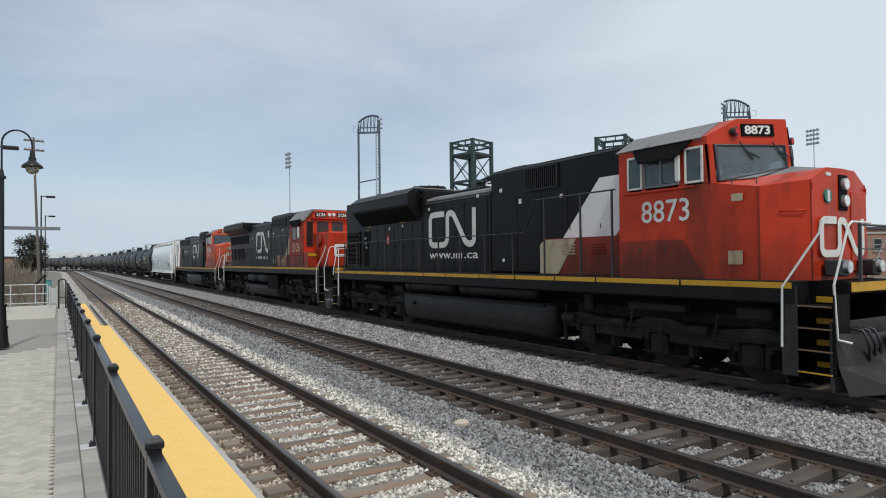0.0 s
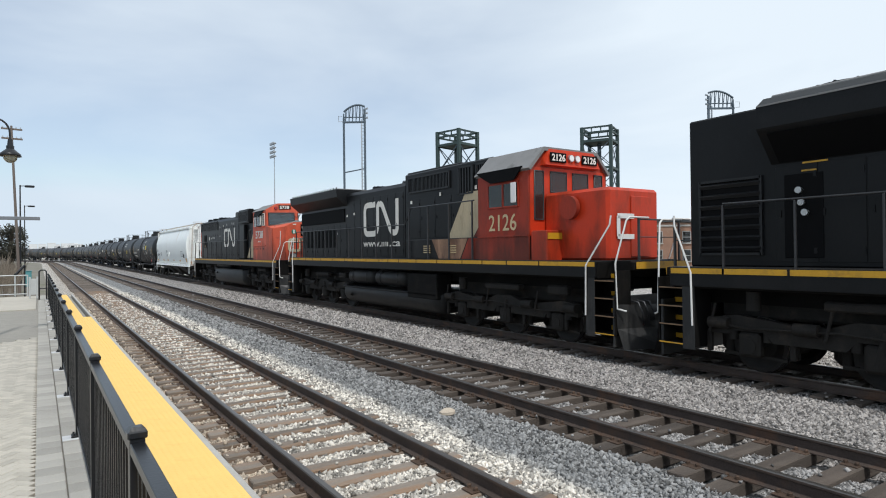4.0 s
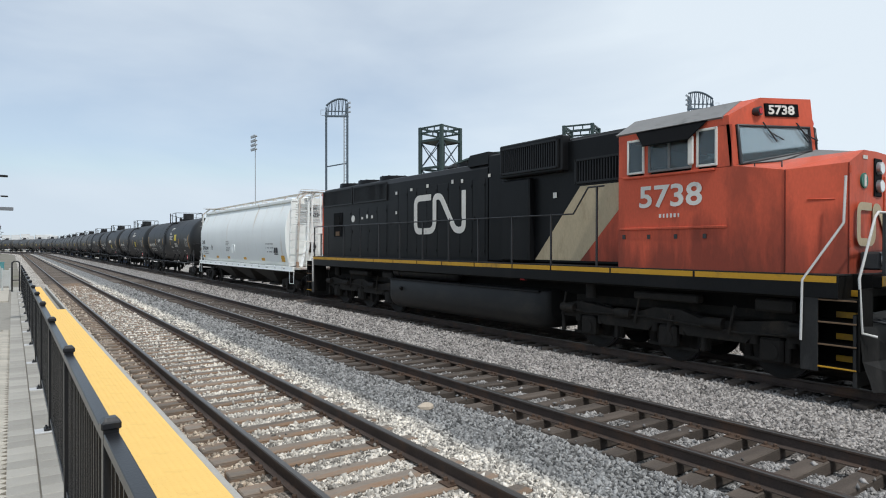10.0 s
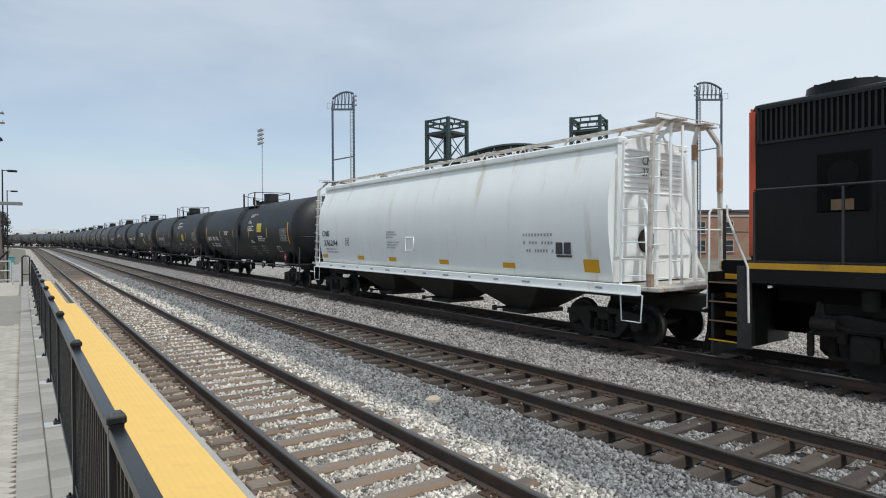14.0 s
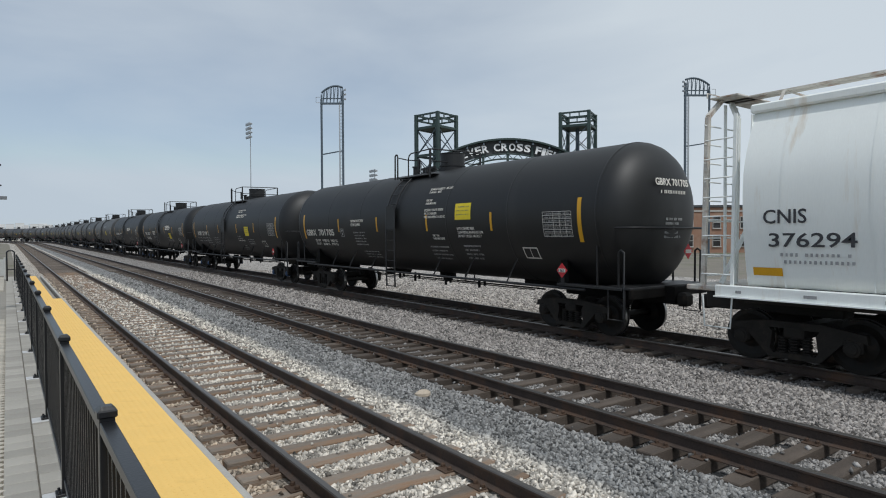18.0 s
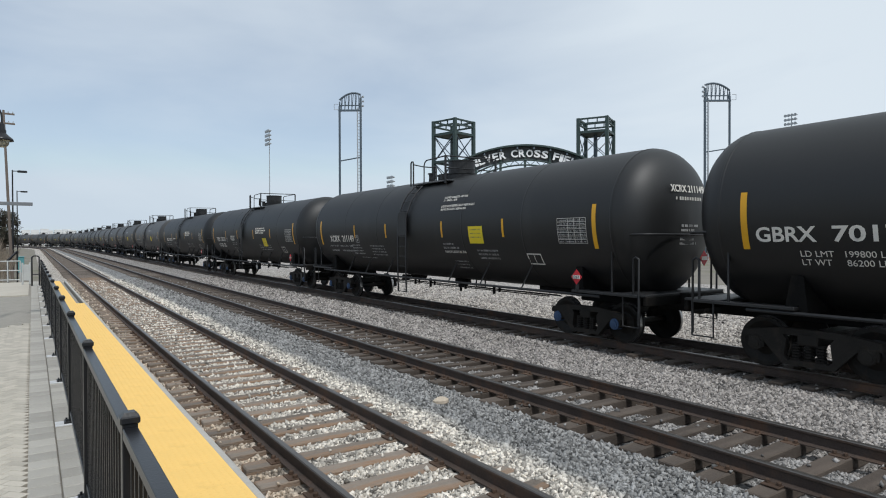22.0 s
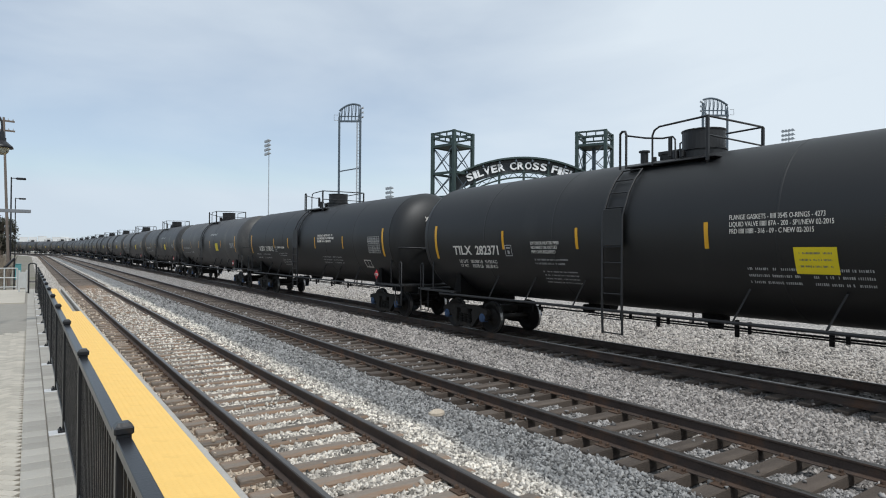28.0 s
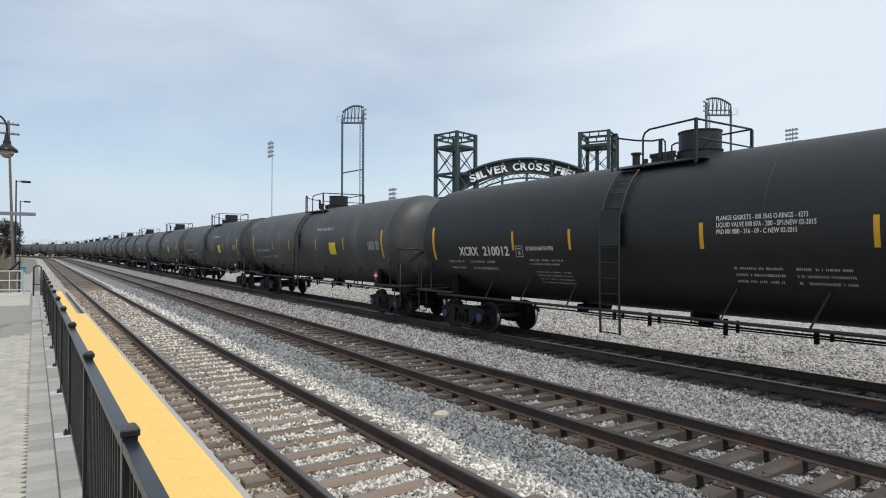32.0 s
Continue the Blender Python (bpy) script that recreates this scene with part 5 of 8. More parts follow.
def loco_first():
    e = thing("locomotive", pose(0, 0, 0), "orange-red and black diesel locomotive, blunt-nosed, clean paint, leading the train", "locomotive", "locomotives of the train")
    z = 2.0
    deck(e, -10.15, 10.45, z, [-7.9, -5.6, -4.2, -2.6, -0.9, 1.0, 2.4, 3.7, 5.1, 6.6, 8.1, 9.3])
    wide_cab(e, M["loco_red"], "8873", -6.32, -8.62, -9.40, -9.53, -10.22, z, M["letter_white"], ((-6.60, -6.96), (-7.04, -7.88), (-8.06, -8.43)))
    for sx in (-1, 1):
        part("side_locker", Mesh().prism([(-6.36, 2.03), (-6.36, 2.80), (-7.98, 2.80), (-8.46, 2.03)], sx * 1.50, sx * 1.522, "x"), M["loco_red_worn"], e, "dull red locker panel")
        for y in (-6.9, -7.55):
            part("locker_latch", Mesh().box(sx * 1.526, y, 2.62, 0.012, 0.05, 0.08), M["rail_black"], e)
    part("hood_front", Mesh().box(0, -3.55, 3.55, 1.9, 5.6, 3.06, 0.05), M["loco_black"], e)
    part("hood_front_cap", Mesh().box(0, -3.55, 5.09, 1.75, 5.55, 0.08, 0.03), M["loco_black"], e)
    part("long_hood", Mesh().prism([(-0.95, 2.0), (-0.95, 4.5), (-0.85, 4.62), (-0.5, 4.72), (0.5, 4.72), (0.85, 4.62), (0.95, 4.5), (0.95, 2.0)], -0.75, 3.3), M["loco_black"], e)
    part("hood_cover", Mesh().prism([(-0.955, 4.46), (-0.86, 4.64), (-0.5, 4.745), (-0.5, 4.72), (-0.85, 4.615), (-0.945, 4.45)], -0.72, 3.2), M["roof_grey"], e, "grey curved hood shoulder")
    part("radiator_hood", Mesh().box(0, 6.83, 3.5, 1.9, 7.05, 3.0, 0.03), M["loco_black"], e)
    part("radiator_wing", Mesh().prism([(-0.94, 3.88), (-1.44, 4.46), (-1.46, 4.50), (-1.46, 4.90), (-1.2, 5.08), (1.2, 5.08), (1.46, 4.90), (1.46, 4.50), (1.44, 4.46), (0.94, 3.88)], 3.62, 8.66), M["loco_black"], e, "overhanging black radiator wing")
    for sx in (-1, 1):
        part("radiator_intake", Mesh().loft([[(sx * 0.985, y, 3.915), (sx * 1.405, y, 4.405), (sx * 1.412, y, 4.395), (sx * 0.992, y, 3.905)] for y in (3.78, 8.50)], 0, False), M["grille"], e, "dark sloping radiator intake")
        part("wing_strip", Mesh().box(sx * 1.465, 6.14, 4.90, 0.02, 5.0, 0.03), M["roof_grey"], e)
        part("lift_eye", Mesh().tube([(sx * 1.0, 3.5, 4.62), (sx * 1.02, 3.5, 4.78), (sx * 1.0, 3.42, 4.82), (sx * 1.0, 3.36, 4.72)], 0.03, 6), M["loco_black"], e)
    part("radiator_top", Mesh().box(0, 6.1, 5.10, 2.3, 4.9, 0.06, 0.02), M["roof_grey"], e)
    for y in (4.5, 6.1, 7.7):
        roof_fan(e, y, 5.12, 0.7)
    part("exhaust_hatch", Mesh().box(0, 1.3, 4.78, 0.9, 2.0, 0.16, 0.04), M["loco_black"], e)
    horn(e, -0.2, 4.86)
    hood_doors(e, -0.6, 3.2, 2.1, 4.35, 0.95, 6)
    hood_doors(e, 3.4, 8.6, 2.1, 3.85, 0.95, 7)
    hood_doors(e, -6.2, -1.0, 2.15, 4.3, 0.95, 5)
    grille(e, -3.75, -2.45, 4.37, 4.98, 0.955, 16)
    grille(e, 8.85, 10.1, 2.25, 3.7, 0.955, 7, False)
    # recess with the emergency valve, a red notice and small fittings on the hood doors
    part("valve_recess", Mesh().box(-0.968, 8.10, 2.92, 0.02, 0.66, 1.5, 0.01), M["grille"], e)
    for ky, kz in ((8.16, 3.38), (8.06, 2.98), (8.12, 3.16)):
        part("valve_knob", Mesh().cyl((-0.97, ky, kz), (-1.04, ky, kz), 0.06, 10), M["steel"], e)
    part("notice_disc", Mesh().loft([[(x, 6.12 + 0.13 * math.cos(2 * math.pi * k / 20), 3.24 + 0.20 * math.sin(2 * math.pi * k / 20)) for k in range(20)] for x in (-0.972, -0.98)], 0, False), M["signal_red"], e, "oval red notice plate")
    part("notice_mark", Mesh().box(-0.983, 6.12, 3.24, 0.006, 0.09, 0.2), M["letter_white"], e)
    part("hood_mark", Mesh().box(-0.972, 7.9, 3.86, 0.006, 0.42, 0.03).box(-0.972, 4.9, 3.90, 0.006, 0.5, 0.03).box(-0.972, 8.0, 3.72, 0.006, 0.25, 0.03), M["loco_yellow"], e)
    # battery box by the cab with the colour bands
    for sx in (-1, 1):
        part("battery_box", Mesh().prism([(-6.33, 2.02), (-6.33, 2.95), (-3.6, 2.95), (-3.4, 2.8), (-3.4, 2.02)], sx * 0.95, sx * 1.30, "x"), M["loco_red_worn"], e)
    part("beige_band", poly_plate([(-3.41, 2.04), (-3.41, 2.8), (-3.6, 2.93), (-4.75, 2.93), (-4.1, 2.04)], -1.302), M["loco_beige"], e, "dirty beige band")
    part("white_band", poly_plate([(-5.25, 4.42), (-5.95, 4.42), (-6.3, 4.2), (-6.3, 3.6), (-5.75, 2.97), (-3.95, 2.97)], -0.975), M["loco_white"], e, "broad slanting white band")
    part("red_band", poly_plate([(-6.3, 3.58), (-6.3, 2.97), (-5.77, 2.97)], -0.976), M["loco_red"], e)
    for y0 in (-4.3, -5.3):
        for k in range(4):
            part("vent_slot", Mesh().box(-1.308, y0 - 0.2, 2.55 + k * 0.075, 0.02, 0.42, 0.035, 0, Matrix.Rotation(radians(-30), 3, "Y")), M["loco_beige"] if y0 > -5 else M["loco_red_worn"], e)
    part("emblem", ribbon(3.05, 2.84, 3.15, 1.28, 0.205, -0.97), M["letter_white"], e, "pale continuous ribbon emblem on the hood")
    web_line(e, 2.9, 2.56, 3.0, 0.19, -0.97)
    writing("cab_number", "8873", 0.6, M["letter_white"], e, side(-6.95, 3.41, -1.515), fit=(1.18, 0.47), bold=0.004)
    sticker(e, [(2.9, 4.25), (-0.1, 4.45), (-1.3, 4.5), (4.9, 3.75), (6.0, 3.7), (-1.4, 2.4), (-2.2, 4.1), (-3.9, 4.1)], -0.965)
    part("cab_plate", Mesh().box(-1.515, -9.1, 2.42, 0.01, 0.28, 0.26), M["loco_beige"], e)
    part("cab_sticker", Mesh().box(-1.515, -9.15, 3.55, 0.01, 0.22, 0.14), M["loco_beige"], e)
    railing(e, 9.3, -3.8, z, 3.14, 11, raised=(-3.0, 4.0, -6.2))
    part("rail_post", Mesh().box(-1.5, -6.1, 3.0, 0.05, 0.04, 2.05, 0.004), M["rail_black"], e)
    part("rail_post", Mesh().box(-1.5, -5.1, 3.0, 0.05, 0.04, 2.0, 0.004), M["rail_black"], e)
    for end, sgn in ((-10.35, -1), (10.35, 1)):
        steps(e, end, sgn, True, z)
        pilot(e, end + sgn * 0.42, sgn)
        end_rails(e, end, sgn, z)
    part("end_deck", Mesh().box(0, -10.5, z - 0.12, 1.9, 0.6, 0.2, 0.02).box(0, 10.65, z - 0.12, 1.9, 0.6, 0.2, 0.02), M["under"], e)
    for end in (-10.81, 10.96):
        part("end_stripe", Mesh().box(0, end, z - 0.1, 1.88, 0.012, 0.16), M["loco_yellow"], e)
    fuel_tank(e, -3.85, 4.2, 0.28, 1.22)
    for sx in (-1, 1):
        reservoir(e, sx * 1.12, 1.0, 4.2, 1.5, 0.22)
        reservoir(e, sx * 1.12, -3.2, 0.6, 1.5, 0.22)
    loco_truck(e, -7.1)
    loco_truck(e, 6.9)
    part("antenna", Mesh().cyl((0.3, -7.2, 5.02), (0.3, -7.2, 5.25), 0.02, 6), M["rail_black"], e)
    CARS.append((e, 15.75))


def loco_second():
    e = thing("locomotive", pose(0, 0, 0), "older black and red diesel locomotive, faded paint, narrow low nose", "locomotive", "locomotives of the train")
    red = M["loco_red_worn"]
    z = 2.12
    deck(e, -10.2, 10.2, z, [-8.3, -7.0, -5.9, -4.9, -3.5, -2.2, -1.0, -0.2, 0.5, 1.6, 2.8, 3.6, 4.9, 6.2, 7.2, 8.1, 9.0])
    w = 1.5
    c = Mesh()
    c.loft([[(-w, -5.7, z), (w, -5.7, z), (w, -7.9, z), (-w, -7.9, z)], [(-w, -5.7, 4.62), (w, -5.7, 4.62), (w, -7.9, 4.62), (-w, -7.9, 4.62)], [(-1.0, -5.7, 5.12), (1.0, -5.7, 5.12), (1.0, -7.9, 5.12), (-1.0, -7.9, 5.12)]], 0, False)
    part("cab", c, red, e, "dull red cab body")
    part("cab_roof", Mesh().prism([(-1.58, 4.55), (-1.02, 5.15), (1.02, 5.15), (1.58, 4.55), (1.5, 4.5), (1.0, 5.05), (-1.0, 5.05), (-1.5, 4.5)], -8.0, -5.62), M["roof_grey"], e, "grey sloping cab roof")
    for sx in (-1, 1):
        part("sun_visor", Mesh().prism([(-5.75, 4.62), (-7.75, 4.62), (-7.4, 4.28), (-6.4, 4.28), (-6.1, 4.42)], sx * 1.56, sx * 1.60, "x"), M["grille"], e)
        part("lower_cabinet", Mesh().box(sx * 1.2, -4.9, 2.45, 0.5, 7.0, 0.66, 0.02), M["loco_black"], e)
    part("red_cover", poly_plate([(-4.75, 2.14), (-5.15, 2.76), (-5.68, 2.76), (-5.68, 2.14)], -1.452), red, e, "dull red lower cover")
    part("beige_cover", poly_plate([(-3.5, 2.14), (-3.1, 2.76), (-5.1, 2.76), (-4.7, 2.14)], -1.4515), M["loco_rusty_beige"], e, "rusty beige band")
    for y0 in (-2.6, -4.1):
        for k in range(4):
            part("vent_slot", Mesh().box(-1.465, y0 - 0.2, 2.34 + k * 0.07, 0.02, 0.40, 0.03), M["letter_gold"], e)
    n = Mesh().box(0, -9.0, 3.0, 1.9, 2.2, 1.8, 0.08)
    part("nose", n, M["loco_red"], e, "low red nose")
    part("nose_sand_box", Mesh().box(-1.2, -8.25, 2.5, 0.55, 0.6, 0.8, 0.02), M["loco_red"], e)
    part("nose_door", Mesh().box(0.2, -10.115, 2.95, 0.7, 0.03, 1.5, 0.015), M["loco_red"], e)
    part("end_stripe", Mesh().box(-1.2, -8.562, 2.75, 0.5, 0.012, 0.16), M["loco_yellow"], e)
    part("end_stripe", Mesh().box(0, -10.9, z - 0.1, 1.88, 0.012, 0.16).box(0, 10.9, z - 0.1, 1.88, 0.012, 0.16), M["loco_yellow"], e)
    b = Mesh()
    for dz in (0.25, -0.25):
        b.box(-0.35, -10.13, 2.95 + dz, 0.6, 0.012, 0.12)
    b.box(-0.62, -10.13, 2.95, 0.12, 0.012, 0.5)
    part("emblem", b, M["loco_white"], e, "pale bracket-shaped emblem band")
    # cab front: door window, two windshields, boards, lamps
    for x0, x1, z0, z1 in ((-1.30, -0.98, 3.2, 4.5), (-0.72, -0.12, 3.95, 4.5), (0.12, 0.72, 3.95, 4.5), (0.98, 1.30, 3.2, 4.5)):
        g = part("windshield", Mesh().box((x0 + x1) / 2, -7.915, (z0 + z1) / 2, x1 - x0, 0.015, z1 - z0, 0.004), M["glass_tint"], e, "dark cab front window")
        part("window_gasket", Mesh().tube([(x0, -7.92, z0), (x1, -7.92, z0), (x1, -7.92, z1), (x0, -7.92, z1), (x0, -7.92, z0)], 0.025, 6), M["rail_black"], g)
    part("cab_front_panel", Mesh().box(0, -7.905, 3.6, 2.9, 0.012, 2.0), M["loco_red"], e)
    part("roof_brow", Mesh().loft([[(-1.1, -7.7, 4.62), (1.1, -7.7, 4.62), (0.95, -7.7, 5.14), (-0.95, -7.7, 5.14)], [(-1.05, -8.08, 4.66), (1.05, -8.08, 4.66), (0.85, -8.02, 5.10), (-0.85, -8.02, 5.10)]], 0, False), M["loco_red"], e)
    number_board(e, "2126", -8.10, 4.87, -0.90, -0.30)
    number_board(e, "2126", -8.10, 4.87, 0.30, 0.90)
    lamp_pair(e, [(-0.12, -8.06, 4.88), (0.12, -8.06, 4.88)], 0.08)
    cab_window(e, -6.85, -6.2, 3.58, 4.24, w, red)
    cab_window(e, -7.5, -6.87, 3.58, 4.24, w, red)
    for sx in (-1, 1):
        part("mirror", Mesh().box(sx * 1.58, -7.38, 3.95, 0.03, 0.22, 0.55, 0.02), M["loco_white"], e)
        part("cab_ledge", Mesh().box(sx * 1.52, -6.8, 2.78, 0.04, 2.2, 0.04), red, e)
    part("hood_front", Mesh().box(0, -3.1, 3.65, 1.9, 5.2, 3.1, 0.05), M["loco_black"], e)
    part("hood_front_cap", Mesh().box(0, -2.2, 5.23, 1.7, 3.4, 0.08, 0.03), M["loco_black"], e)
    part("long_hood", Mesh().prism([(-0.95, 2.1), (-0.95, 4.8), (-0.82, 4.95), (0.82, 4.95), (0.95, 4.8), (0.95, 2.1)], -0.5, 10.0), M["loco_black"], e)
    part("radiator_wing", Mesh().prism([(-0.95, 4.4), (-1.42, 4.78), (-1.45, 5.12), (1.45, 5.12), (1.42, 4.78), (0.95, 4.4)], 4.6, 10.4), M["loco_black"], e, "overhanging black radiator wing")
    part("wing_top", Mesh().box(0, 7.5, 5.14, 2.6, 5.6, 0.05, 0.01), M["roof_grey"], e)
    for k in range(18):
        part("wing_bracket", Mesh().box(-1.35, 4.8 + k * 0.32, 5.18, 0.04, 0.10, 0.07, 0.01), M["rail_black"], e)
    for sx in (-1, 1):
        part("radiator_intake", Mesh().box(sx * 0.97, 7.4, 4.0, 0.03, 5.2, 0.6, 0.01), M["grille"], e)
    hood_doors(e, -0.4, 4.4, 2.2, 4.6, 0.95, 8)
    hood_doors(e, 4.6, 9.9, 2.2, 3.6, 0.95, 8)
    hood_doors(e, -5.5, -0.6, 2.85, 4.25, 0.95, 5)
    for k in range(9):
        part("louver_slot", Mesh().box(-0.972, 9.6 - 0.46 * k, 3.0, 0.02, 0.22, 0.85, 0.006), M["grille"], e)
    grille(e, -3.45, -0.8, 4.5, 5.02, 0.955, 30)
    grille(e, -4.75, -4.0, 4.2, 5.05, 0.955, 5)
    grille(e, -5.4, -4.95, 4.75, 5.05, 0.955, 4)
    part("beige_band", poly_plate([(-4.35, 4.24), (-5.45, 4.24), (-5.45, 3.6), (-4.75, 2.8), (-3.36, 2.8)], -0.976), M["loco_beige"], e, "stained beige slanting band")
    part("red_band", poly_plate([(-5.45, 3.58), (-5.45, 2.8), (-4.78, 2.8)], -0.977), red, e)
    part("emblem", ribbon(3.0, 2.99, 3.15, 1.40, 0.23, -0.97), M["letter_white"], e, "pale continuous ribbon emblem on the hood")
    web_line(e, 2.95, 2.67, 3.1, 0.19, -0.97)
    writing("cab_number", "2126", 0.6, M["letter_gold"], e, side(-6.22, 3.16, -1.512), fit=(1.2, 0.46), bold=0.004)
    sticker(e, [(4.5, 3.95), (3.8, 4.0), (-1.0, 4.15), (-2.9, 4.3), (-4.9, 4.35), (5.6, 3.2)], -0.965)
    horn(e, 0.8, 5.06)
    roof_fan(e, 3.0, 4.98, 0.45)
    railing(e, 9.4, -5.4, z, 3.32, 13, raised=(-1.4, 3.88, -5.5))
    for end, sgn in ((-10.3, -1), (10.25, 1)):
        steps(e, end, sgn, True, z)
        pilot(e, end + sgn * 0.42, sgn)
        end_rails(e, end, sgn, z)
    part("end_deck", Mesh().box(0, -10.5, z - 0.12, 1.9, 0.7, 0.2, 0.02).box(0, 10.5, z - 0.12, 1.9, 0.7, 0.2, 0.02), M["under"], e)
    fuel_tank(e, -3.4, 4.1, 0.28, 0.95)
    for sx in (-1, 1):
        reservoir(e, sx * 1.1, 1.4, 3.6, 1.38, 0.30)
        reservoir(e, sx * 1.1, -1.1, 1.2, 1.38, 0.30)
        part("equipment_box", Mesh().box(sx * 1.15, -2.4, 1.2, 0.6, 1.9, 0.85, 0.03), M["under"], e)
        part("reel", Mesh().cyl((sx * 1.0, -8.95, 3.45), (sx * 1.12, -8.95, 3.45), 0.3, 18), red, e)
    loco_truck(e, -6.5)
    loco_truck(e, 6.6)
    CARS.append((e, 38.4))


def loco_third():
    e = thing("locomotive", pose(0, 0, 0), "black and faded orange-red diesel locomotive, blunt-nosed, sun-bleached cab", "locomotive", "locomotives of the train")
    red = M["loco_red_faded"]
    z = 1.95
    deck(e, -9.9, 10.75, z, [-7.4, -5.4, -3.6, -2.2, -0.6, 1.0, 2.4, 3.9, 5.3, 6.9, 8.4])
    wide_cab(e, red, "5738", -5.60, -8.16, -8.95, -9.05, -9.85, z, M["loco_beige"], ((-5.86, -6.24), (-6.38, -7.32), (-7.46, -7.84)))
    for sx in (-1, 1):
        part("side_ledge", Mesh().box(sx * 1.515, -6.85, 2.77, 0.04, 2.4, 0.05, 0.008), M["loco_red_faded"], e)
        for k in range(4):
            part("locker_latch", Mesh().box(sx * 1.508, -5.75 - 0.62 * k, 2.60, 0.016, 0.07, 0.09), M["rail_black"], e)
    part("hood_front", Mesh().box(0, -3.1, 3.5, 1.9, 5.2, 3.1, 0.05), M["loco_black"], e)
    part("hood_front_cap", Mesh().box(0, -4.0, 5.07, 1.6, 3.2, 0.1, 0.04), M["loco_black"], e)
    part("hood_step", Mesh().prism([(-0.5, 4.8), (-0.5, 5.16), (0.36, 5.14), (0.44, 5.06), (0.46, 4.8)], -0.93, 0.93, "x"), M["loco_black"], e)
    part("long_hood", Mesh().prism([(-0.95, 1.95), (-0.95, 4.68), (-0.82, 4.86), (-0.6, 4.92), (0.6, 4.92), (0.82, 4.86), (0.95, 4.68), (0.95, 1.95)], -0.5, 10.95), M["loco_black"], e)
    part("end_panel", Mesh().box(0, 10.97, 3.4, 1.86, 0.03, 2.8, 0.01), red, e)
    for sx in (-1, 1):
        part("rear_corner", Mesh().box(sx * 0.957, 10.93, 3.38, 0.012, 0.12, 2.7, 0.003), red, e, "orange-red painted rear corner")
        part("blower_box", Mesh().box(sx * 1.02, -2.45, 4.72, 0.32, 2.35, 0.9, 0.03), M["loco_black"], e)
        part("filter_housing", Mesh().box(sx * 1.05, -1.9, 3.1, 0.24, 1.1, 2.2, 0.04), M["loco_black"], e)
    grille(e, -3.5, -1.4, 4.38, 5.05, 1.185, 26)
    grille(e, -5.4, -3.9, 3.95, 4.5, 0.955, 18)
    grille(e, 5.3, 7.9, 4.12, 4.75, 0.955, 30)
    grille(e, 8.05, 10.8, 4.12, 4.75, 0.955, 30)
    hood_doors(e, -0.4, 5.1, 2.05, 4.4, 0.95, 9)
    hood_doors(e, 5.3, 8.9, 2.05, 3.9, 0.95, 5)
    for y in (6.2, 8.0, 9.7):
        roof_fan(e, y, 4.94, 0.68)
    roof_fan(e, 1.6, 4.94, 0.4)
    part("sand_hatch", Mesh().box(-0.965, 9.4, 3.3, 0.03, 0.8, 1.0, 0.02), M["grille"], e)
    part("fan_ring", Mesh().cyl((-0.975, 9.4, 3.42), (-1.0, 9.4, 3.42), 0.24, 18), M["under"], e)
    part("hatch_sill", Mesh().box(-0.985, 9.4, 2.92, 0.02, 0.34, 0.18), M["hatch_rust"], e)
    part("round_plate", Mesh().cyl((-0.955, 8.0, 3.5), (-0.975, 8.0, 3.5), 0.14, 20), M["letter_white"], e, "round white plate")
    part("white_band", poly_plate([(-4.05, 3.86), (-5.35, 3.86), (-5.35, 3.4), (-4.05, 2.05), (-2.5, 2.05)], -0.976), M["loco_beige"], e, "faded beige slanting band")
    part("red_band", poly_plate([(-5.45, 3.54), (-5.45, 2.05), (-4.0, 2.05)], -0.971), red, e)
    part("emblem", ribbon(3.55, 2.79, 3.15, 1.33, 0.205, -0.97), M["letter_white"], e, "pale continuous ribbon emblem on the hood")
    writing("cab_number", "5738", 0.6, M["letter_white"], e, side(-6.14, 3.42, -1.515), fit=(1.42, 0.46), bold=0.012)
    part("class_bars", word_bars(-6.6, 3.02, 0.5, 0.09, 6, -1.512, seed=8), M["letter_white"], e)
    sticker(e, [(4.6, 4.3), (3.6, 4.35), (2.6, 4.4), (1.2, 4.42), (0.7, 4.4), (-0.6, 4.45), (-3.2, 3.7), (4.6, 3.6), (6.8, 3.55), (6.4, 3.52), (7.2, 3.5)], -0.965)
    horn(e, 2.5, 5.0)
    railing(e, 10.6, -5.0, z, 3.16, 12, raised=(-4.3, 3.75, -5.2))
    for end, sgn in ((-9.75, -1), (11.08, 1)):
        steps(e, end, sgn, True, z)
        pilot(e, end + sgn * 0.42, sgn)
        end_rails(e, end, sgn, z, 1.6 if sgn < 0 else 1.05)
    part("end_deck", Mesh().box(0, -9.95, z - 0.12, 1.9, 0.7, 0.2, 0.02).box(0, 11.15, z - 0.12, 1.9, 0.8, 0.2, 0.02), M["under"], e)
    part("end_stripe", Mesh().box(0, -10.31, z - 0.1, 1.88, 0.012, 0.16).box(0, 11.56, z - 0.1, 1.88, 0.012, 0.16), M["loco_yellow"], e)
    fuel_tank(e, -3.25, 4.5, 0.28, 1.28)
    for sx in (-1, 1):
        reservoir(e, sx * 1.12, 0.6, 4.4, 1.5, 0.18)
        part("side_light", Mesh().box(sx * 1.4, -2.5, 1.6, 0.1, 0.2, 0.16, 0.02), M["signal_red"], e)
    loco_truck(e, -6.6)
    loco_truck(e, 6.9)
    CARS.append((e, 60.75))


loco_first()
loco_second()
loco_third()


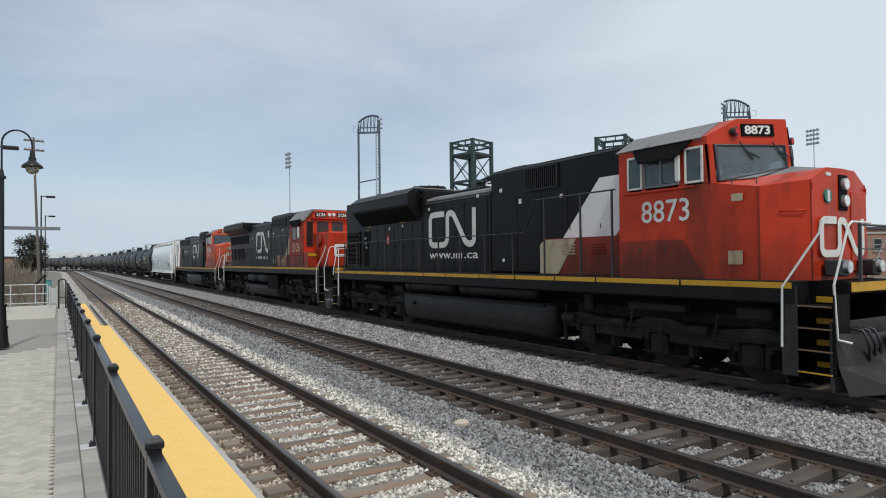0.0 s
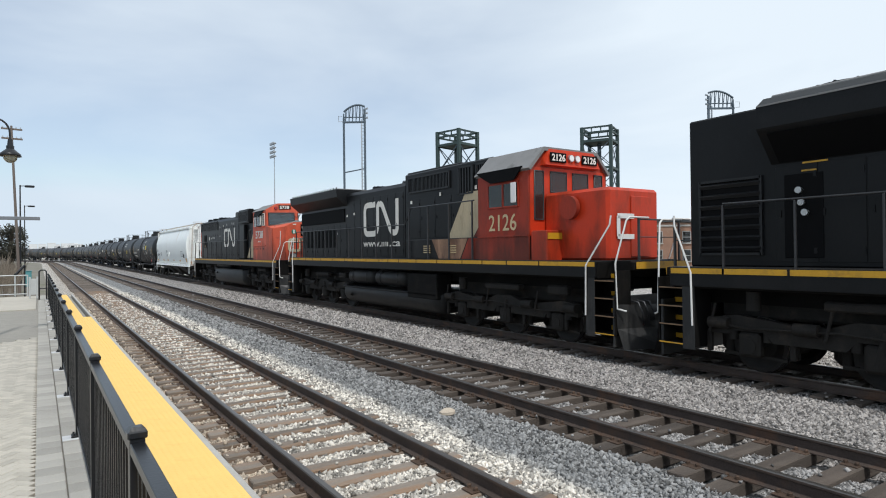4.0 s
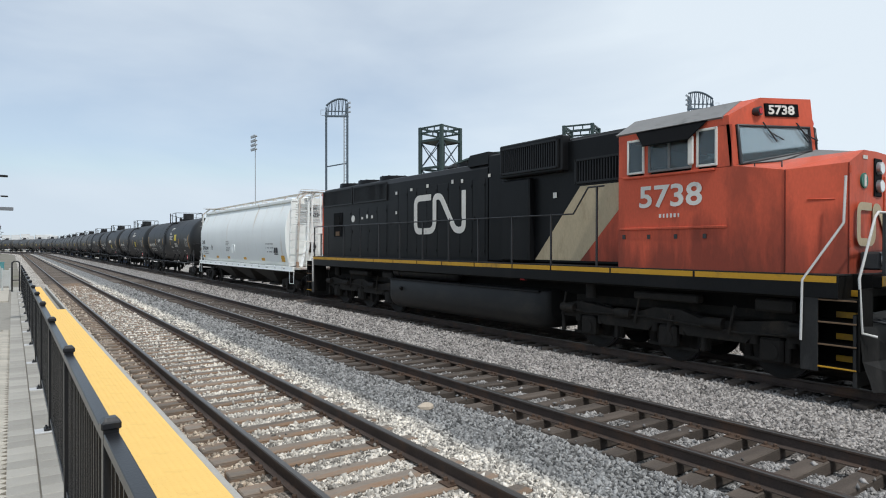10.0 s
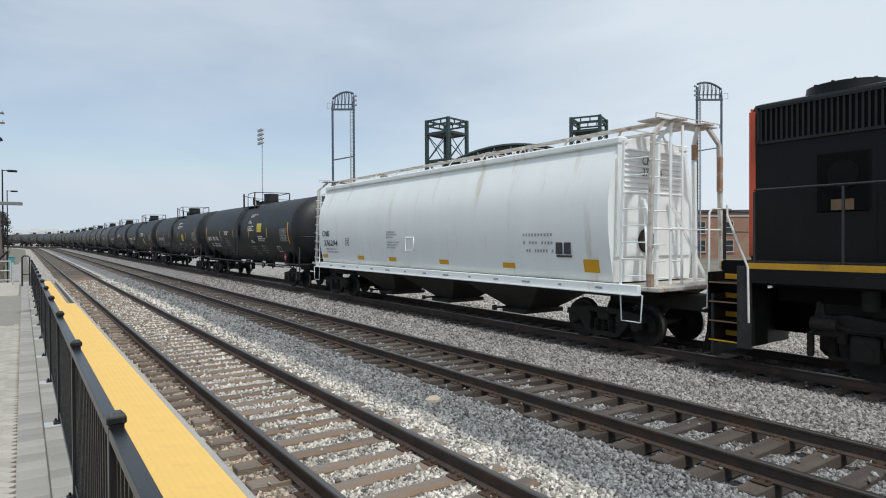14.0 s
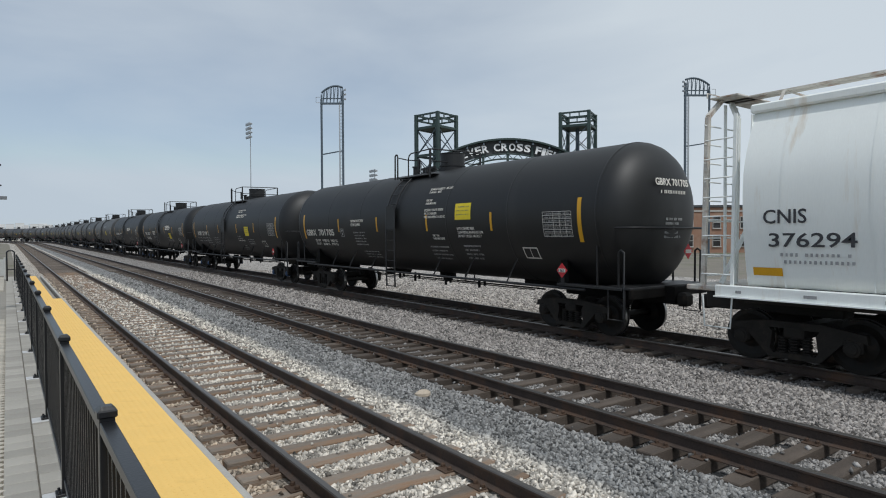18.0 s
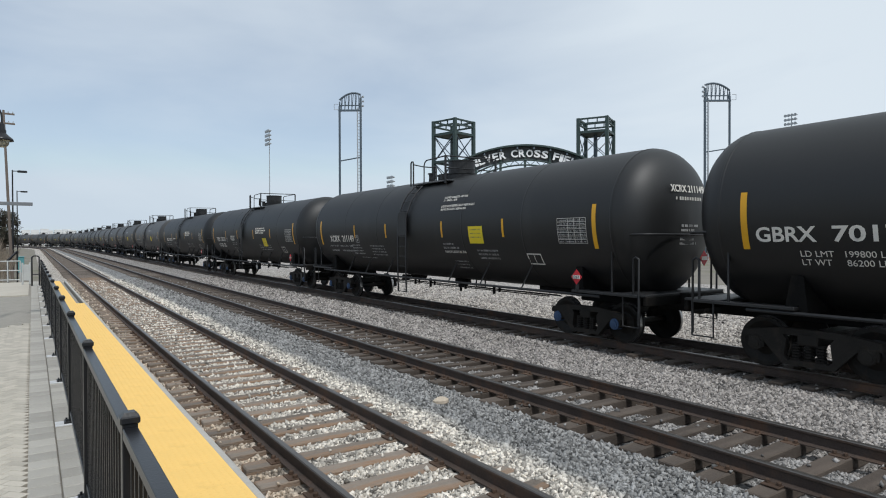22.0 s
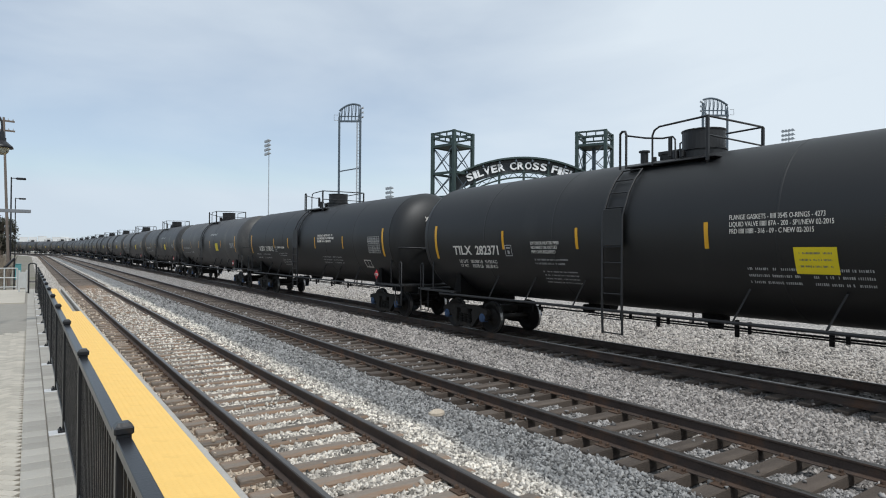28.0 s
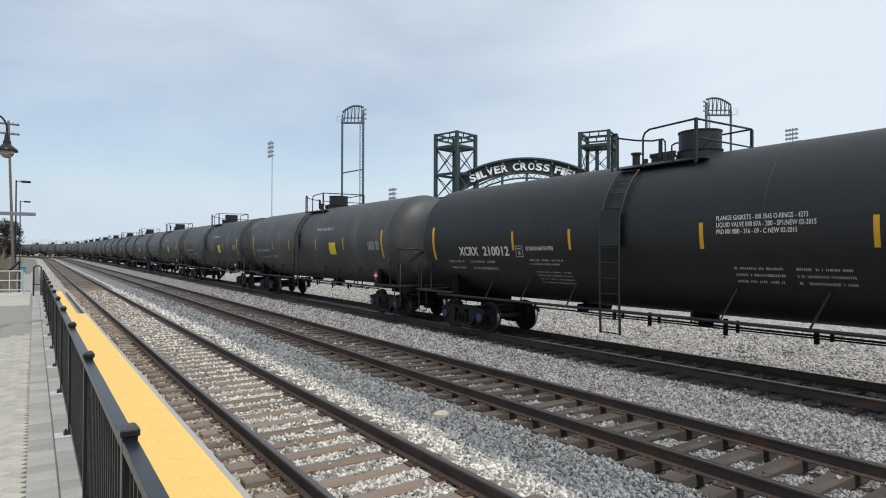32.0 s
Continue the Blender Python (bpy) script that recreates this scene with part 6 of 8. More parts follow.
# ---- covered hopper ----
M["hopper_white"] = mat("hopper_white_paint", (0.88, 0.90, 0.87), 0.45, var=0.05, scale=0.7, fine=30, bump=0.03, dirt=(0.62, 0.50, 0.36), dirt_amount=0.13, dirt_scale=1.2, stretch=(1, 2.4, 0.28))
M["hopper_rust"] = mat("hopper_rusty_white", (0.55, 0.52, 0.47), 0.6, var=0.2, scale=2, fine=40, bump=0.1, dirt=(0.25, 0.12, 0.06), dirt_amount=0.4, dirt_scale=3)
M["rust_brown"] = mat("rust_brown", (0.33, 0.20, 0.12), 0.85, var=0.4, scale=6, fine=50, bump=0.3, dirt=(0.5, 0.46, 0.4), dirt_amount=0.35, dirt_scale=5)
M["reflector"] = mat("yellow_reflector", (0.70, 0.36, 0.012), 0.4, var=0.08, bump=0.0)
M["stencil"] = mat("stencil_black", (0.04, 0.04, 0.045), 0.6, var=0.2, bump=0.0)
M["stencil_faint"] = mat("stencil_faint", (0.33, 0.33, 0.33), 0.6, var=0.2, bump=0.0)
M["hopper_under"] = mat("hopper_under_dirt", (0.03, 0.026, 0.022), 0.85, var=0.35, scale=2, fine=30, bump=0.1, dirt=(0.03, 0.025, 0.02), dirt_amount=0.4)


def hopper_x(z):
    """Half the width of the body at a height: bulging sides."""
    u = (z - 1.42) / (4.55 - 1.42)
    return 1.42 + 0.20 * math.sin(math.pi * min(1, u * 1.02)) - 0.24 * max(0.0, u - 0.62) ** 1.5 / 0.38 ** 1.5


def build_hopper():
    e = thing("covered_hopper_car", pose(0, 0, 0), "white covered hopper car with bulging sides and rust streaks", "freight car")
    zs = [1.42 + (4.55 - 1.42) * k / 14 for k in range(15)]
    prof = [(-hopper_x(z), z) for z in zs] + [(-0.55, 4.74), (0.55, 4.74)] + [(hopper_x(z), z) for z in zs[::-1]]
    b = Mesh()
    for y0, y1 in ((-7.7, 8.1),):
        b.prism(prof, y0, y1, "y", 0, True, True)
    part("body", b, M["hopper_white"], e, "white painted curved steel body")
    for k in range(12):
        y = -7.7 + 15.8 * (k + 0.5) / 12
        m = Mesh()
        m.loft([[(-hopper_x(z) - 0.006, y - 0.012, z) for z in zs], [(-hopper_x(z) - 0.006, y + 0.012, z) for z in zs]], 0, True, False, False)
        part("weld_seam", m, M["hopper_white"], e)
    for sx in (-1, 1):
        part("roof_flashing", Mesh().box(sx * 1.14, 0.2, 4.60, 0.30, 15.9, 0.16, 0.03), M["hopper_white"], e)
        part("side_sill", Mesh().box(sx * 1.50, 0.1, 1.30, 0.12, 17.1, 0.22, 0.015), M["hopper_white"], e, "white side sill with small stencils")
        part("sill_flange", Mesh().box(sx * 1.52, 0.1, 1.20, 0.18, 17.1, 0.025), M["hopper_white"], e)
    part("slope_floor", Mesh().prism([(-1.45, 1.2), (1.45, 1.2), (0.9, 1.05), (-0.9, 1.05)], -8.2, 8.4), M["hopper_under"], e)
    for y in (-3.6, 0.1, 3.8):
        bay = Mesh().loft([[(-1.4, y - 1.7, 1.2), (1.4, y - 1.7, 1.2), (1.4, y + 1.7, 1.2), (-1.4, y + 1.7, 1.2)], [(-0.55, y - 0.45, 0.42), (0.55, y - 0.45, 0.42), (0.55, y + 0.45, 0.42), (-0.55, y + 0.45, 0.42)]], 0, False)
        bay.box(0, y, 0.36, 1.5, 1.0, 0.12, 0.02)
        part("discharge_bay", bay, M["hopper_under"], e, "dirt-brown sloping discharge bay")
        part("gate_shaft", Mesh().cyl((-1.2, y + 0.3, 0.45), (1.2, y + 0.3, 0.45), 0.03, 8).box(-1.2, y + 0.3, 0.45, 0.06, 0.14, 0.14), M["hopper_under"], e)
    # roof walk
    for x in (-0.62, -0.42, 0.42, 0.62):
        part("roof_walk", Mesh().box(x, 0.1, 4.97, 0.16, 17.8, 0.03, 0.004), M["hopper_rust"], e, "rusty roof running board")
    for k in range(10):
        y = -7.4 + 15.2 * k / 9
        part("walk_bracket", Mesh().beam((-0.95, y, 4.68), (-0.75, y, 4.95), 0.05, 0.02).beam((-0.75, y, 4.95), (0.75, y, 4.95), 0.05, 0.02).beam((0.75, y, 4.95), (0.95, y, 4.68), 0.05, 0.02), M["hopper_rust"], e)
    for k in range(5):
        part("roof_hatch", Mesh().cyl((0, -6 + k * 3, 4.72), (0, -6 + k * 3, 4.9), 0.3, 16), M["hopper_white"], e)
    # ends
    for end, s in ((-7.7, -1), (8.1, 1)):
        sh = Mesh().loft([[(-1.30, end, 4.5), (1.30, end, 4.5), (1.4, end, 2.0), (-1.4, end, 2.0)], [(-1.30, end + s * 0.02, 4.5), (1.30, end + s * 0.02, 4.5), (1.4, end + s * 0.05, 2.0), (-1.4, end + s * 0.05, 2.0)]], 0, False)
        for k in range(9):
            sh.cyl((-1.1, end + s * 0.03, 3.45 + k * 0.12), (1.1, end + s * 0.03, 3.45 + k * 0.12), 0.03, 6)
        part("end_sheet", sh, M["hopper_white"], e, "corrugated white end sheet")
        plat = end + s * 0.9
        part("end_platform", Mesh().box(0, plat - s * 0.35, 1.33, 2.9, 1.3, 0.10, 0.02), M["hopper_rust"], e)
        for x in (-1.38, -0.75, 0.75, 1.38):
            part("end_post", Mesh().beam((x, plat - s * (0.02 if abs(x) > 1 else 0.3), 1.35), (x * 0.9, plat - s * (0.02 if abs(x) > 1 else 0.3), 4.6), 0.09, 0.09, c=0.01).beam((x * 0.9, plat - s * (0.02 if abs(x) > 1 else 0.3), 4.6), (x * 0.6, plat - s * 0.05, 4.95), 0.08, 0.08), M["hopper_white"] if abs(x) < 1 else M["hopper_rust"], e, "white end post with rust patches")
        for x in (-0.45, 0.45):
            part("slope_stiffener", Mesh().beam((x * 2.4, plat - s * 0.2, 1.4), (x, end + s * 0.12, 3.3), 0.12, 0.05), M["hopper_white"], e)
        for x in (-0.62, -0.2):
            part("ladder_rail", Mesh().beam((x, plat - s * 0.02, 1.4), (x, plat - s * 0.02, 4.9), 0.07, 0.03), M["hopper_white"], e)
        for x0, x1, yy in ((-1.36, -0.78, plat - s * 0.02), (-0.62, -0.2, plat - s * 0.02)):
            for k in range(9):
                part("ladder_rung", Mesh().cyl((x0, yy, 1.55 + k * 0.36), (x1, yy, 1.55 + k * 0.36), 0.014, 6), M["hopper_white"], e)
        part("side_ladder_rail", Mesh().beam((-1.50, end + s * 0.25, 1.4), (-1.40, end + s * 0.25, 4.55), 0.06, 0.03), M["hopper_white"], e)
        for k in range(8):
            part("side_rung", Mesh().cyl((-1.50 + k * 0.012, end + s * 0.27, 1.6 + k * 0.36), (-1.47 + k * 0.012, plat - s * 0.04, 1.6 + k * 0.36), 0.014, 6), M["hopper_white"], e)
        part("end_crossbar", Mesh().tube([(-1.3, plat, 2.6), (1.3, plat, 2.6)], 0.016, 6), M["hopper_white"], e)
        part("roof_end_walk", Mesh().box(0, plat - s * 0.25, 4.97, 2.2, 0.55, 0.03, 0.004), M["hopper_rust"], e)
        part("roof_grab", Mesh().tube([(-1.2, plat + s * 0.02, 4.97), (-1.2, plat + s * 0.02, 5.06), (1.2, plat + s * 0.02, 5.06), (1.2, plat + s * 0.02, 4.97)], 0.016, 6), M["hopper_rust"], e)
        part("sill_step", Mesh().tube([(-1.5, plat - s * 0.65, 1.2), (-1.5, plat - s * 0.62, 0.62), (-1.5, plat - s * 0.12, 0.62), (-1.5, plat - s * 0.08, 1.2)], 0.018, 6), M["hopper_white"], e)
        part("center_sill", Mesh().box(0, end + s * 0.2, 1.0, 0.45, 2.6, 0.36, 0.02), M["hopper_under"], e)
        part("coupler", Mesh().box(0, plat + s * 0.30, 0.92, 0.24, 0.7, 0.24, 0.04).box(0.03, plat + s * 0.68, 0.92, 0.34, 0.24, 0.3, 0.06), M["truck"], e)
        part("slope_sheet", Mesh().loft([[(-1.35, end, 2.6), (1.35, end, 2.6), (1.35, end - s * 0.1, 2.5), (-1.35, end - s * 0.1, 2.5)], [(-1.2, end - s * 2.4, 1.3), (1.2, end - s * 2.4, 1.3), (1.2, end - s * 2.4, 1.25), (-1.2, end - s * 2.4, 1.25)]], 0, False), M["hopper_white"], e)
    for z, text, fw in ((4.18, "CNIS", 0.5), (3.92, "376294", 0.72)):
        writing("end_number", text, 0.2, M["stencil"], e, Matrix(((1, 0, 0, -0.55), (0, 0, -1, -7.80), (0, 1, 0, z), (0, 0, 0, 1))), fit=(fw, 0.18))
    part("end_opening", Mesh().cyl((-0.35, -7.74, 2.35), (-0.35, -7.79, 2.35), 0.28, 18), M["hopper_under"], e, "dark round opening in the end sheet")
    for x, y, z, sx, sy, sz in ((-1.38, -8.62, 1.5, 0.11, 0.11, 0.3), (1.36, -8.60, 3.9, 0.11, 0.10, 0.8), (0.75, -8.32, 4.4, 0.11, 0.11, 0.35)):
        part("rust_patch", Mesh().box(x * (1 - 0.1 * (z - 1.35) / 3.25), y, z, sx, sy, sz, 0.004), M["rust_brown"], e, "rusted length of post")
    part("brake_reservoir", Mesh().cyl((0.2, 7.0, 1.6), (0.2, 8.2, 1.6), 0.2, 14), M["hopper_white"], e)

    def on_side(pts_y, z0, z1):
        m = Mesh()
        a, c = pts_y
        zz = [z0 + (z1 - z0) * k / 3 for k in range(4)]
        m.loft([[(-hopper_x(z) - 0.008, a, z) for z in zz], [(-hopper_x(z) - 0.008, c, z) for z in zz]], 0, False, False, False)
        return m
    for y in (7.97, 4.65, 2.22, -0.95, -4.0, -6.9):
        part("reflector", on_side((y, y - (0.5 if y > -6 else 0.46)), 1.62, 1.76 if y > -6 else 1.92), M["reflector"], e, "yellow reflective strip")
    lt = side(7.74, 2.64, -hopper_x(2.64) - 0.012)
    writing("reporting_mark", "CNIS", 0.3, M["stencil"], e, lt, fit=(0.70, 0.24), bold=0.003)
    writing("car_number", "376294", 0.3, M["stencil"], e, side(7.66, 2.24, -hopper_x(2.24) - 0.014), fit=(1.34, 0.24), bold=0.003)
    for k, (y, z, w, h, n) in enumerate(((7.5, 1.99, 1.1, 0.06, 14), (7.45, 1.87, 1.1, 0.06, 14), (-4.9, 2.5, 1.1, 0.08, 10), (-4.9, 2.3, 1.1, 0.08, 10), (-5.0, 2.1, 1.0, 0.08, 10))):
        part("stencil_bars", word_bars(y, z, w, h, n, -hopper_x(z) - 0.010, seed=20 + k), M["stencil_faint"], e)
    for text, zz, fw in (("CANADIAN BUILT\nFOR INTERNATIONAL\nSERVICE ONLY", 2.56, 0.82), ("FABRIQUE AU CANADA\nRESERVE AU SERVICE\nINTERNATIONAL", 2.20, 0.92)):
        writing("service_note", text, 0.1, M["stencil_faint"], e, side(2.20, zz, -hopper_x(zz) - 0.014), fit=(fw * 0.9, 0.25))
    bx = Mesh()
    for y, z, a, c in ((5.40, 2.44, 0.30, 0.02), (5.40, 2.16, 0.30, 0.02), (5.54, 2.30, 0.02, 0.28), (5.26, 2.30, 0.02, 0.28), (5.40, 2.36, 0.16, 0.03), (5.40, 2.26, 0.07, 0.10)):
        bx.box(-hopper_x(z) - 0.010, y, z, 0.006, a, c)
    part("test_box", bx, M["stencil"], e)
    part("consolidated_stencil", Mesh().box(-hopper_x(2.2) - 0.012, -6.18, 2.18, 0.006, 0.22, 0.30).box(-hopper_x(2.2) - 0.012, -6.45, 2.18, 0.006, 0.22, 0.30).box(-hopper_x(2.0) - 0.012, -6.32, 1.98, 0.006, 0.5, 0.05), M["stencil"], e, "black stencil panel")
    part("placard_holder", Mesh().tube([(-1.60, 0.9, 2.45), (-1.60, 0.4, 2.45), (-1.60, 0.4, 2.0), (-1.60, 0.9, 2.0), (-1.60, 0.9, 2.45)], 0.02, 5), M["hopper_white"], e)
    for k in range(14):
        y = 8.2 - k * 1.2
        part("sill_stencil", Mesh().box(-1.565, y, 1.3, 0.006, 0.10 + 0.1 * (k % 3), 0.05), M["stencil_faint"], e)
    freight_truck(e, -7.15)
    freight_truck(e, 7.45)
    CARS.append((e, 82.25))


build_hopper()

# ---- tank cars ----
TANK_R, TANK_Z, TANK_H = 1.63, 2.92, 8.33     # shell radius, axis height, half length of the straight part to the head seams
M["tank_black"] = mat("tank_black_paint", (0.0066, 0.0067, 0.0069), 0.52, var=0.22, scale=0.8, fine=25, bump=0.03, dirt=(0.018, 0.0175, 0.017), dirt_amount=0.2, dirt_scale=0.5, stretch=(1, 1.5, 0.5), per_object=0.25, spec=0.58)
# higher base and paler stains for the fifth car and all behind it
M["tank_pale"] = mat("tank_pale_stained", (0.040, 0.039, 0.038), 0.5, var=0.35, scale=0.8, fine=25, bump=0.03, dirt=(0.10, 0.095, 0.085), dirt_amount=0.4, dirt_scale=0.5, stretch=(1, 1.5, 0.5), per_object=0.5, spec=0.45)
M["tank_yellow"] = mat("tank_yellow_panel", (0.80, 0.62, 0.015), 0.5, var=0.08, bump=0.0)
M["tank_steel"] = mat("tank_fittings", (0.010, 0.010, 0.011), 0.5, var=0.25)
M["walk_steel"] = mat("running_board", (0.022, 0.022, 0.023), 0.5, 0.2, var=0.25)


TANK_B = 1.84     # how far the jacketed belly hangs below the axis


def shell_at(z, lift=0.0):
    """The half width of the shell at a height, with its outward normal (across, up)."""
    rz = TANK_R if z > TANK_Z else TANK_B
    a = math.asin(max(-1.0, min(1.0, (z - TANK_Z) / rz)))
    n = Vector((math.cos(a) / TANK_R, math.sin(a) / rz)).normalized()
    return TANK_R * math.cos(a) + lift * n.x, z + lift * n.y, n


def tank_patch(y0, y1, z0, z1, lift=0.004, cols=1):
    """A patch that lies on the near side of the shell between two lengths and two heights."""
    m = Mesh()
    n = max(2, int(abs(z1 - z0) / 0.1))
    pts = [shell_at(z0 + (z1 - z0) * k / n, lift) for k in range(n + 1)]
    m.loft([[(-p[0], y0, p[1]) for p in pts], [(-p[0], y1, p[1]) for p in pts]], 0, True, False, False)
    return m


def tank_pose(y, z, lift=0.006):
    """A pose on the shell for letters whose middle line is at the height z."""
    x, zz, n = shell_at(z, lift)
    nx, nz = -n.x, n.y
    return Matrix(((0, nz, nx, -x), (-1, 0, 0, y), (0, -nx, nz, zz), (0, 0, 0, 1)))


def shell_bars(rows, seed, lift=0.005):
    """Small lettering on the shell as plain bars: rows of (y, z, width, height, letters)."""
    rng = random.Random(seed)
    m = Mesh()
    for y, z, w, h, n in rows:
        n = int(n * 2.9)
        step = w / n
        for k in range(n):
            if rng.random() < 0.16:
                continue
            p = tank_patch(y - step * (k + 0.2), y - step * (k + rng.uniform(0.55, 0.95)), z - h * 0.33, z + h * rng.uniform(0.24, 0.36), lift)
            m.add(p.v, p.f)
    return m


def build_tank_car(dome, dome_r, lad, strips, caps, walk_z=4.30, paint="tank_black"):
    e = thing("tank_car", pose(0, 0, 0), "long black tank car with white stencils and yellow reflective strips", "tank car", "tank cars of the train")
    shell = Mesh()
    n = 64
    rings = []
    prof = []
    for k in range(9):
        a = math.pi / 2 * k / 8
        prof.append((TANK_H + 0.86 * math.cos(a), TANK_R * math.sin(a) ** 0.8 if k else 0.02))
    ys = [(-y, r) for y, r in prof] + [(-TANK_H + 0.02, TANK_R)] + [(y, TANK_R) for y in (-5.4, -2.7, 0, 2.7, 5.4)] + [(TANK_H - 0.02, TANK_R)] + [(y, r) for y, r in prof[::-1]]
    def ring(y, r, lift=0.0):
        out = []
        for k in range(n):
            c, q = math.cos(2 * math.pi * k / n), math.sin(2 * math.pi * k / n)
            out.append(((r + lift) * c, y, TANK_Z + (r + lift) * q * (TANK_B / TANK_R if q < 0 else 1.0)))
        return out
    rings = [ring(y, r) for y, r in ys]
    shell.loft(rings)
    part("tank", shell, M[paint], e, "satin black tank shell")
    for y in (-8.34, -5.4, -2.7, 2.7, 5.4, 8.34):
        m = Mesh()
        m.loft([ring(y + d, TANK_R, l) for d, l in ((-0.03, 0.0), (-0.02, 0.006), (0.02, 0.006), (0.03, 0.0))], 0, True, False)
        part("jacket_seam", m, M[paint], e)
    # top fittings
    h = Mesh().loft([[(r * math.cos(2 * math.pi * k / 32), dome + r * math.sin(2 * math.pi * k / 32), z) for k in range(32)] for z, r in
                     ((4.4, dome_r + 0.03), (4.60, dome_r + 0.03), (4.605, dome_r - 0.03), (4.64, dome_r - 0.03), (4.645, dome_r + 0.01), (4.67, dome_r + 0.01), (4.675, dome_r - 0.025), (5.06, dome_r - 0.025), (5.065, dome_r - 0.005), (5.09, dome_r - 0.005), (5.10, dome_r - 0.10))], 0, False)
    part("valve_housing", h, M["tank_steel"], e, "round black valve housing")
    part("manway", Mesh().cyl((0, 0.5, 4.45), (0, 0.5, 4.66), 0.26, 20).cyl((0, 0.5, 4.66), (0, 0.5, 4.71), 0.30, 20).box(0, 0.5, 4.74, 0.1, 0.66, 0.06), M["tank_steel"], e)
    part("relief_valve", Mesh().cyl((-0.2, 1.1, 4.4), (-0.2, 1.1, 4.78), 0.09, 12).cyl((-0.2, 1.1, 4.78), (-0.2, 1.1, 4.82), 0.13, 12), M["tank_steel"], e)
    z0, z1 = walk_z, 5.12
    for sx in (-1, 1):
        part("top_walk", Mesh().box(sx * 0.84, -0.1, walk_z + 0.04, 0.34, 2.2, 0.025, 0.005), M["walk_steel"], e, "grating walkway on the tank top")
        for y in (-1.0, 0.85):
            part("walk_support", Mesh().beam((sx * 1.0, y, walk_z + 0.02), (sx * 0.95, y, 4.18), 0.05, 0.03), M["tank_steel"], e)
        part("top_handrail", Mesh().tube([(sx * 1.05, 0.25, z0), (sx * 1.05, 0.25, z1 - 0.16), (sx * 1.05, 0.2, z1 - 0.06), (sx * 1.05, 0.08, z1), (sx * 1.05, -1.03, z1 + 0.03)] if sx < 0 else [(sx * 1.05, 1.0, z0), (sx * 1.05, 1.0, z1), (sx * 1.05, 0.9, z1 + 0.04), (sx * 1.05, -1.0, z1 + 0.06)], 0.022, 7), M["tank_steel"], e)
        part("rail_post", Mesh().box(sx * 1.05, -1.05, (z0 + z1) / 2, 0.06, 0.06, z1 - z0 + 0.1, 0.006), M["tank_steel"], e)
    part("entry_chain", Mesh().tube([(-1.05, 0.95, z1 - 0.06), (-0.95, 0.5, z1 - 0.17), (-0.85, 0.15, z1 - 0.22), (-0.8, -0.08, z1 - 0.21), (-0.8, -0.14, z1 - 0.28), (-0.8, -0.15, z0 + 0.1)], 0.02, 6), M["tank_steel"], e)
    part("latch_post", Mesh().box(-0.8, -0.02, z1 - 0.42, 0.07, 0.07, 0.44, 0.01), M["tank_steel"], e)
    for vx, vy, vz, vr in ((-0.35, 0.15, 4.68, 0.07), (-0.5, -0.1, 4.64, 0.06), (-0.3, 0.75, 4.62, 0.05)):
        part("top_valve", Mesh().cyl((vx, vy, 4.5), (vx, vy, vz), vr, 8), M["tank_steel"], e)
    part("entry_post", Mesh().tube([(-1.05, 1.12, z0), (-1.05, 1.12, z1), (-1.05, 1.06, z1 + 0.05), (-1.05, 0.98, z1 + 0.04), (-1.05, 0.95, z1 - 0.04), (-1.05, 0.95, z0)], 0.028, 7), M["tank_steel"], e)
    part("cross_handrail", Mesh().tube([(-1.05, -1.05, z1 + 0.03), (1.05, -1.05, z1 + 0.06)], 0.022, 6), M["tank_steel"], e)
    part("cross_handrail", Mesh().tube([(-1.05, -1.05, z1 - 0.35), (1.05, -1.05, z1 - 0.35)], 0.018, 6), M["tank_steel"], e)
    # side ladders
    for sx in (-1, 1):
        ang = [math.radians(a) for a in (52, 40, 28, 16)]
        rail_pts = [(sx * (TANK_R + 0.07) * math.cos(a), TANK_Z + (TANK_R + 0.07) * math.sin(a)) for a in ang] + [(sx * 1.72, 3.2), (sx * 1.72, 1.15), (sx * 1.70, 0.62)]
        for y in (lad - 0.27, lad + 0.27):
            part("ladder_rail", Mesh().tube([(x, y, z) for x, z in rail_pts], 0.028, 6), M["tank_steel"], e)
        for k, (x, z) in enumerate(rail_pts[:-2] + [(sx * 1.72, 3.2 - 0.34 * j) for j in range(1, 6)] + [(sx * 1.71, 0.95), (sx * 1.70, 0.64)]):
            part("ladder_rung", Mesh().cyl((x, lad - 0.27, z), (x, lad + 0.27, z), 0.016, 6), M["tank_steel"], e)
        part("ladder_guard", Mesh().box(sx * 1.73, lad, 2.95, 0.012, 0.5, 0.8, 0.004), M["tank_black"], e)
        part("running_rail", Mesh().tube([(sx * 1.45, -7.9, 1.10), (sx * 1.45, 7.9, 1.10)], 0.035, 7), M["walk_steel"], e, "long steel side rail under the shell")
        for y in (-5.2, -3.4, -1.8, 2.2, 3.9, 5.4):
            part("rail_bracket", Mesh().beam((sx * 1.45, y, 1.10), (sx * 1.28, y - 0.25, 1.74), 0.05, 0.03), M["walk_steel"], e)
    # under-fittings
    part("bottom_outlet", Mesh().cyl((0, -0.6, 0.95), (0, -0.6, 1.4), 0.28, 16).cyl((0, -0.6, 0.8), (0, -0.6, 0.95), 0.16, 14).box(0, -0.6, 0.98, 0.5, 0.3, 0.14, 0.03), M["under"], e)
    part("brake_rod", Mesh().tube([(-0.6, -5.8, 0.92), (-0.6, 5.8, 0.90)], 0.022, 6), M["under"], e)
    part("brake_rod", Mesh().tube([(-1.1, -5.9, 0.94), (-1.1, 2.0, 0.92)], 0.016, 6), M["under"], e)
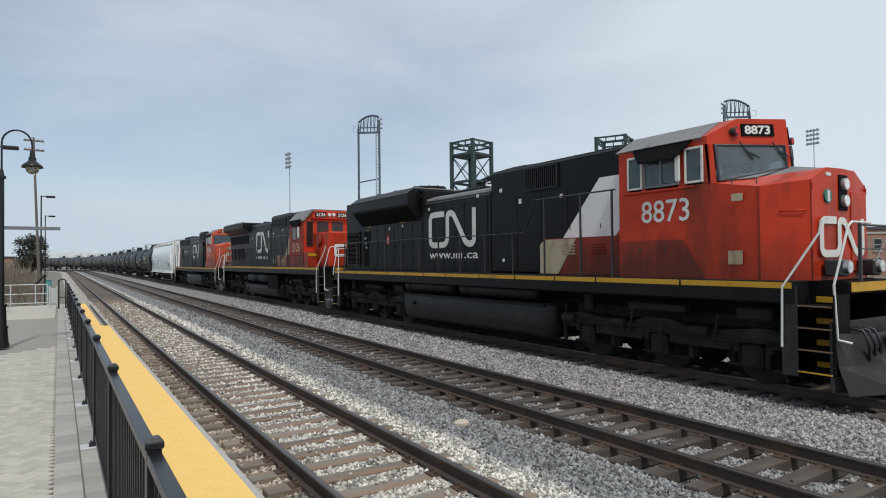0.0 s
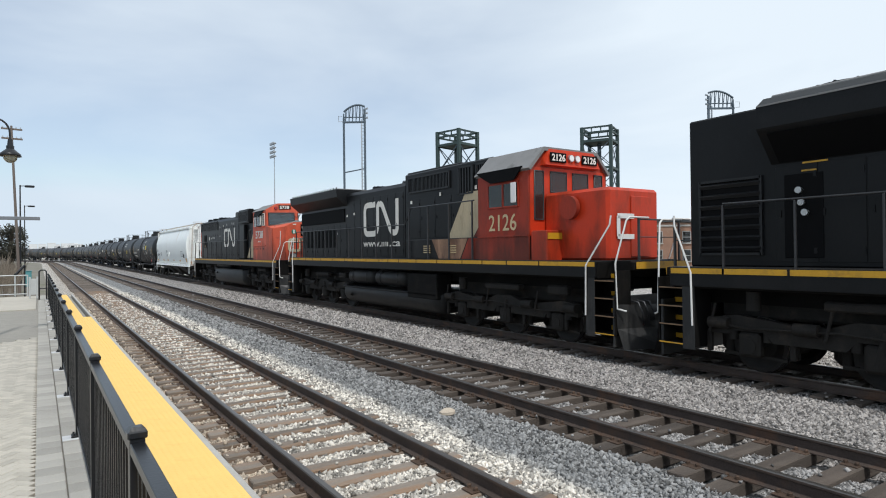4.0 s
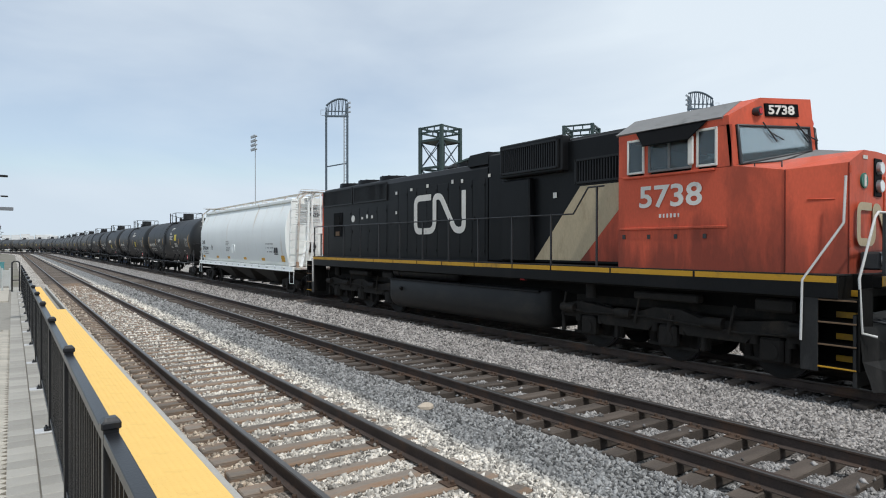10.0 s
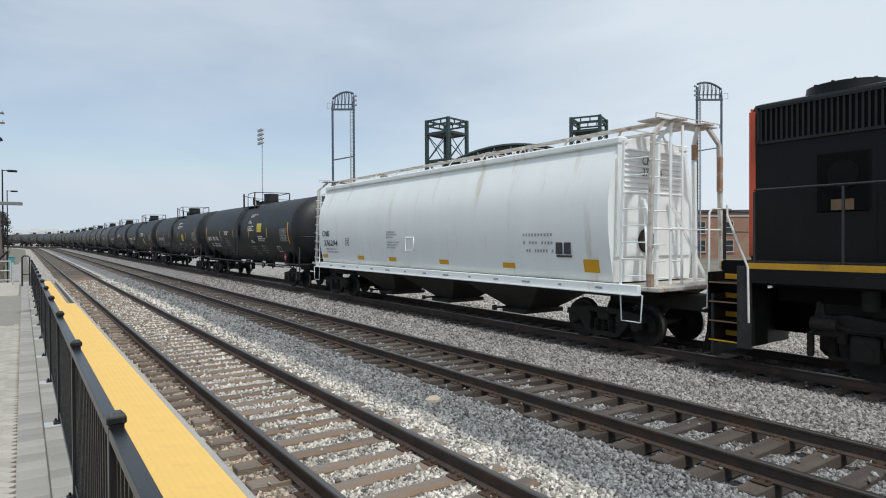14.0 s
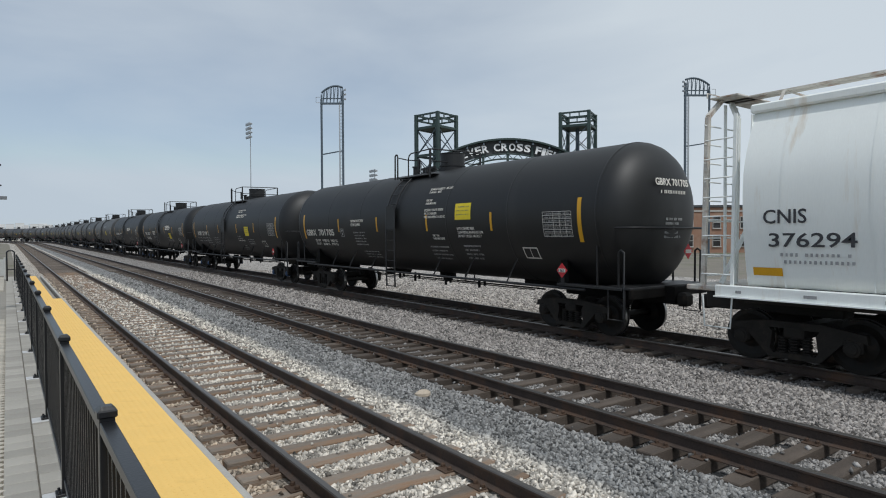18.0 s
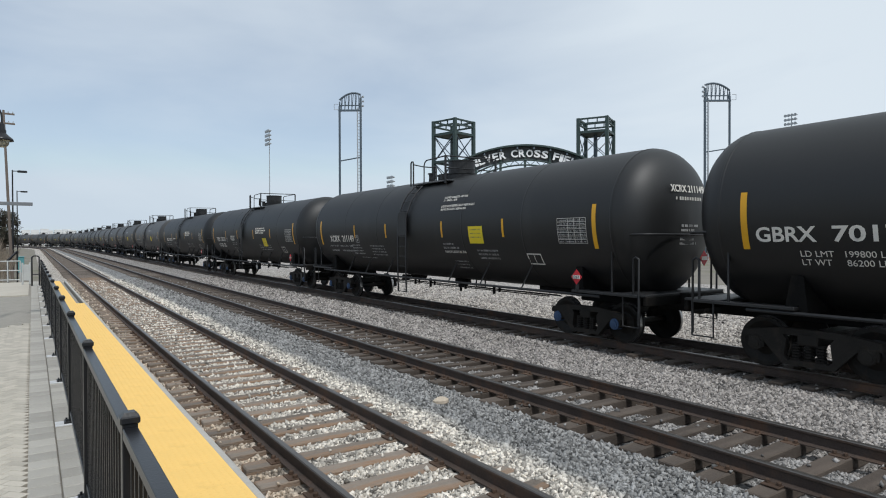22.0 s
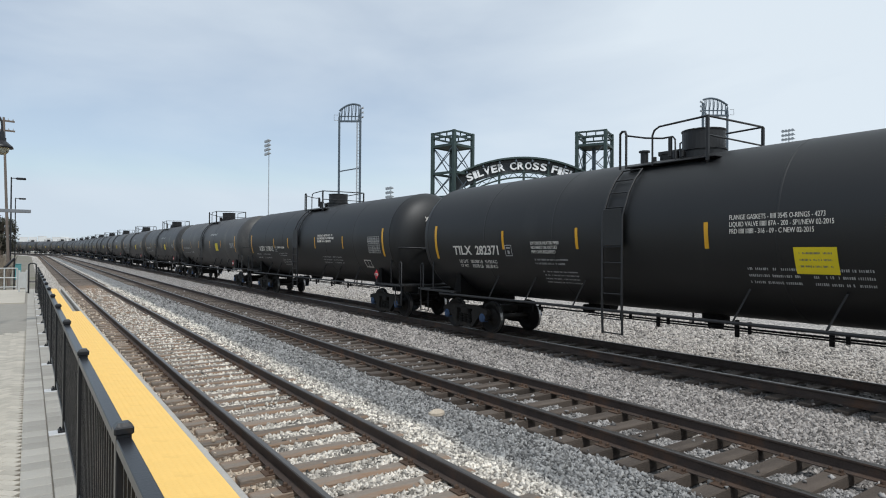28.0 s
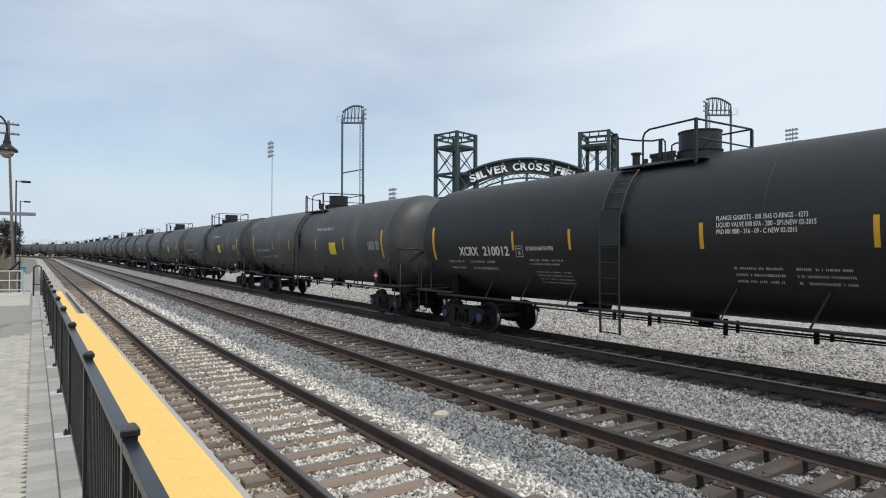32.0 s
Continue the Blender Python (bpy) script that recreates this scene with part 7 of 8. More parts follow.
    part("center_sill", Mesh().box(0.1, -6.2, 1.1, 0.5, 3.4, 0.36, 0.03), M["under"], e)
    part("brake_cylinder", Mesh().cyl((0.3, 2.4, 1.05), (0.3, 3.1, 1.05), 0.18, 14).box(-0.3, 2.7, 0.98, 0.3, 0.24, 0.2, 0.04), M["under"], e)
    for y, hh in ((-3.2, 0.28), (-1.5, 0.34), (0.3, 0.30), (1.3, 0.22), (4.3, 0.3)):
        part("pipe_bracket", Mesh().box(-0.75, y, 0.92, 0.06, 0.08, hh, 0.01), M["under"], e)
        part("pipe_bracket", Mesh().box(-0.75, y - 0.25, 0.95, 0.06, 0.06, hh * 0.7, 0.01), M["under"], e)
    # ends
    for s in (-1, 1):
        yb = s * 8.35
        part("stub_sill", Mesh().box(0, s * 7.8, 1.02, 0.5, 3.2, 0.4, 0.02), M["under"], e)
        part("saddle", Mesh().loft([[(-1.32, s * 6.9, 1.1), (1.32, s * 6.9, 1.1), (1.32, s * 7.3, 1.1), (-1.32, s * 7.3, 1.1)], [(-1.28, s * 7.0, 1.75), (1.28, s * 7.0, 1.75), (1.28, s * 7.2, 1.75), (-1.28, s * 7.2, 1.75)]], 0, False), M["under"], e)
        part("end_platform", Mesh().box(0, s * 8.78, 1.20, 2.95, 0.75, 0.05, 0.01).box(-1.35, s * 8.0, 1.18, 0.3, 1.9, 0.06, 0.01).box(1.35, s * 8.0, 1.18, 0.3, 1.9, 0.06, 0.01), M["walk_steel"], e, "worn steel end platform")
        part("end_beam", Mesh().box(0, s * 9.13, 1.08, 2.9, 0.10, 0.22, 0.02), M["under"], e)
        part("end_handrail", Mesh().tube([(-1.45, s * 8.25, 1.2), (-1.45, s * 8.25, 2.42), (-1.45, s * 8.35, 2.52), (-1.4, s * 9.0, 2.52), (-1.2, s * 9.2, 2.52), (1.2, s * 9.2, 2.52), (1.4, s * 9.0, 2.52), (1.45, s * 8.35, 2.52), (1.45, s * 8.25, 2.42), (1.45, s * 8.25, 1.2)], 0.026, 7), M["tank_steel"], e)
        for sx in (-1, 1):
            part("end_post", Mesh().tube([(sx * 1.46, s * 8.98, 0.55), (sx * 1.46, s * 8.98, 1.98), (sx * 1.46, s * 8.90, 2.03), (sx * 1.46, s * 8.84, 1.98), (sx * 1.46, s * 8.84, 1.2)], 0.026, 6), M["tank_steel"], e)
            part("sill_step", Mesh().tube([(sx * 1.45, s * 8.55, 1.2), (sx * 1.45, s * 8.55, 0.5), (sx * 1.45, s * 9.0, 0.5), (sx * 1.45, s * 9.0, 1.2)], 0.02, 6), M["walk_steel"], e)
        part("coupler", Mesh().box(0, s * 9.1, 0.92, 0.24, 0.7, 0.24, 0.04).box(0.03, s * 9.48, 0.92, 0.34, 0.26, 0.3, 0.06), M["truck"], e)
        if s > 0:
            continue
        part("placard_bracket", Mesh().box(-1.5, s * 7.25, 1.40, 0.03, 0.10, 0.42, 0.005), M["tank_steel"], e)
        pl = part("placard", Mesh().prism([(s * 7.25 - 0.17, 1.52), (s * 7.25, 1.70), (s * 7.25 + 0.17, 1.52), (s * 7.25, 1.34)], -1.53, -1.52, "x"), M["signal_red"], e, "red diamond hazard placard")
        part("placard_panel", Mesh().box(-1.535, s * 7.25, 1.52, 0.01, 0.22, 0.085), M["letter_white"], pl)
    freight_truck(e, -7.15, caps)
    freight_truck(e, 7.0, caps)
    # reflective strips and stencils that all cars share
    for s in (-1, 1):
        part("reflector", tank_patch(s * 7.80, s * 7.92, 2.2, 3.22), M["reflector"], e, "tall yellow reflective strip")
    for y in strips:
        part("reflector", tank_patch(y + 0.043, y - 0.043, 2.48, 2.98), M["reflector"], e, "yellow reflective strip")
    return e


def dress_tank_car(e, mark, number, kind, a, b, c, d, box):
    """The lettering of one car."""
    if mark:
        writing("reporting_mark", mark, 0.3, M["letter_white"], e, tank_pose(a, 2.46), fit=(a - b, 0.27), bold=0.006)
        writing("car_number", number, 0.3, M["letter_white"], e, tank_pose(c, 2.46), fit=(c - d, 0.27), bold=0.006)
        writing("end_mark", mark + " " + number, 0.2, M["letter_white"], e, Matrix(((1, 0, 0, -0.62), (0, 0, -1, -9.16), (0, 1, 0, 3.55), (0, 0, 0, 1))) @ pose(0, 0, 0, -10, 0, 0), fit=(1.24, 0.17), bold=0.005)
        part("end_bars", word_bars(0, 0, 0.95, 0.08, 15, 0, seed=2), M["letter_white"], e).matrix_basis = Matrix(((0, -1, 0, -0.46), (1, 0, 0, -9.18), (0, 0, 1, 3.33), (0, 0, 0, 1)))
        for k in range(5):
            part("end_bars", word_bars(0, 0, 0.62 - 0.12 * (k % 2), 0.06, 15, 0, seed=5 + k), M["letter_dim"], e).matrix_basis = Matrix(((0, -1, 0, -0.28), (1, 0, 0, -9.20 + 0.012 * k), (0, 0, 1, 2.72 - 0.10 * k), (0, 0, 0, 1)))
        pl = part("placard", Mesh().prism([(0.43, 1.98), (0.60, 2.16), (0.77, 1.98), (0.60, 1.80)], -9.20, -9.19, "y"), M["signal_red"], e, "red diamond hazard placard")
        part("placard_panel", Mesh().box(0.60, -9.205, 1.98, 0.22, 0.01, 0.085), M["letter_white"], pl)
    fr = Mesh()
    for q in ((box, box - 0.02, 2.30, 2.60), (box - 0.26, box - 0.28, 2.30, 2.60), (box, box - 0.28, 2.30, 2.32), (box, box - 0.28, 2.58, 2.60), (box - 0.1, box - 0.18, 2.36, 2.45), (box - 0.06, box - 0.22, 2.50, 2.54)):
        p = tank_patch(*q)
        fr.add(p.v, p.f)
    part("test_box", fr, M["letter_dim"], e)
    rows = [(7.2, 2.16, 0.9, 0.10, 7), (6.1, 2.16, 1.2, 0.10, 9), (7.1, 1.97, 0.7, 0.10, 5), (6.05, 1.97, 1.2, 0.10, 9)]
    if kind == 0:
        writing("shell_note", "THERMAL PROTECTION\nSYSTEM EQUIPPED", 0.12, M["letter_white"], e, tank_pose(3.45, 2.80), fit=(1.0, 0.26))
        for text, y, z, fw, fh in (("FLANGE GASKETS - IIIII 3545\nO-RINGS - 4273", -1.60, 3.73, 1.15, 0.19), ("VENT TANK\nWHEN UNLOADING", -1.58, 3.38, 0.55, 0.17), ("LIQUID VALVE IIIIIIIII\nIIII-21-3600-IIII\nPRD IIIII IIIIIIII-316-03-C", -1.56, 3.02, 1.1, 0.29), ("VENT TANK\nWHEN UNLOADING", -1.92, 2.30, 0.6, 0.16), ("0.5 IN CERAMIC FIBER\n3.5 IN FIBERGLASS INSULATION\nDO NOT EXCEED 340 DEG. F", -3.22, 2.44, 1.15, 0.30), ("LD LMT   199800 LB   90600 KG\nLT WT     86200 LB   39100 KG", 6.95, 2.06, 2.1, 0.27)):
            writing("shell_note", text, 0.12, M["letter_white"], e, tank_pose(y, z), fit=(fw, fh))
        rows = [(3.3, 2.45 - 0.11 * k, 0.9 - 0.1 * (k % 2), 0.07, 12) for k in range(5)] + [(3.0, 1.75 - 0.1 * k, 1.1, 0.05, 14) for k in range(3)]
        rows += [(-1.6, 2.0 - 0.12 * k, 1.0 - 0.15 * (k % 2), 0.07, 11) for k in range(4)] + [(-3.3, 2.05 - 0.12 * k, 0.8 - 0.1 * (k % 2), 0.08, 9) for k in range(4)]
        yel = (-3.15, -3.88, 2.80, 3.27)
    elif kind == 1:
        rows += [(5.0, 2.2 - 0.11 * k, 0.9, 0.07, 10) for k in range(4)] + [(3.4, 2.18 - 0.11 * k, 1.1, 0.07, 12) for k in range(4)] + [(4.6, 1.72, 1.3, 0.05, 16)]
        for text, y, z, fw, fh in (("FLANGE GASKETS - IIIII 3545\nO - RINGS - 4273", -1.58, 3.68, 1.2, 0.18), ("LIQUID VALVE IIIIII 87A-300-SP1 NEW 04-2015\nPRD IIIII IIIIII-316-03-C NEW 04-2015", -1.56, 3.40, 1.7, 0.18), ("FLANGE GASKET-IIIII 3545", -1.62, 2.04, 1.1, 0.08)):
            writing("shell_note", text, 0.12, M["letter_white"], e, tank_pose(y, z), fit=(fw, fh))
        rows += [(-1.6, 2.28, 0.6, 0.09, 6), (-1.6, 2.16, 0.85, 0.09, 8)]
        rows += [(-1.9, 1.75 - 0.1 * k, 0.7, 0.06, 8) for k in range(3)] + [(-3.3, 2.1 - 0.11 * k, 0.95, 0.08, 10) for k in range(3)]
        yel = (-3.05, -3.72, 2.30, 2.80)
    else:
        writing("shell_note", "EXTERIOR HEATER PIPES\nNO INLET OR OUTLET\nPIPE CAPS REQUIRED" if kind == 2 else "EXTERIOR HEATER PIPES", 0.12, M["letter_white"], e, tank_pose(3.5, 2.52), fit=(1.0, 0.32) if kind == 2 else (1.0, 0.1))
        if kind == 2:
            writing("shell_note", "LD LMT   201000 LB   91150 KG\nLT WT     85000 LB   38550 KG", 0.12, M["letter_white"], e, tank_pose(6.75, 2.07), fit=(1.75, 0.25))
            rows = []
        rows += [(3.45, 2.22 - 0.1 * k, 1.2 - 0.15 * (k % 2), 0.07, 13) for k in range(2)] + [(3.3, 1.92 - 0.09 * k, 1.2, 0.05, 16) for k in range(4)]
        writing("gasket_note", "FLANGE GASKETS - IIIII 3545 O-RINGS - 4273\nLIQUID VALVE IIIIII 87A - 200 - SP1/NEW 02-2015\nPRD IIIII IIIIIII - 316 - 09 - C NEW 02-2015", 0.1, M["letter_white"], e, tank_pose(-1.85, 2.92), fit=(1.75, 0.34))
        rows += [(-2.1, 2.12 - 0.12 * k, 0.9, 0.07, 9) for k in range(3)] + [(-3.2, 2.12 - 0.12 * k, 0.9, 0.07, 10) for k in range(3)]
        yel = (-2.95, -3.62, 2.05, 2.50) if kind == 2 else None
    part("fine_stencilling", shell_bars(rows, 11 + kind), M["letter_dim"], e, "rows of small pale stencilling")["kind"] = "stuff"
    if yel:
        y = part("yellow_panel", tank_patch(yel[0], yel[1], yel[2], yel[3], 0.006), M["tank_yellow"], e, "bright yellow information panel")
        part("panel_bars", shell_bars([(yel[0] - 0.08, yel[3] - 0.1 - 0.11 * k, abs(yel[1] - yel[0]) - 0.16, 0.05, 9) for k in range(3)], 4, 0.010), M["letter_grey"], y)["kind"] = "stuff"
    # qualification table and small frame
    tb = Mesh()
    for k in range(8):
        z = 2.92 - 0.085 * k
        p = tank_patch(-6.7, -7.62, z - 0.005, z + 0.005, 0.006)
        tb.add(p.v, p.f)
    for y in (-6.7, -7.05, -7.25, -7.44, -7.62):
        p = tank_patch(y + 0.005, y - 0.005, 2.32, 2.92, 0.006)
        tb.add(p.v, p.f)
    t = part("qualification_table", tb, M["letter_white"], e, "white ruled stencil table")
    part("table_bars", shell_bars([(-6.73, 2.87 - 0.085 * k, 0.86, 0.045, 14) for k in range(7)], 31), M["letter_dim"], t)["kind"] = "stuff"
    fb = Mesh()
    off = (-0.10, 0.30, 0.0, -0.35)[kind]
    for y0, y1, z0, z1 in ((-5.7, -6.2, 2.02, 2.05), (-5.75, -6.25, 1.76, 1.79), (-5.7, -5.73, 1.76, 2.05), (-6.2, -6.23, 1.76, 2.05), (-5.95, -5.97, 1.79, 2.02)):
        p = tank_patch(y0 + off, y1 + off, z0, z1, 0.006)
        fb.add(p.v, p.f)
    part("stencil_frame", fb, M["letter_white"], e)
    writing("placard_number", "1267", 0.1, M["stencil"], e, side(-7.25 + 0.095, 1.52, -1.545), fit=(0.19, 0.07))


FAR_STRIPS = (4.5, 1.95, -1.55, -4.5)
TANKS = [build_tank_car(-0.85, 0.44, 0.35, (4.5, 1.47, -1.66, -4.75), False),
         build_tank_car(-0.50, 0.48, 0.62, (4.53, 1.98, -1.65, -4.62), True),
         build_tank_car(-0.30, 0.47, 0.78, (4.6, 1.92, -1.38, -4.35), True),
         build_tank_car(-0.46, 0.47, 0.62, (4.0, 1.93, -1.53, -4.45), True)]
TANKS.append(build_tank_car(-0.45, 0.47, 0.62, FAR_STRIPS, True, paint="tank_pale"))
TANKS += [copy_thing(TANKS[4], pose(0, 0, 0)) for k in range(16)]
for k, car in enumerate(TANKS):
    mark, number, kind, *place = (("GBRX", "701705", 0, 7.66, 6.66, 6.42, 4.97, 4.38), ("XCRX", "211149", 1, 6.95, 5.97, 5.75, 4.67, 4.50), ("TILX", "282371", 2, 6.95, 6.05, 5.86, 4.83, 4.55), ("XCRX", "210012", 3, 6.50, 5.56, 5.34, 4.20, 3.92))[k] if k < 4 else ("", "", 1)
    if k < 4:
        dress_tank_car(car, mark, number, kind, *place)
    else:
        part("fine_stencilling", SHARED.setdefault("far_stencils", shell_bars([(7.3, 2.47, 2.4, 0.22, 10), (7.1, 2.1, 1.8, 0.1, 12), (5.0, 2.15, 1.0, 0.2, 6), (-1.6, 3.4, 1.8, 0.2, 10), (-6.7, 2.65, 0.95, 0.5, 9)], 60).mesh("fine_stencilling", M["letter_dim"])), None, car)["kind"] = "stuff"
        part("yellow_panel", SHARED.setdefault("far_panel", tank_patch(-3.05, -3.72, 2.3, 2.8, 0.006).mesh("yellow_panel", M["tank_yellow"])), None, car, "bright yellow information panel")
    CARS.append((car, 102.0 + 19.25 * k))
tagged(TANKS[0], "long black tank car with orange strips, coupled behind a white hopper")


# ---- the ballpark beyond the train ----
M["park_green"] = mat("park_green_steel", (0.035, 0.058, 0.055), 0.55, 0.1, var=0.25, scale=1.0, fine=10, bump=0.0, dirt=(0.02, 0.03, 0.03), dirt_amount=0.2)
M["park_blue"] = mat("park_blue_steel", (0.075, 0.10, 0.125), 0.55, 0.1, var=0.2, scale=1.0, fine=10, bump=0.0)
M["galv"] = mat("galvanised_steel", (0.42, 0.44, 0.46), 0.5, 0.5, var=0.15, scale=2, fine=20, bump=0.02)
M["sign_white"] = mat("sign_white", (0.86, 0.86, 0.86), 0.5, var=0.05, bump=0.0)
M["brick"] = mat("brick_wall", (0.30, 0.17, 0.115), 0.85, var=0.25, scale=0.8, fine=14, bump=0.1, dirt=(0.36, 0.27, 0.2), dirt_amount=0.3, dirt_scale=0.3)
M["roof_dark"] = mat("roof_dark", (0.06, 0.065, 0.07), 0.7, var=0.2)
M["dark_window"] = glass_mat("building_glass", (0.08, 0.10, 0.11), 0.08)


def U(u, z, w=78.0):
    """A place in the ballpark: u metres to the right of the line of sight, w along it."""
    return (u * 0.825 + w * 0.565, -u * 0.565 + w * 0.825, z)


FACE = math.degrees(math.atan2(-0.565, 0.825))


def gate_tower(u, w, top, turn, name="gate_tower"):
    e = thing(name, Matrix.Translation(U(u, 0, w)) @ pose(0, 0, 0, 0, 0, FACE + turn), "dark green steel lattice tower beside the ballpark gate", "tower", "gate towers")
    a = 1.85
    for sx in (-a, a):
        for sy in (-a, a):
            part("column", Mesh().box(sx, sy, top / 2 - 0.2, 0.42, 0.42, top + 0.4, 0.03), M["park_green"], e)
    levels = [0.6, top - 15.2, top - 11.8, top - 8.5, top - 5.4, top - 1.85]
    for z in levels + [top - 0.12, top - 0.75]:
        m = Mesh()
        t = 0.3 if z < top - 1 else 0.2
        for s in (-a, a):
            m.beam((-a, s, z), (a, s, z), t, t).beam((s, -a, z), (s, a, z), t, t)
        part("ring_beam", m, M["park_green"], e)
    part("platform", Mesh().box(0, 0, top - 1.8, 3.9, 3.9, 0.25, 0.02), M["park_green"], e)
    for z0, z1 in zip(levels, levels[1:]):
        for s in (-a, a):
            part("brace", Mesh().beam((-a, s, z0), (a, s, z1), 0.09, 0.09).beam((a, s, z0), (-a, s, z1), 0.09, 0.09), M["park_blue"], e)
            part("brace", Mesh().beam((s, -a, z0), (s, a, z1), 0.09, 0.09).beam((s, a, z0), (s, -a, z1), 0.09, 0.09), M["park_blue"], e)
    for s in (-a, a):
        for t in (-0.6, 0.6):
            part("rail_post", Mesh().beam((t, s, top - 0.75), (t, s, top - 0.1), 0.12), M["park_green"], e)
            part("rail_post", Mesh().beam((s, t, top - 0.75), (s, t, top - 0.1), 0.12), M["park_green"], e)
    part("mast", Mesh().cyl((0.9, 0.3, 0), (0.9, 0.3, top - 1.8), 0.25, 12), M["park_blue"], e)
    return e


gate_tower(1.15, 79.5, 18.25, 48)
gate_tower(19.85, 79.5, 18.45, 62)


def gate_arch():
    e = thing("gate_arch", Matrix.Translation(U(10.45, 0, 78.6)) @ pose(0, 0, 0, 0, 0, FACE), "dark green arched steel gate with white letters", "gate")
    half, z_end, z_mid = 9.6, 12.3, 15.05
    rise_ = z_mid - z_end
    R = (half * half + rise_ * rise_) / (2 * rise_)
    zc = z_mid - R

    def arc(x, r):
        return zc + math.sqrt(max(0.0, r * r - x * x))
    xs = [-half + 2 * half * k / 28 for k in range(29)]
    top = Mesh()
    top.loft([[(x, -0.5, arc(x, R)), (x, 0.9, arc(x, R)), (x, 0.9, arc(x, R) - 0.22), (x, -0.5, arc(x, R) - 0.22)] for x in xs], 0, False)
    part("canopy", top, M["park_green"], e, "curved green canopy band")
    back = Mesh()
    back.loft([[(x, 0.35, arc(x, R) - 0.2), (x, 0.45, arc(x, R) - 0.2), (x, 0.45, arc(x, R) - 1.95 - 0.004 * x * x), (x, 0.35, arc(x, R) - 1.95 - 0.004 * x * x)] for x in xs], 0, False)
    part("fascia", back, M["roof_dark"], e, "dark fascia behind the letters")
    for d in (1.95, 2.6):
        m = Mesh()
        m.tube([(x, 0.2, arc(x, R) - d - 0.012 * x * x) for x in xs], 0.11, 6)
        part("arch_chord", m, M["park_green"], e)
    for k in range(27):
        x0, x1 = xs[k], xs[k + 1]
        m = Mesh().beam((x0, 0.2, arc(x0, R) - 1.95 - 0.012 * x0 * x0), (x1, 0.2, arc(x1, R) - 2.6 - 0.012 * x1 * x1), 0.08, 0.08)
        if k % 2:
            m = Mesh().beam((x0, 0.2, arc(x0, R) - 2.6 - 0.012 * x0 * x0), (x1, 0.2, arc(x1, R) - 1.95 - 0.012 * x1 * x1), 0.08, 0.08)
        part("lattice_bar", m, M["park_blue"], e)
    for k in range(1, 9):
        x = -half + 2 * half * k / 9
        part("sign_lamp", Mesh().cyl((x, -0.35, arc(x, R) - 0.25), (x, -0.35, arc(x, R) - 0.6), 0.05, 8, 0.16), M["park_blue"], e)
    for x in (-6.4, -3.2, 0.0, 3.2, 6.4):
        part("arch_post", Mesh().box(x, 0.3, arc(x, R) - 2.1, 0.3, 0.3, 2.6, 0.02), M["park_green"], e)
    for x in (-half + 0.3, half - 0.3):
        part("arch_foot", Mesh().box(x, 0.2, 6.0, 0.7, 0.7, 12.4, 0.04), M["park_green"], e)
    word = "SILVER CROSS FIELD"
    widths = {"I": 0.55, " ": 0.55, "E": 0.92, "L": 0.88, "F": 0.88}
    total = sum(widths.get(ch, 1.0) for ch in word)
    span, s = 15.6, 0.0
    rl = R - 1.12
    for ch in word:
        wd = widths.get(ch, 1.0) / total * span
        if ch != " ":
            ang = (-span / 2 + s + wd / 2) / rl
            m = Matrix.Translation((rl * math.sin(ang), 0.0, zc + rl * math.cos(ang))) @ pose(0, 0, 0, 0, math.degrees(ang), 0) @ pose(-wd * 0.43, 0, 0, 90, 0, 0)
            writing("letter", ch, 1.3, M["sign_white"], e, m, 0.12, (wd * 0.86, 0.98), "white sign letter", 0.04)
        s += wd


gate_arch()


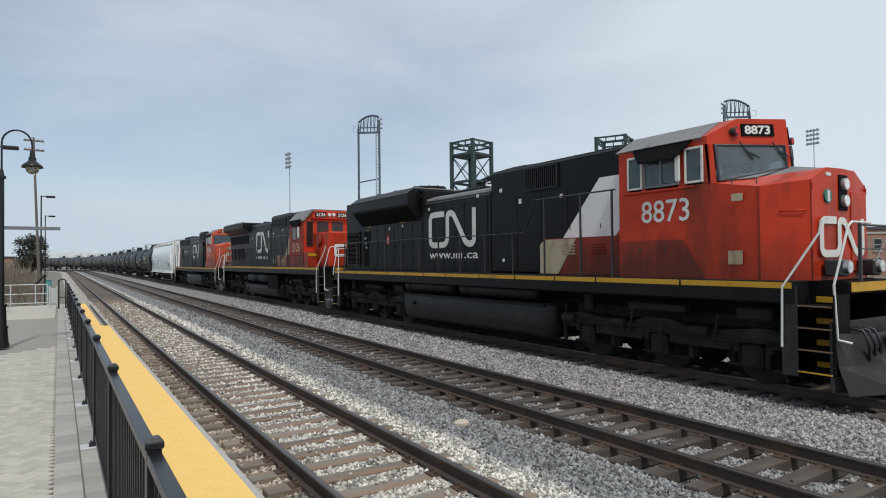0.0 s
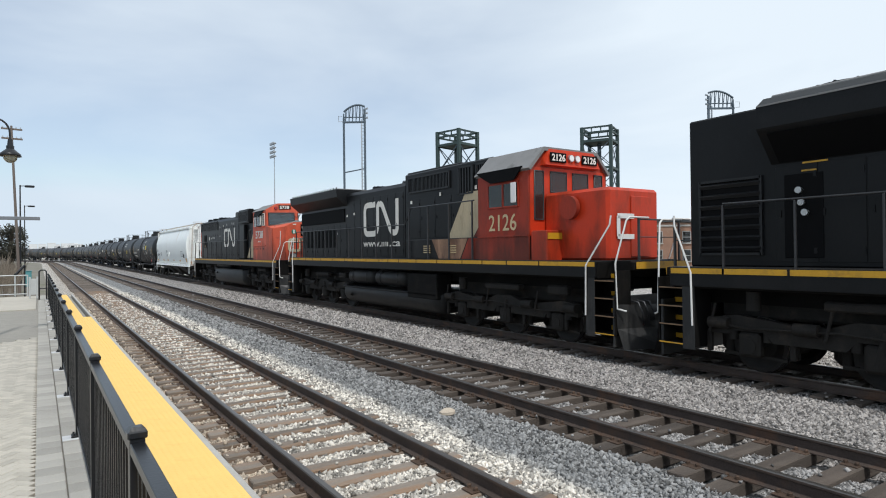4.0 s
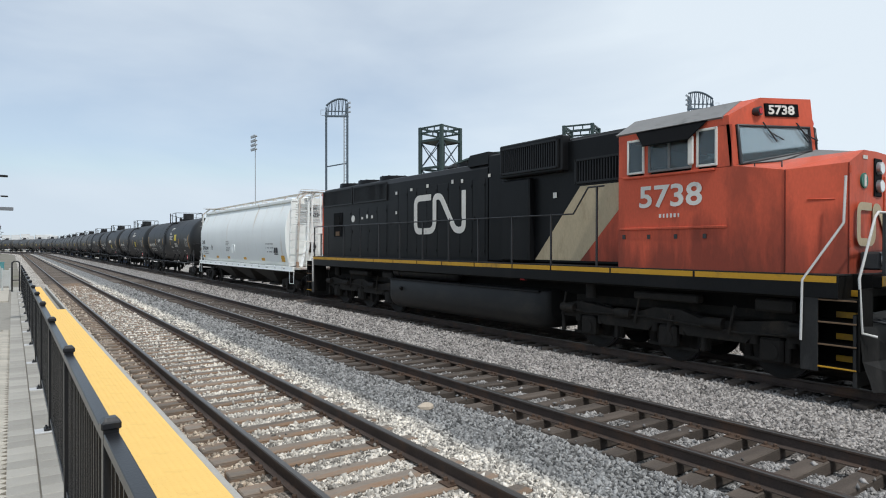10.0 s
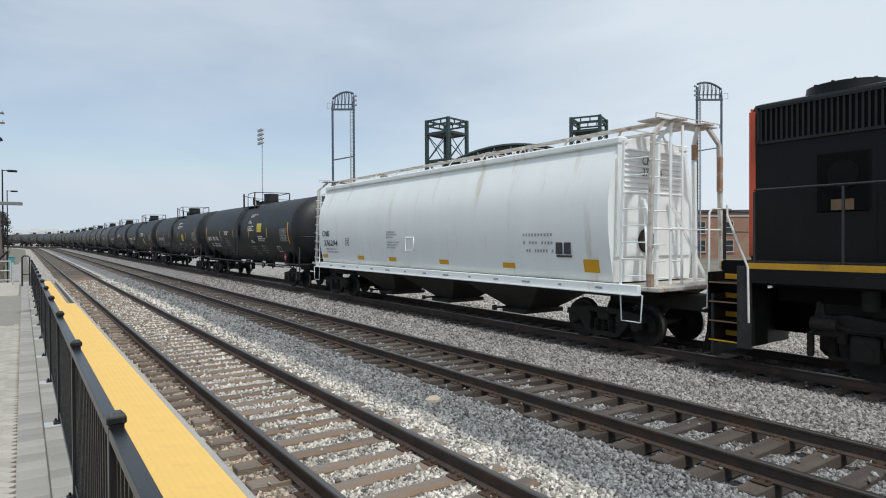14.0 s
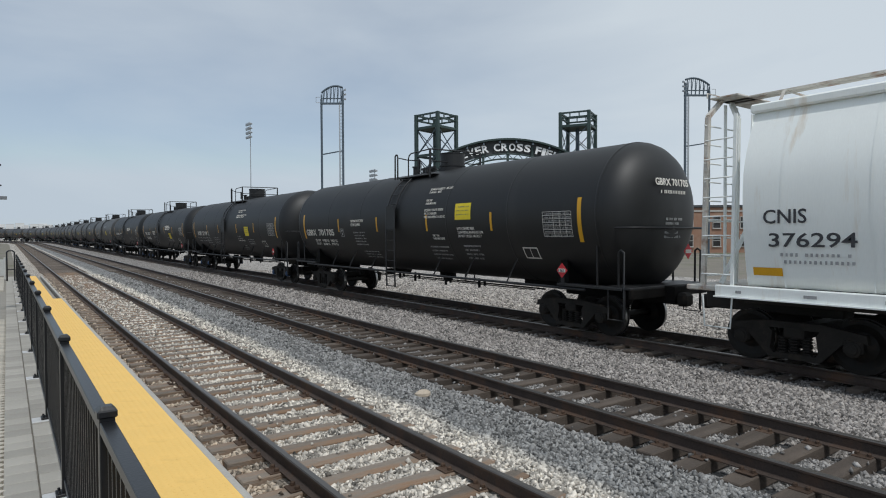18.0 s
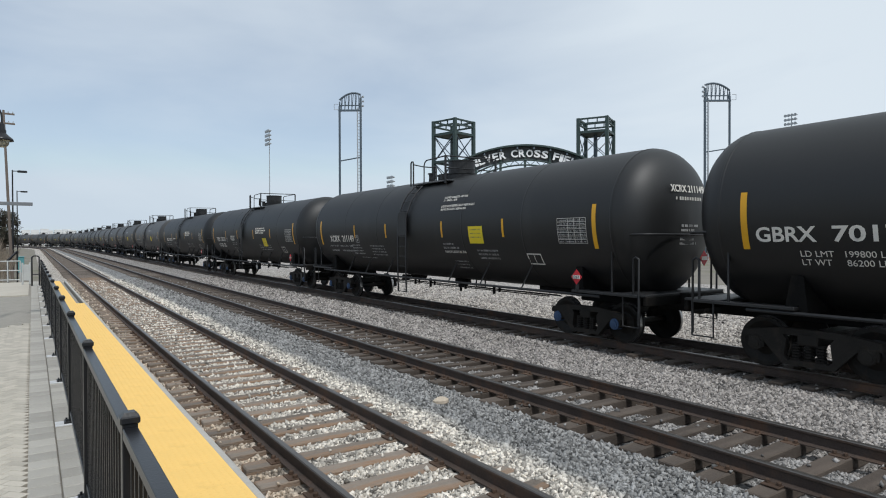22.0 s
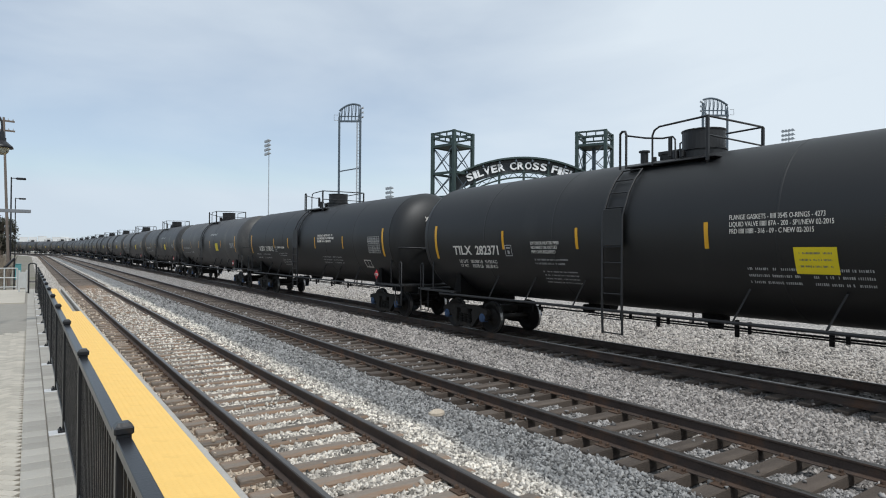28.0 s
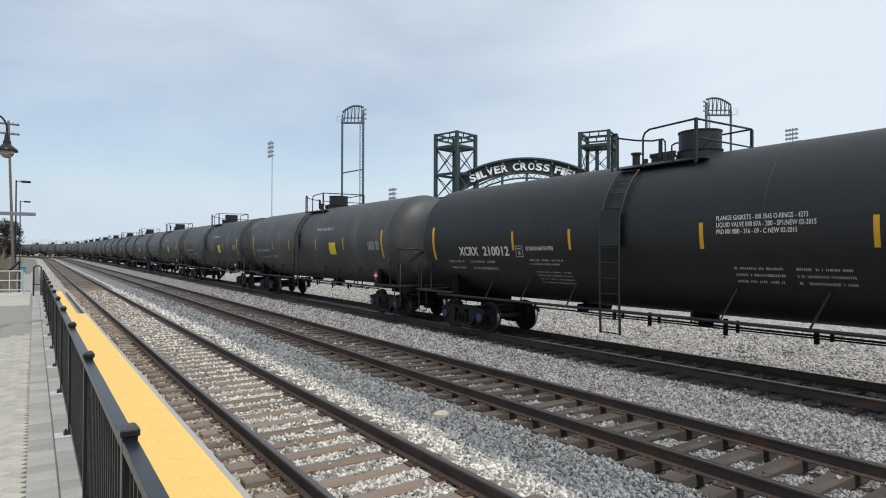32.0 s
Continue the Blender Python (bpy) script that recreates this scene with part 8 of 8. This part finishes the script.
def sign_frame(u, wdt, top, bar, flip, label):
    """A tall portal: one round leg, one ladder leg, an arched truss on top."""
    e = thing("light_tower", Matrix.Translation(U(u, 0, 79.0)) @ pose(0, 0, 0, 0, 0, FACE), label, "tower", "tall arched towers")
    f = -1 if flip else 1
    h = wdt / 2
    part("round_leg", Mesh().cyl((-f * h, 0, -0.3), (-f * h, 0, top - 1.7), 0.14, 10), M["park_blue"], e)
    for dx in (0.0, 0.42):
        part("ladder_leg", Mesh().box(f * (h - dx), 0, (top - 0.6) / 2 if dx == 0 else (top - 1.9) / 2, 0.26 if dx == 0 else 0.14, 0.26, top - 0.6 if dx == 0 else top - 1.9, 0.02), M["park_blue"] if dx == 0 else M["galv"], e)
    for k in range(44):
        z = 2.0 + k * 0.42
        if z < top - 2.2:
            part("rung", Mesh().box(f * (h - 0.2), 0, z, 0.42, 0.06, 0.06), M["galv"], e)
    part("cross_bar", Mesh().beam((-h, 0, bar - 0.25), (h, 0, bar + 0.25), 0.14, 0.14), M["park_blue"], e)
    z0, zt = top - 2.35, top
    part("sill_beam", Mesh().box(0, 0, z0 + 0.1, wdt + 0.3, 0.3, 0.22, 0.02), M["park_blue"], e)
    part("sill_beam", Mesh().box(0, 0, z0 + 0.75, wdt, 0.16, 0.12, 0.02), M["park_blue"], e)
    n = 12
    arc = [(-h * math.cos(math.pi * k / n / 1.0) if False else -h + wdt * k / n, 0, z0 + 1.0 + (zt - z0 - 1.0) * math.sin(math.pi * (0.08 + 0.62 * (k / n if not flip else 1 - k / n))) ** 0.8) for k in range(n + 1)]
    part("arch", Mesh().tube(arc, 0.13, 7), M["park_blue"], e)
    for k in range(1, n, 2):
        part("truss_bar", Mesh().beam((arc[k][0], 0, z0 + 0.1), arc[k], 0.10, 0.10).beam((arc[k][0], 0, z0 + 0.1), (arc[min(k + 1, n)][0], 0, arc[min(k + 1, n)][2]), 0.07, 0.07), M["park_blue"], e)
    part("corner_post", Mesh().box(-f * h, 0, z0 + 0.6, 0.16, 0.16, 1.3, 0.01), M["park_blue"], e)
    part("catwalk", Mesh().tube([(-f * (h + 0.1), -0.5, z0 + 0.1), (-f * (h + 0.6), -0.5, z0 + 0.1), (-f * (h + 0.6), -0.5, z0 + 0.8), (-f * (h + 0.1), -0.5, z0 + 0.8)], 0.04, 5), M["galv"], e)
    for z in (z0 + 0.6, z0 + 1.2, z0 + 1.8):
        part("flood_lamp", Mesh().cyl((f * (h + 0.1), -0.1, z), (f * (h + 0.42), -0.2, z + 0.05), 0.08, 8, 0.15), M["galv"], e)


sign_frame(-12.35, 2.75, 21.9, 13.3, False, "slender blue-grey steel tower with an arched top and ladder leg")
sign_frame(35.5, 3.2, 23.0, 14.3, True, "slender blue-grey steel tower with an arched top and ladder leg")


def flood_mast(u, w, top, lean=0.0, rows=4):
    e = thing("floodlight_mast", Matrix.Translation(U(u, 0, w)) @ pose(0, 0, 0, 0, 0, FACE - 55), "tall slim galvanised floodlight mast at the ballpark", "light mast", "floodlight masts")
    k = w / 78.0
    part("pole", Mesh().cyl((0, 0, -0.3), (0, 0, top), 0.075 * k, 10, 0.045 * k), M["galv"], e)
    for j in range(rows):
        z = top - 0.1 - j * 0.55 * k
        b = part("crossarm", Mesh().box(0, 0, z, 1.5 * k, 0.1, 0.08 * k), M["galv"], e)
        for i in range(4):
            x = (-0.6 + 0.4 * i) * k
            part("floodlight", Mesh().cyl((x, -0.05, z + 0.05), (x, -0.35 * k, z + 0.02), 0.1 * k, 8, 0.2 * k), M["galv"], b)


flood_mast(-34.8, 120.0, 24.6)
flood_mast(68.6, 120.0, 27.4)
flood_mast(-10.5, 120.0, 15.4, rows=3)


def building(u0, u1, w, top, depth, name, label, wall, floors=2, step=3.6):
    e = thing(name, Matrix.Translation(U(0, 0, w)) @ pose(0, 0, 0, 0, 0, FACE), label, "building")
    part("wall", Mesh().box((u0 + u1) / 2, depth / 2, top / 2 - 0.3, u1 - u0, depth, top + 0.6, 0.03), wall, e)
    part("roof", Mesh().box((u0 + u1) / 2, depth / 2, top + 0.12, u1 - u0 + 0.5, depth + 0.5, 0.35, 0.03), M["roof_dark"], e)
    part("cornice", Mesh().box((u0 + u1) / 2, -0.04, top - 0.55, u1 - u0, 0.16, 0.25, 0.02), M["concrete"], e)
    n = int((u1 - u0) / step)
    for k in range(n):
        u = u0 + (k + 0.5) * (u1 - u0) / n
        for f in range(floors):
            z = 1.6 + f * (top - 1.2) / floors
            wn_ = part("window", Mesh().box(u, -0.02, z, 1.05, 0.06, 1.55), M["dark_window"], e, "dark window with a pale frame")
            fr = Mesh()
            for s in (-0.55, 0.55):
                fr.box(u + s, -0.05, z, 0.09, 0.08, 1.7)
            for s in (-0.8, 0.8, 0.0):
                fr.box(u, -0.05, z + s, 1.1, 0.08, 0.08)
            part("frame", fr, M["concrete"], wn_)
            part("sill", Mesh().box(u, -0.1, z - 0.88, 1.3, 0.2, 0.1, 0.01), M["concrete"], wn_)


building(23.0, 62.0, 84.0, 6.3, 12.0, "brick_building", "long two-storey reddish brick building with a flat dark roof", M["brick"])
building(-7.5, 0.2, 84.0, 5.0, 10.0, "gatehouse", "low brick gatehouse beside the ballpark entrance", M["brick"], 1)

# ---- the far end of the platform ----
M["post_black"] = M["fence"]
M["globe"] = glass_mat("lamp_globe", (0.85, 0.80, 0.62), 0.35)
M["grey_paint"] = mat("grey_paint", (0.17, 0.18, 0.195), 0.55, var=0.15, scale=2, fine=30, bump=0.02)
M["pale_rail"] = mat("pale_railing", (0.50, 0.51, 0.50), 0.55, 0.2, var=0.15, scale=2, fine=30, bump=0.02)
M["pole_wood"] = mat("pole_wood", (0.16, 0.13, 0.11), 0.9, var=0.3, scale=2, fine=20, bump=0.2, stretch=(1, 1, 0.1))
M["twig"] = mat("dry_twigs", (0.25, 0.205, 0.155), 0.9, var=0.3, scale=1, fine=10, bump=0.0, per_island=0.5)
M["leaf"] = mat("dark_foliage", (0.036, 0.034, 0.021), 0.8, var=0.4, scale=2, fine=10, bump=0.0, per_island=0.6)
M["bark"] = mat("bark", (0.10, 0.08, 0.06), 0.9, var=0.3)
M["teal"] = mat("teal_box", (0.10, 0.30, 0.32), 0.6, var=0.15)
M["bin_blue"] = mat("bin_blue_grey", (0.06, 0.09, 0.12), 0.6, var=0.2)
M["far_white"] = mat("far_white_wall", (0.75, 0.75, 0.74), 0.6, var=0.06, scale=0.05, fine=0.5, bump=0.0)
M["far_wood"] = mat("far_woods", (0.10, 0.095, 0.075), 0.95, var=0.35, scale=0.2, fine=2, bump=0.0, per_island=0.4)


def platform_lamp():
    e = thing("platform_lamp", pose(-1.28, 19.2, PLAT_Z), "black cast-iron gooseneck lamp post with a cream globe", "street lamp")
    b = Mesh()
    b.cyl((0, 0, 0), (0, 0, 0.12), 0.19, 16).cyl((0, 0, 0.12), (0, 0, 0.5), 0.17, 16, 0.14).cyl((0, 0, 0.5), (0, 0, 0.56), 0.16, 16).cyl((0, 0, 0.56), (0, 0, 1.05), 0.125, 16, 0.11).cyl((0, 0, 1.05), (0, 0, 1.12), 0.13, 16)
    part("base", b, M["post_black"], e)
    s = Mesh().cyl((0, 0, 1.1), (0, 0, 4.35), 0.075, 12, 0.06).cyl((0, 0, 4.35), (0, 0, 4.42), 0.10, 12).cyl((0, 0, 4.42), (0, 0, 4.6), 0.07, 12, 0.03)
    part("shaft", s, M["post_black"], e)
    pts = [(0, 0, 4.5), (0, 0, 5.2)] + [(0.325 - 0.325 * math.cos(a), 0, 5.28 + 0.36 * math.sin(a)) for a in [math.pi * k / 12 for k in range(13)]] + [(0.655, 0, 5.1)]
    part("gooseneck", Mesh().tube(pts, 0.024, 8), M["post_black"], e)
    part("collar", Mesh().cyl((0.655, 0, 5.12), (0.655, 0, 4.95), 0.05, 12, 0.07).cyl((0.655, 0, 4.95), (0.655, 0, 4.86), 0.09, 14), M["post_black"], e)
    sh = Mesh()
    prof = [(0.05, 4.92), (0.10, 4.86), (0.16, 4.80), (0.23, 4.74), (0.25, 4.68), (0.24, 4.68), (0.22, 4.73), (0.09, 4.84)]
    sh.loft([[(0.655 + r * math.cos(2 * math.pi * k / 24), r * math.sin(2 * math.pi * k / 24), z) for k in range(24)] for r, z in prof], 0, True, False)
    part("shade", sh, M["post_black"], e, "black bell-shaped lamp shade")
    part("globe", Mesh().ball(0.655, 0, 4.66, 0.155, 10), M["globe"], e, "cream glass globe")


platform_lamp()


def area_light(x, y, top):
    e = thing("area_light", pose(x, y, PLAT_Z if y < PLAT_Y1 else rise(y) - 0.1), "dark slim pole with a flat area-light head", "street lamp", "area lights")
    part("pole", Mesh().cyl((0, 0, 0), (0, 0, top), 0.07, 10, 0.05), M["post_black"], e)
    part("arm", Mesh().cyl((0, 0, top - 0.08), (0.35, 0, top - 0.06), 0.035, 8), M["post_black"], e)
    part("head", Mesh().box(0.65, 0, top - 0.09, 0.68, 0.36, 0.17, 0.05), M["post_black"], e, "flat dark lamp head")


area_light(-2.68, 36.0, 7.98)
area_light(-1.28, 60.0, 8.15)
area_light(-1.38, 84.0, 8.1)


def utility_pole():
    e = thing("utility_pole", pose(-1.22, 50.0, 0.0), "weathered wooden utility pole with two crossarms", "utility pole")
    part("pole", Mesh().cyl((0.1, 0, -0.3), (-0.31, 0, 11.3), 0.10, 10, 0.065), M["pole_wood"], e)
    for z, x0 in ((11.1, -0.30), (10.45, -0.28)):
        part("crossarm", Mesh().beam((x0 - 0.58, 0.1, z), (x0 + 0.6, 0.1, z - 0.02), 0.09, 0.11), M["pole_wood"], e)
        for x in (-0.5, -0.25, 0.25, 0.5):
            part("insulator", Mesh().cyl((x0 + x, 0.1, z + 0.05), (x0 + x, 0.1, z + 0.16), 0.04, 8, 0.025), M["galv"], e)


utility_pole()


def gantry():
    e = thing("sign_gantry", pose(-2.5, 33.0, PLAT_Z), "grey steel post with a long cantilever beam", "gantry")
    part("post", Mesh().box(0, 0, 1.95, 0.22, 0.22, 3.9, 0.02), M["grey_paint"], e)
    part("beam", Mesh().box(1.2, 0, 3.83, 2.65, 0.16, 0.15, 0.015), M["grey_paint"], e)
    part("foot", Mesh().box(0, 0, 0.02, 0.4, 0.4, 0.05, 0.01), M["grey_paint"], e)


gantry()


def end_railing():
    e = thing("end_railing", pose(0, 39.6, PLAT_Z), "pale grey pipe railing across the platform end", "railing")
    for z in (1.12, 0.62, 0.12):
        part("rail", Mesh().tube([(-4.6, 0, z), (-0.55, 0, z)], 0.03, 7), M["pale_rail"], e)
    for x in (-4.5, -3.4, -2.2, -1.1, -0.55):
        part("post", Mesh().cyl((x, 0, 0), (x, 0, 1.14), 0.035, 8), M["pale_rail"], e)
    g = thing("ramp_gate", pose(-0.3, 36.8, PLAT_Z), "pale grey steel ramp gate", "gate")
    for x in (-0.12, 0.18):
        part("gate_post", Mesh().box(x, 0, 0.55, 0.08, 0.08, 1.1, 0.01), M["pale_rail"], g)
    part("gate_panel", Mesh().box(0.03, 0, 0.6, 0.24, 0.04, 0.8, 0.01), M["pale_rail"], g)
    h = thing("hoop_railing", pose(0.17, 35.6, PLAT_Z), "black steel hoop railing at the fence end", "railing")
    part("hoop", Mesh().tube([(-0.2, 0, 0), (-0.2, 0, 1.38), (-0.12, 0, 1.45), (0.02, 0, 1.45), (0.1, 0, 1.38), (0.1, 0, 0)], 0.035, 8), M["post_black"], h)
    part("crossbar", Mesh().tube([(-0.2, 0, 0.55), (0.1, 0, 0.55)], 0.025, 8), M["post_black"], h)
    s = thing("stair_railing", pose(-1.0, 43.5, 0.0), "dark steel stair railing beyond the platform", "railing")
    part("post", Mesh().box(-0.2, 0, 0.7, 0.1, 0.1, 1.5, 0.01), M["post_black"], s)
    part("handrail", Mesh().beam((-0.2, 0, 1.35), (0.25, 0.6, 1.9), 0.09, 0.09), M["post_black"], s)
    part("post", Mesh().box(0.25, 0.6, 0.9, 0.08, 0.08, 2.0, 0.01), M["post_black"], s)


end_railing()

tb = thing("utility_cabinet", pose(-0.78, 58.0, 0.1), "small teal utility cabinet beside the track", "cabinet")
part("body", Mesh().box(0, 0, 0.6, 0.5, 0.45, 1.2, 0.03), M["teal"], tb)
part("lid", Mesh().box(0, 0, 1.22, 0.56, 0.52, 0.06, 0.02), M["teal"], tb)
bn = thing("trash_bin", pose(-2.75, 30.2, PLAT_Z), "blue-grey trash bin with a domed lid", "bin")
part("body", Mesh().cyl((0, 0, 0.05), (0, 0, 1.05), 0.28, 18, 0.31), M["bin_blue"], bn)
part("lid", Mesh().cyl((0, 0, 1.05), (0, 0, 1.35), 0.33, 18, 0.16), M["bin_blue"], bn)


def brush():
    rng = random.Random(11)
    m = Mesh()
    for k in range(1500):
        x, y = rng.uniform(-9.0, -1.3), rng.uniform(43.5, 66.0)
        z = rise(y) - 0.15
        h = rng.uniform(1.0, 2.5) * (1.15 if x < -2 else 0.8)
        a, l = rng.uniform(0, 6.28), rng.uniform(0.1, 0.7)
        p1 = (x + l * 0.4 * math.cos(a), y + l * 0.4 * math.sin(a), z + h * 0.55)
        p2 = (x + l * math.cos(a), y + l * math.sin(a), z + h)
        m.tube([(x, y, z), p1, p2], rng.uniform(0.008, 0.02), 3)
        for j in range(3):
            b = rng.uniform(0, 6.28)
            q = Vector(p1) + Vector((0, 0, rng.uniform(-0.2, 0.4)))
            m.tube([q, q + Vector((0.35 * math.cos(b), 0.35 * math.sin(b), rng.uniform(0.3, 0.7)))], 0.007, 3)
    tagged(part("brush", m, M["twig"]), "dry bare brush and tall dead grass beyond the platform", "brush", kind="stuff")


brush()


def evergreen():
    rng = random.Random(4)
    e = thing("evergreen_tree", pose(-2.0, 62.0, 0.2), "dark dense evergreen tree with an uneven crown", "tree")
    t = Mesh().tube([(0, 0, -0.3), (0.05, 0, 1.5), (0.0, 0.1, 3.0), (0.1, 0, 4.6)], 0.16, 8)
    part("trunk", t, M["bark"], e)
    for k in range(9):
        a, z = rng.uniform(0, 6.28), rng.uniform(1.6, 4.2)
        part("limb", Mesh().tube([(0, 0, z), (0.5 * math.cos(a), 0.5 * math.sin(a), z + 0.3), (1.0 * math.cos(a), 1.0 * math.sin(a), z + 0.4)], 0.05, 5), M["bark"], e)
    c = Mesh()
    clumps = [(rng.uniform(-0.95, 0.95), rng.uniform(-0.9, 0.9), rng.uniform(2.2, 4.75)) for k in range(95)]
    for cx, cy, cz in clumps:
        f = 1.0 - max(0.0, abs(cz - 3.5) - 0.7) * 0.5
        cx, cy = cx * f, cy * f
        for j in range(34):
            p = Vector((cx, cy, cz)) + Vector((rng.gauss(0, 0.17), rng.gauss(0, 0.17), rng.gauss(0, 0.15)))
            d = Vector((rng.uniform(-1, 1), rng.uniform(-1, 1), rng.uniform(-0.4, 1))).normalized() * rng.uniform(0.1, 0.22)
            s = d.orthogonal().normalized() * 0.045
            c.add([p - s, p + s, p + d + s * 0.4, p + d - s * 0.4], [(0, 1, 2, 3)])
    part("crown", c, M["leaf"], e)["kind"] = "stuff"


evergreen()


def far_side():
    e = thing("low_building", pose(-12.5, 150.0, rise(150) - 0.2), "low reddish building far beyond the brush", "building")
    part("wall", Mesh().box(0, 0, 1.9, 9.5, 8, 3.8, 0.05), M["brick"], e)
    part("roof", Mesh().box(0, 0, 3.9, 10, 8.5, 0.25, 0.03), M["roof_dark"], e)
    for k in range(7):
        w = thing("storage_building", pose(-4.0 + k * 5.2 + (k % 3), 585.0 + 12 * (k % 2), rise(600) - 0.3), "far white industrial building on the horizon", "building", "far white buildings")
        part("wall", Mesh().box(0, 0, 5.6 + 0.25 * (k % 3), 5.6, 12, 11.4 + 0.5 * (k % 3), 0.1), M["far_white"], w)
        part("roof", Mesh().box(0, 0, 11.5 + 0.5 * (k % 3), 5.7, 12.1, 0.4, 0.05), M["far_white"], w)
    rng = random.Random(9)
    m = Mesh()
    for k in range(900):
        x = rng.uniform(-260, 330)
        y = rng.uniform(560, 700) if x < 120 else rng.uniform(330, 560)
        if -12 < x < 40 and y < 640:
            continue
        h = rng.uniform(4, 8.5)
        w = rng.uniform(2, 5)
        z = 1.8
        n = 6
        m.loft([[(x + w * r * math.cos(6.28 * j / n + k), y + w * r * math.sin(6.28 * j / n + k), z + h * q) for j in range(n)] for q, r in ((0, 0.4), (0.3, 1.0), (0.65, 0.85 + 0.2 * rng.random()), (0.92, 0.35))], 0, False)
    tagged(part("far_woods", m, M["far_wood"]), "distant leafless woods along the horizon", "woods", kind="stuff")


far_side()
rk = thing("loose_rock", pose(5.33, 7.95, -0.25), "pale tan rock lying on the ballast", "rock")
rr = Mesh()
_r = random.Random(2)
rr.loft([[(0.13 * s * math.cos(6.28 * j / 9) * (1 + 0.2 * _r.random()), 0.09 * s * math.sin(6.28 * j / 9) * (1 + 0.2 * _r.random()), z) for j in range(9)] for s, z in ((0.6, 0.0), (1.0, 0.05), (0.95, 0.09), (0.5, 0.13))], 0, False)
part("stone", rr, mat("tan_rock", (0.50, 0.42, 0.33), 0.9, var=0.2, bump=0.3), rk)


def motions():
    """The train rolls by at a steady pace, and its wheels turn."""
    for car, y0 in CARS:
        walk(car, [(t, on_track(TRAIN_X, y0 - gone(t))) for t in range(0, 33)])
    for car, y0 in CARS[:12]:
        for w in car.children_recursive:
            if w.name.split(".")[0] != "wheelset":
                continue
            p = w.location.copy()
            r = p.z
            n = 236
            walk(w, [(32.0 * k / n, pose(p.x, p.y, p.z, math.degrees(gone(32.0 * k / n) / r))) for k in range(n + 1)])


motions()
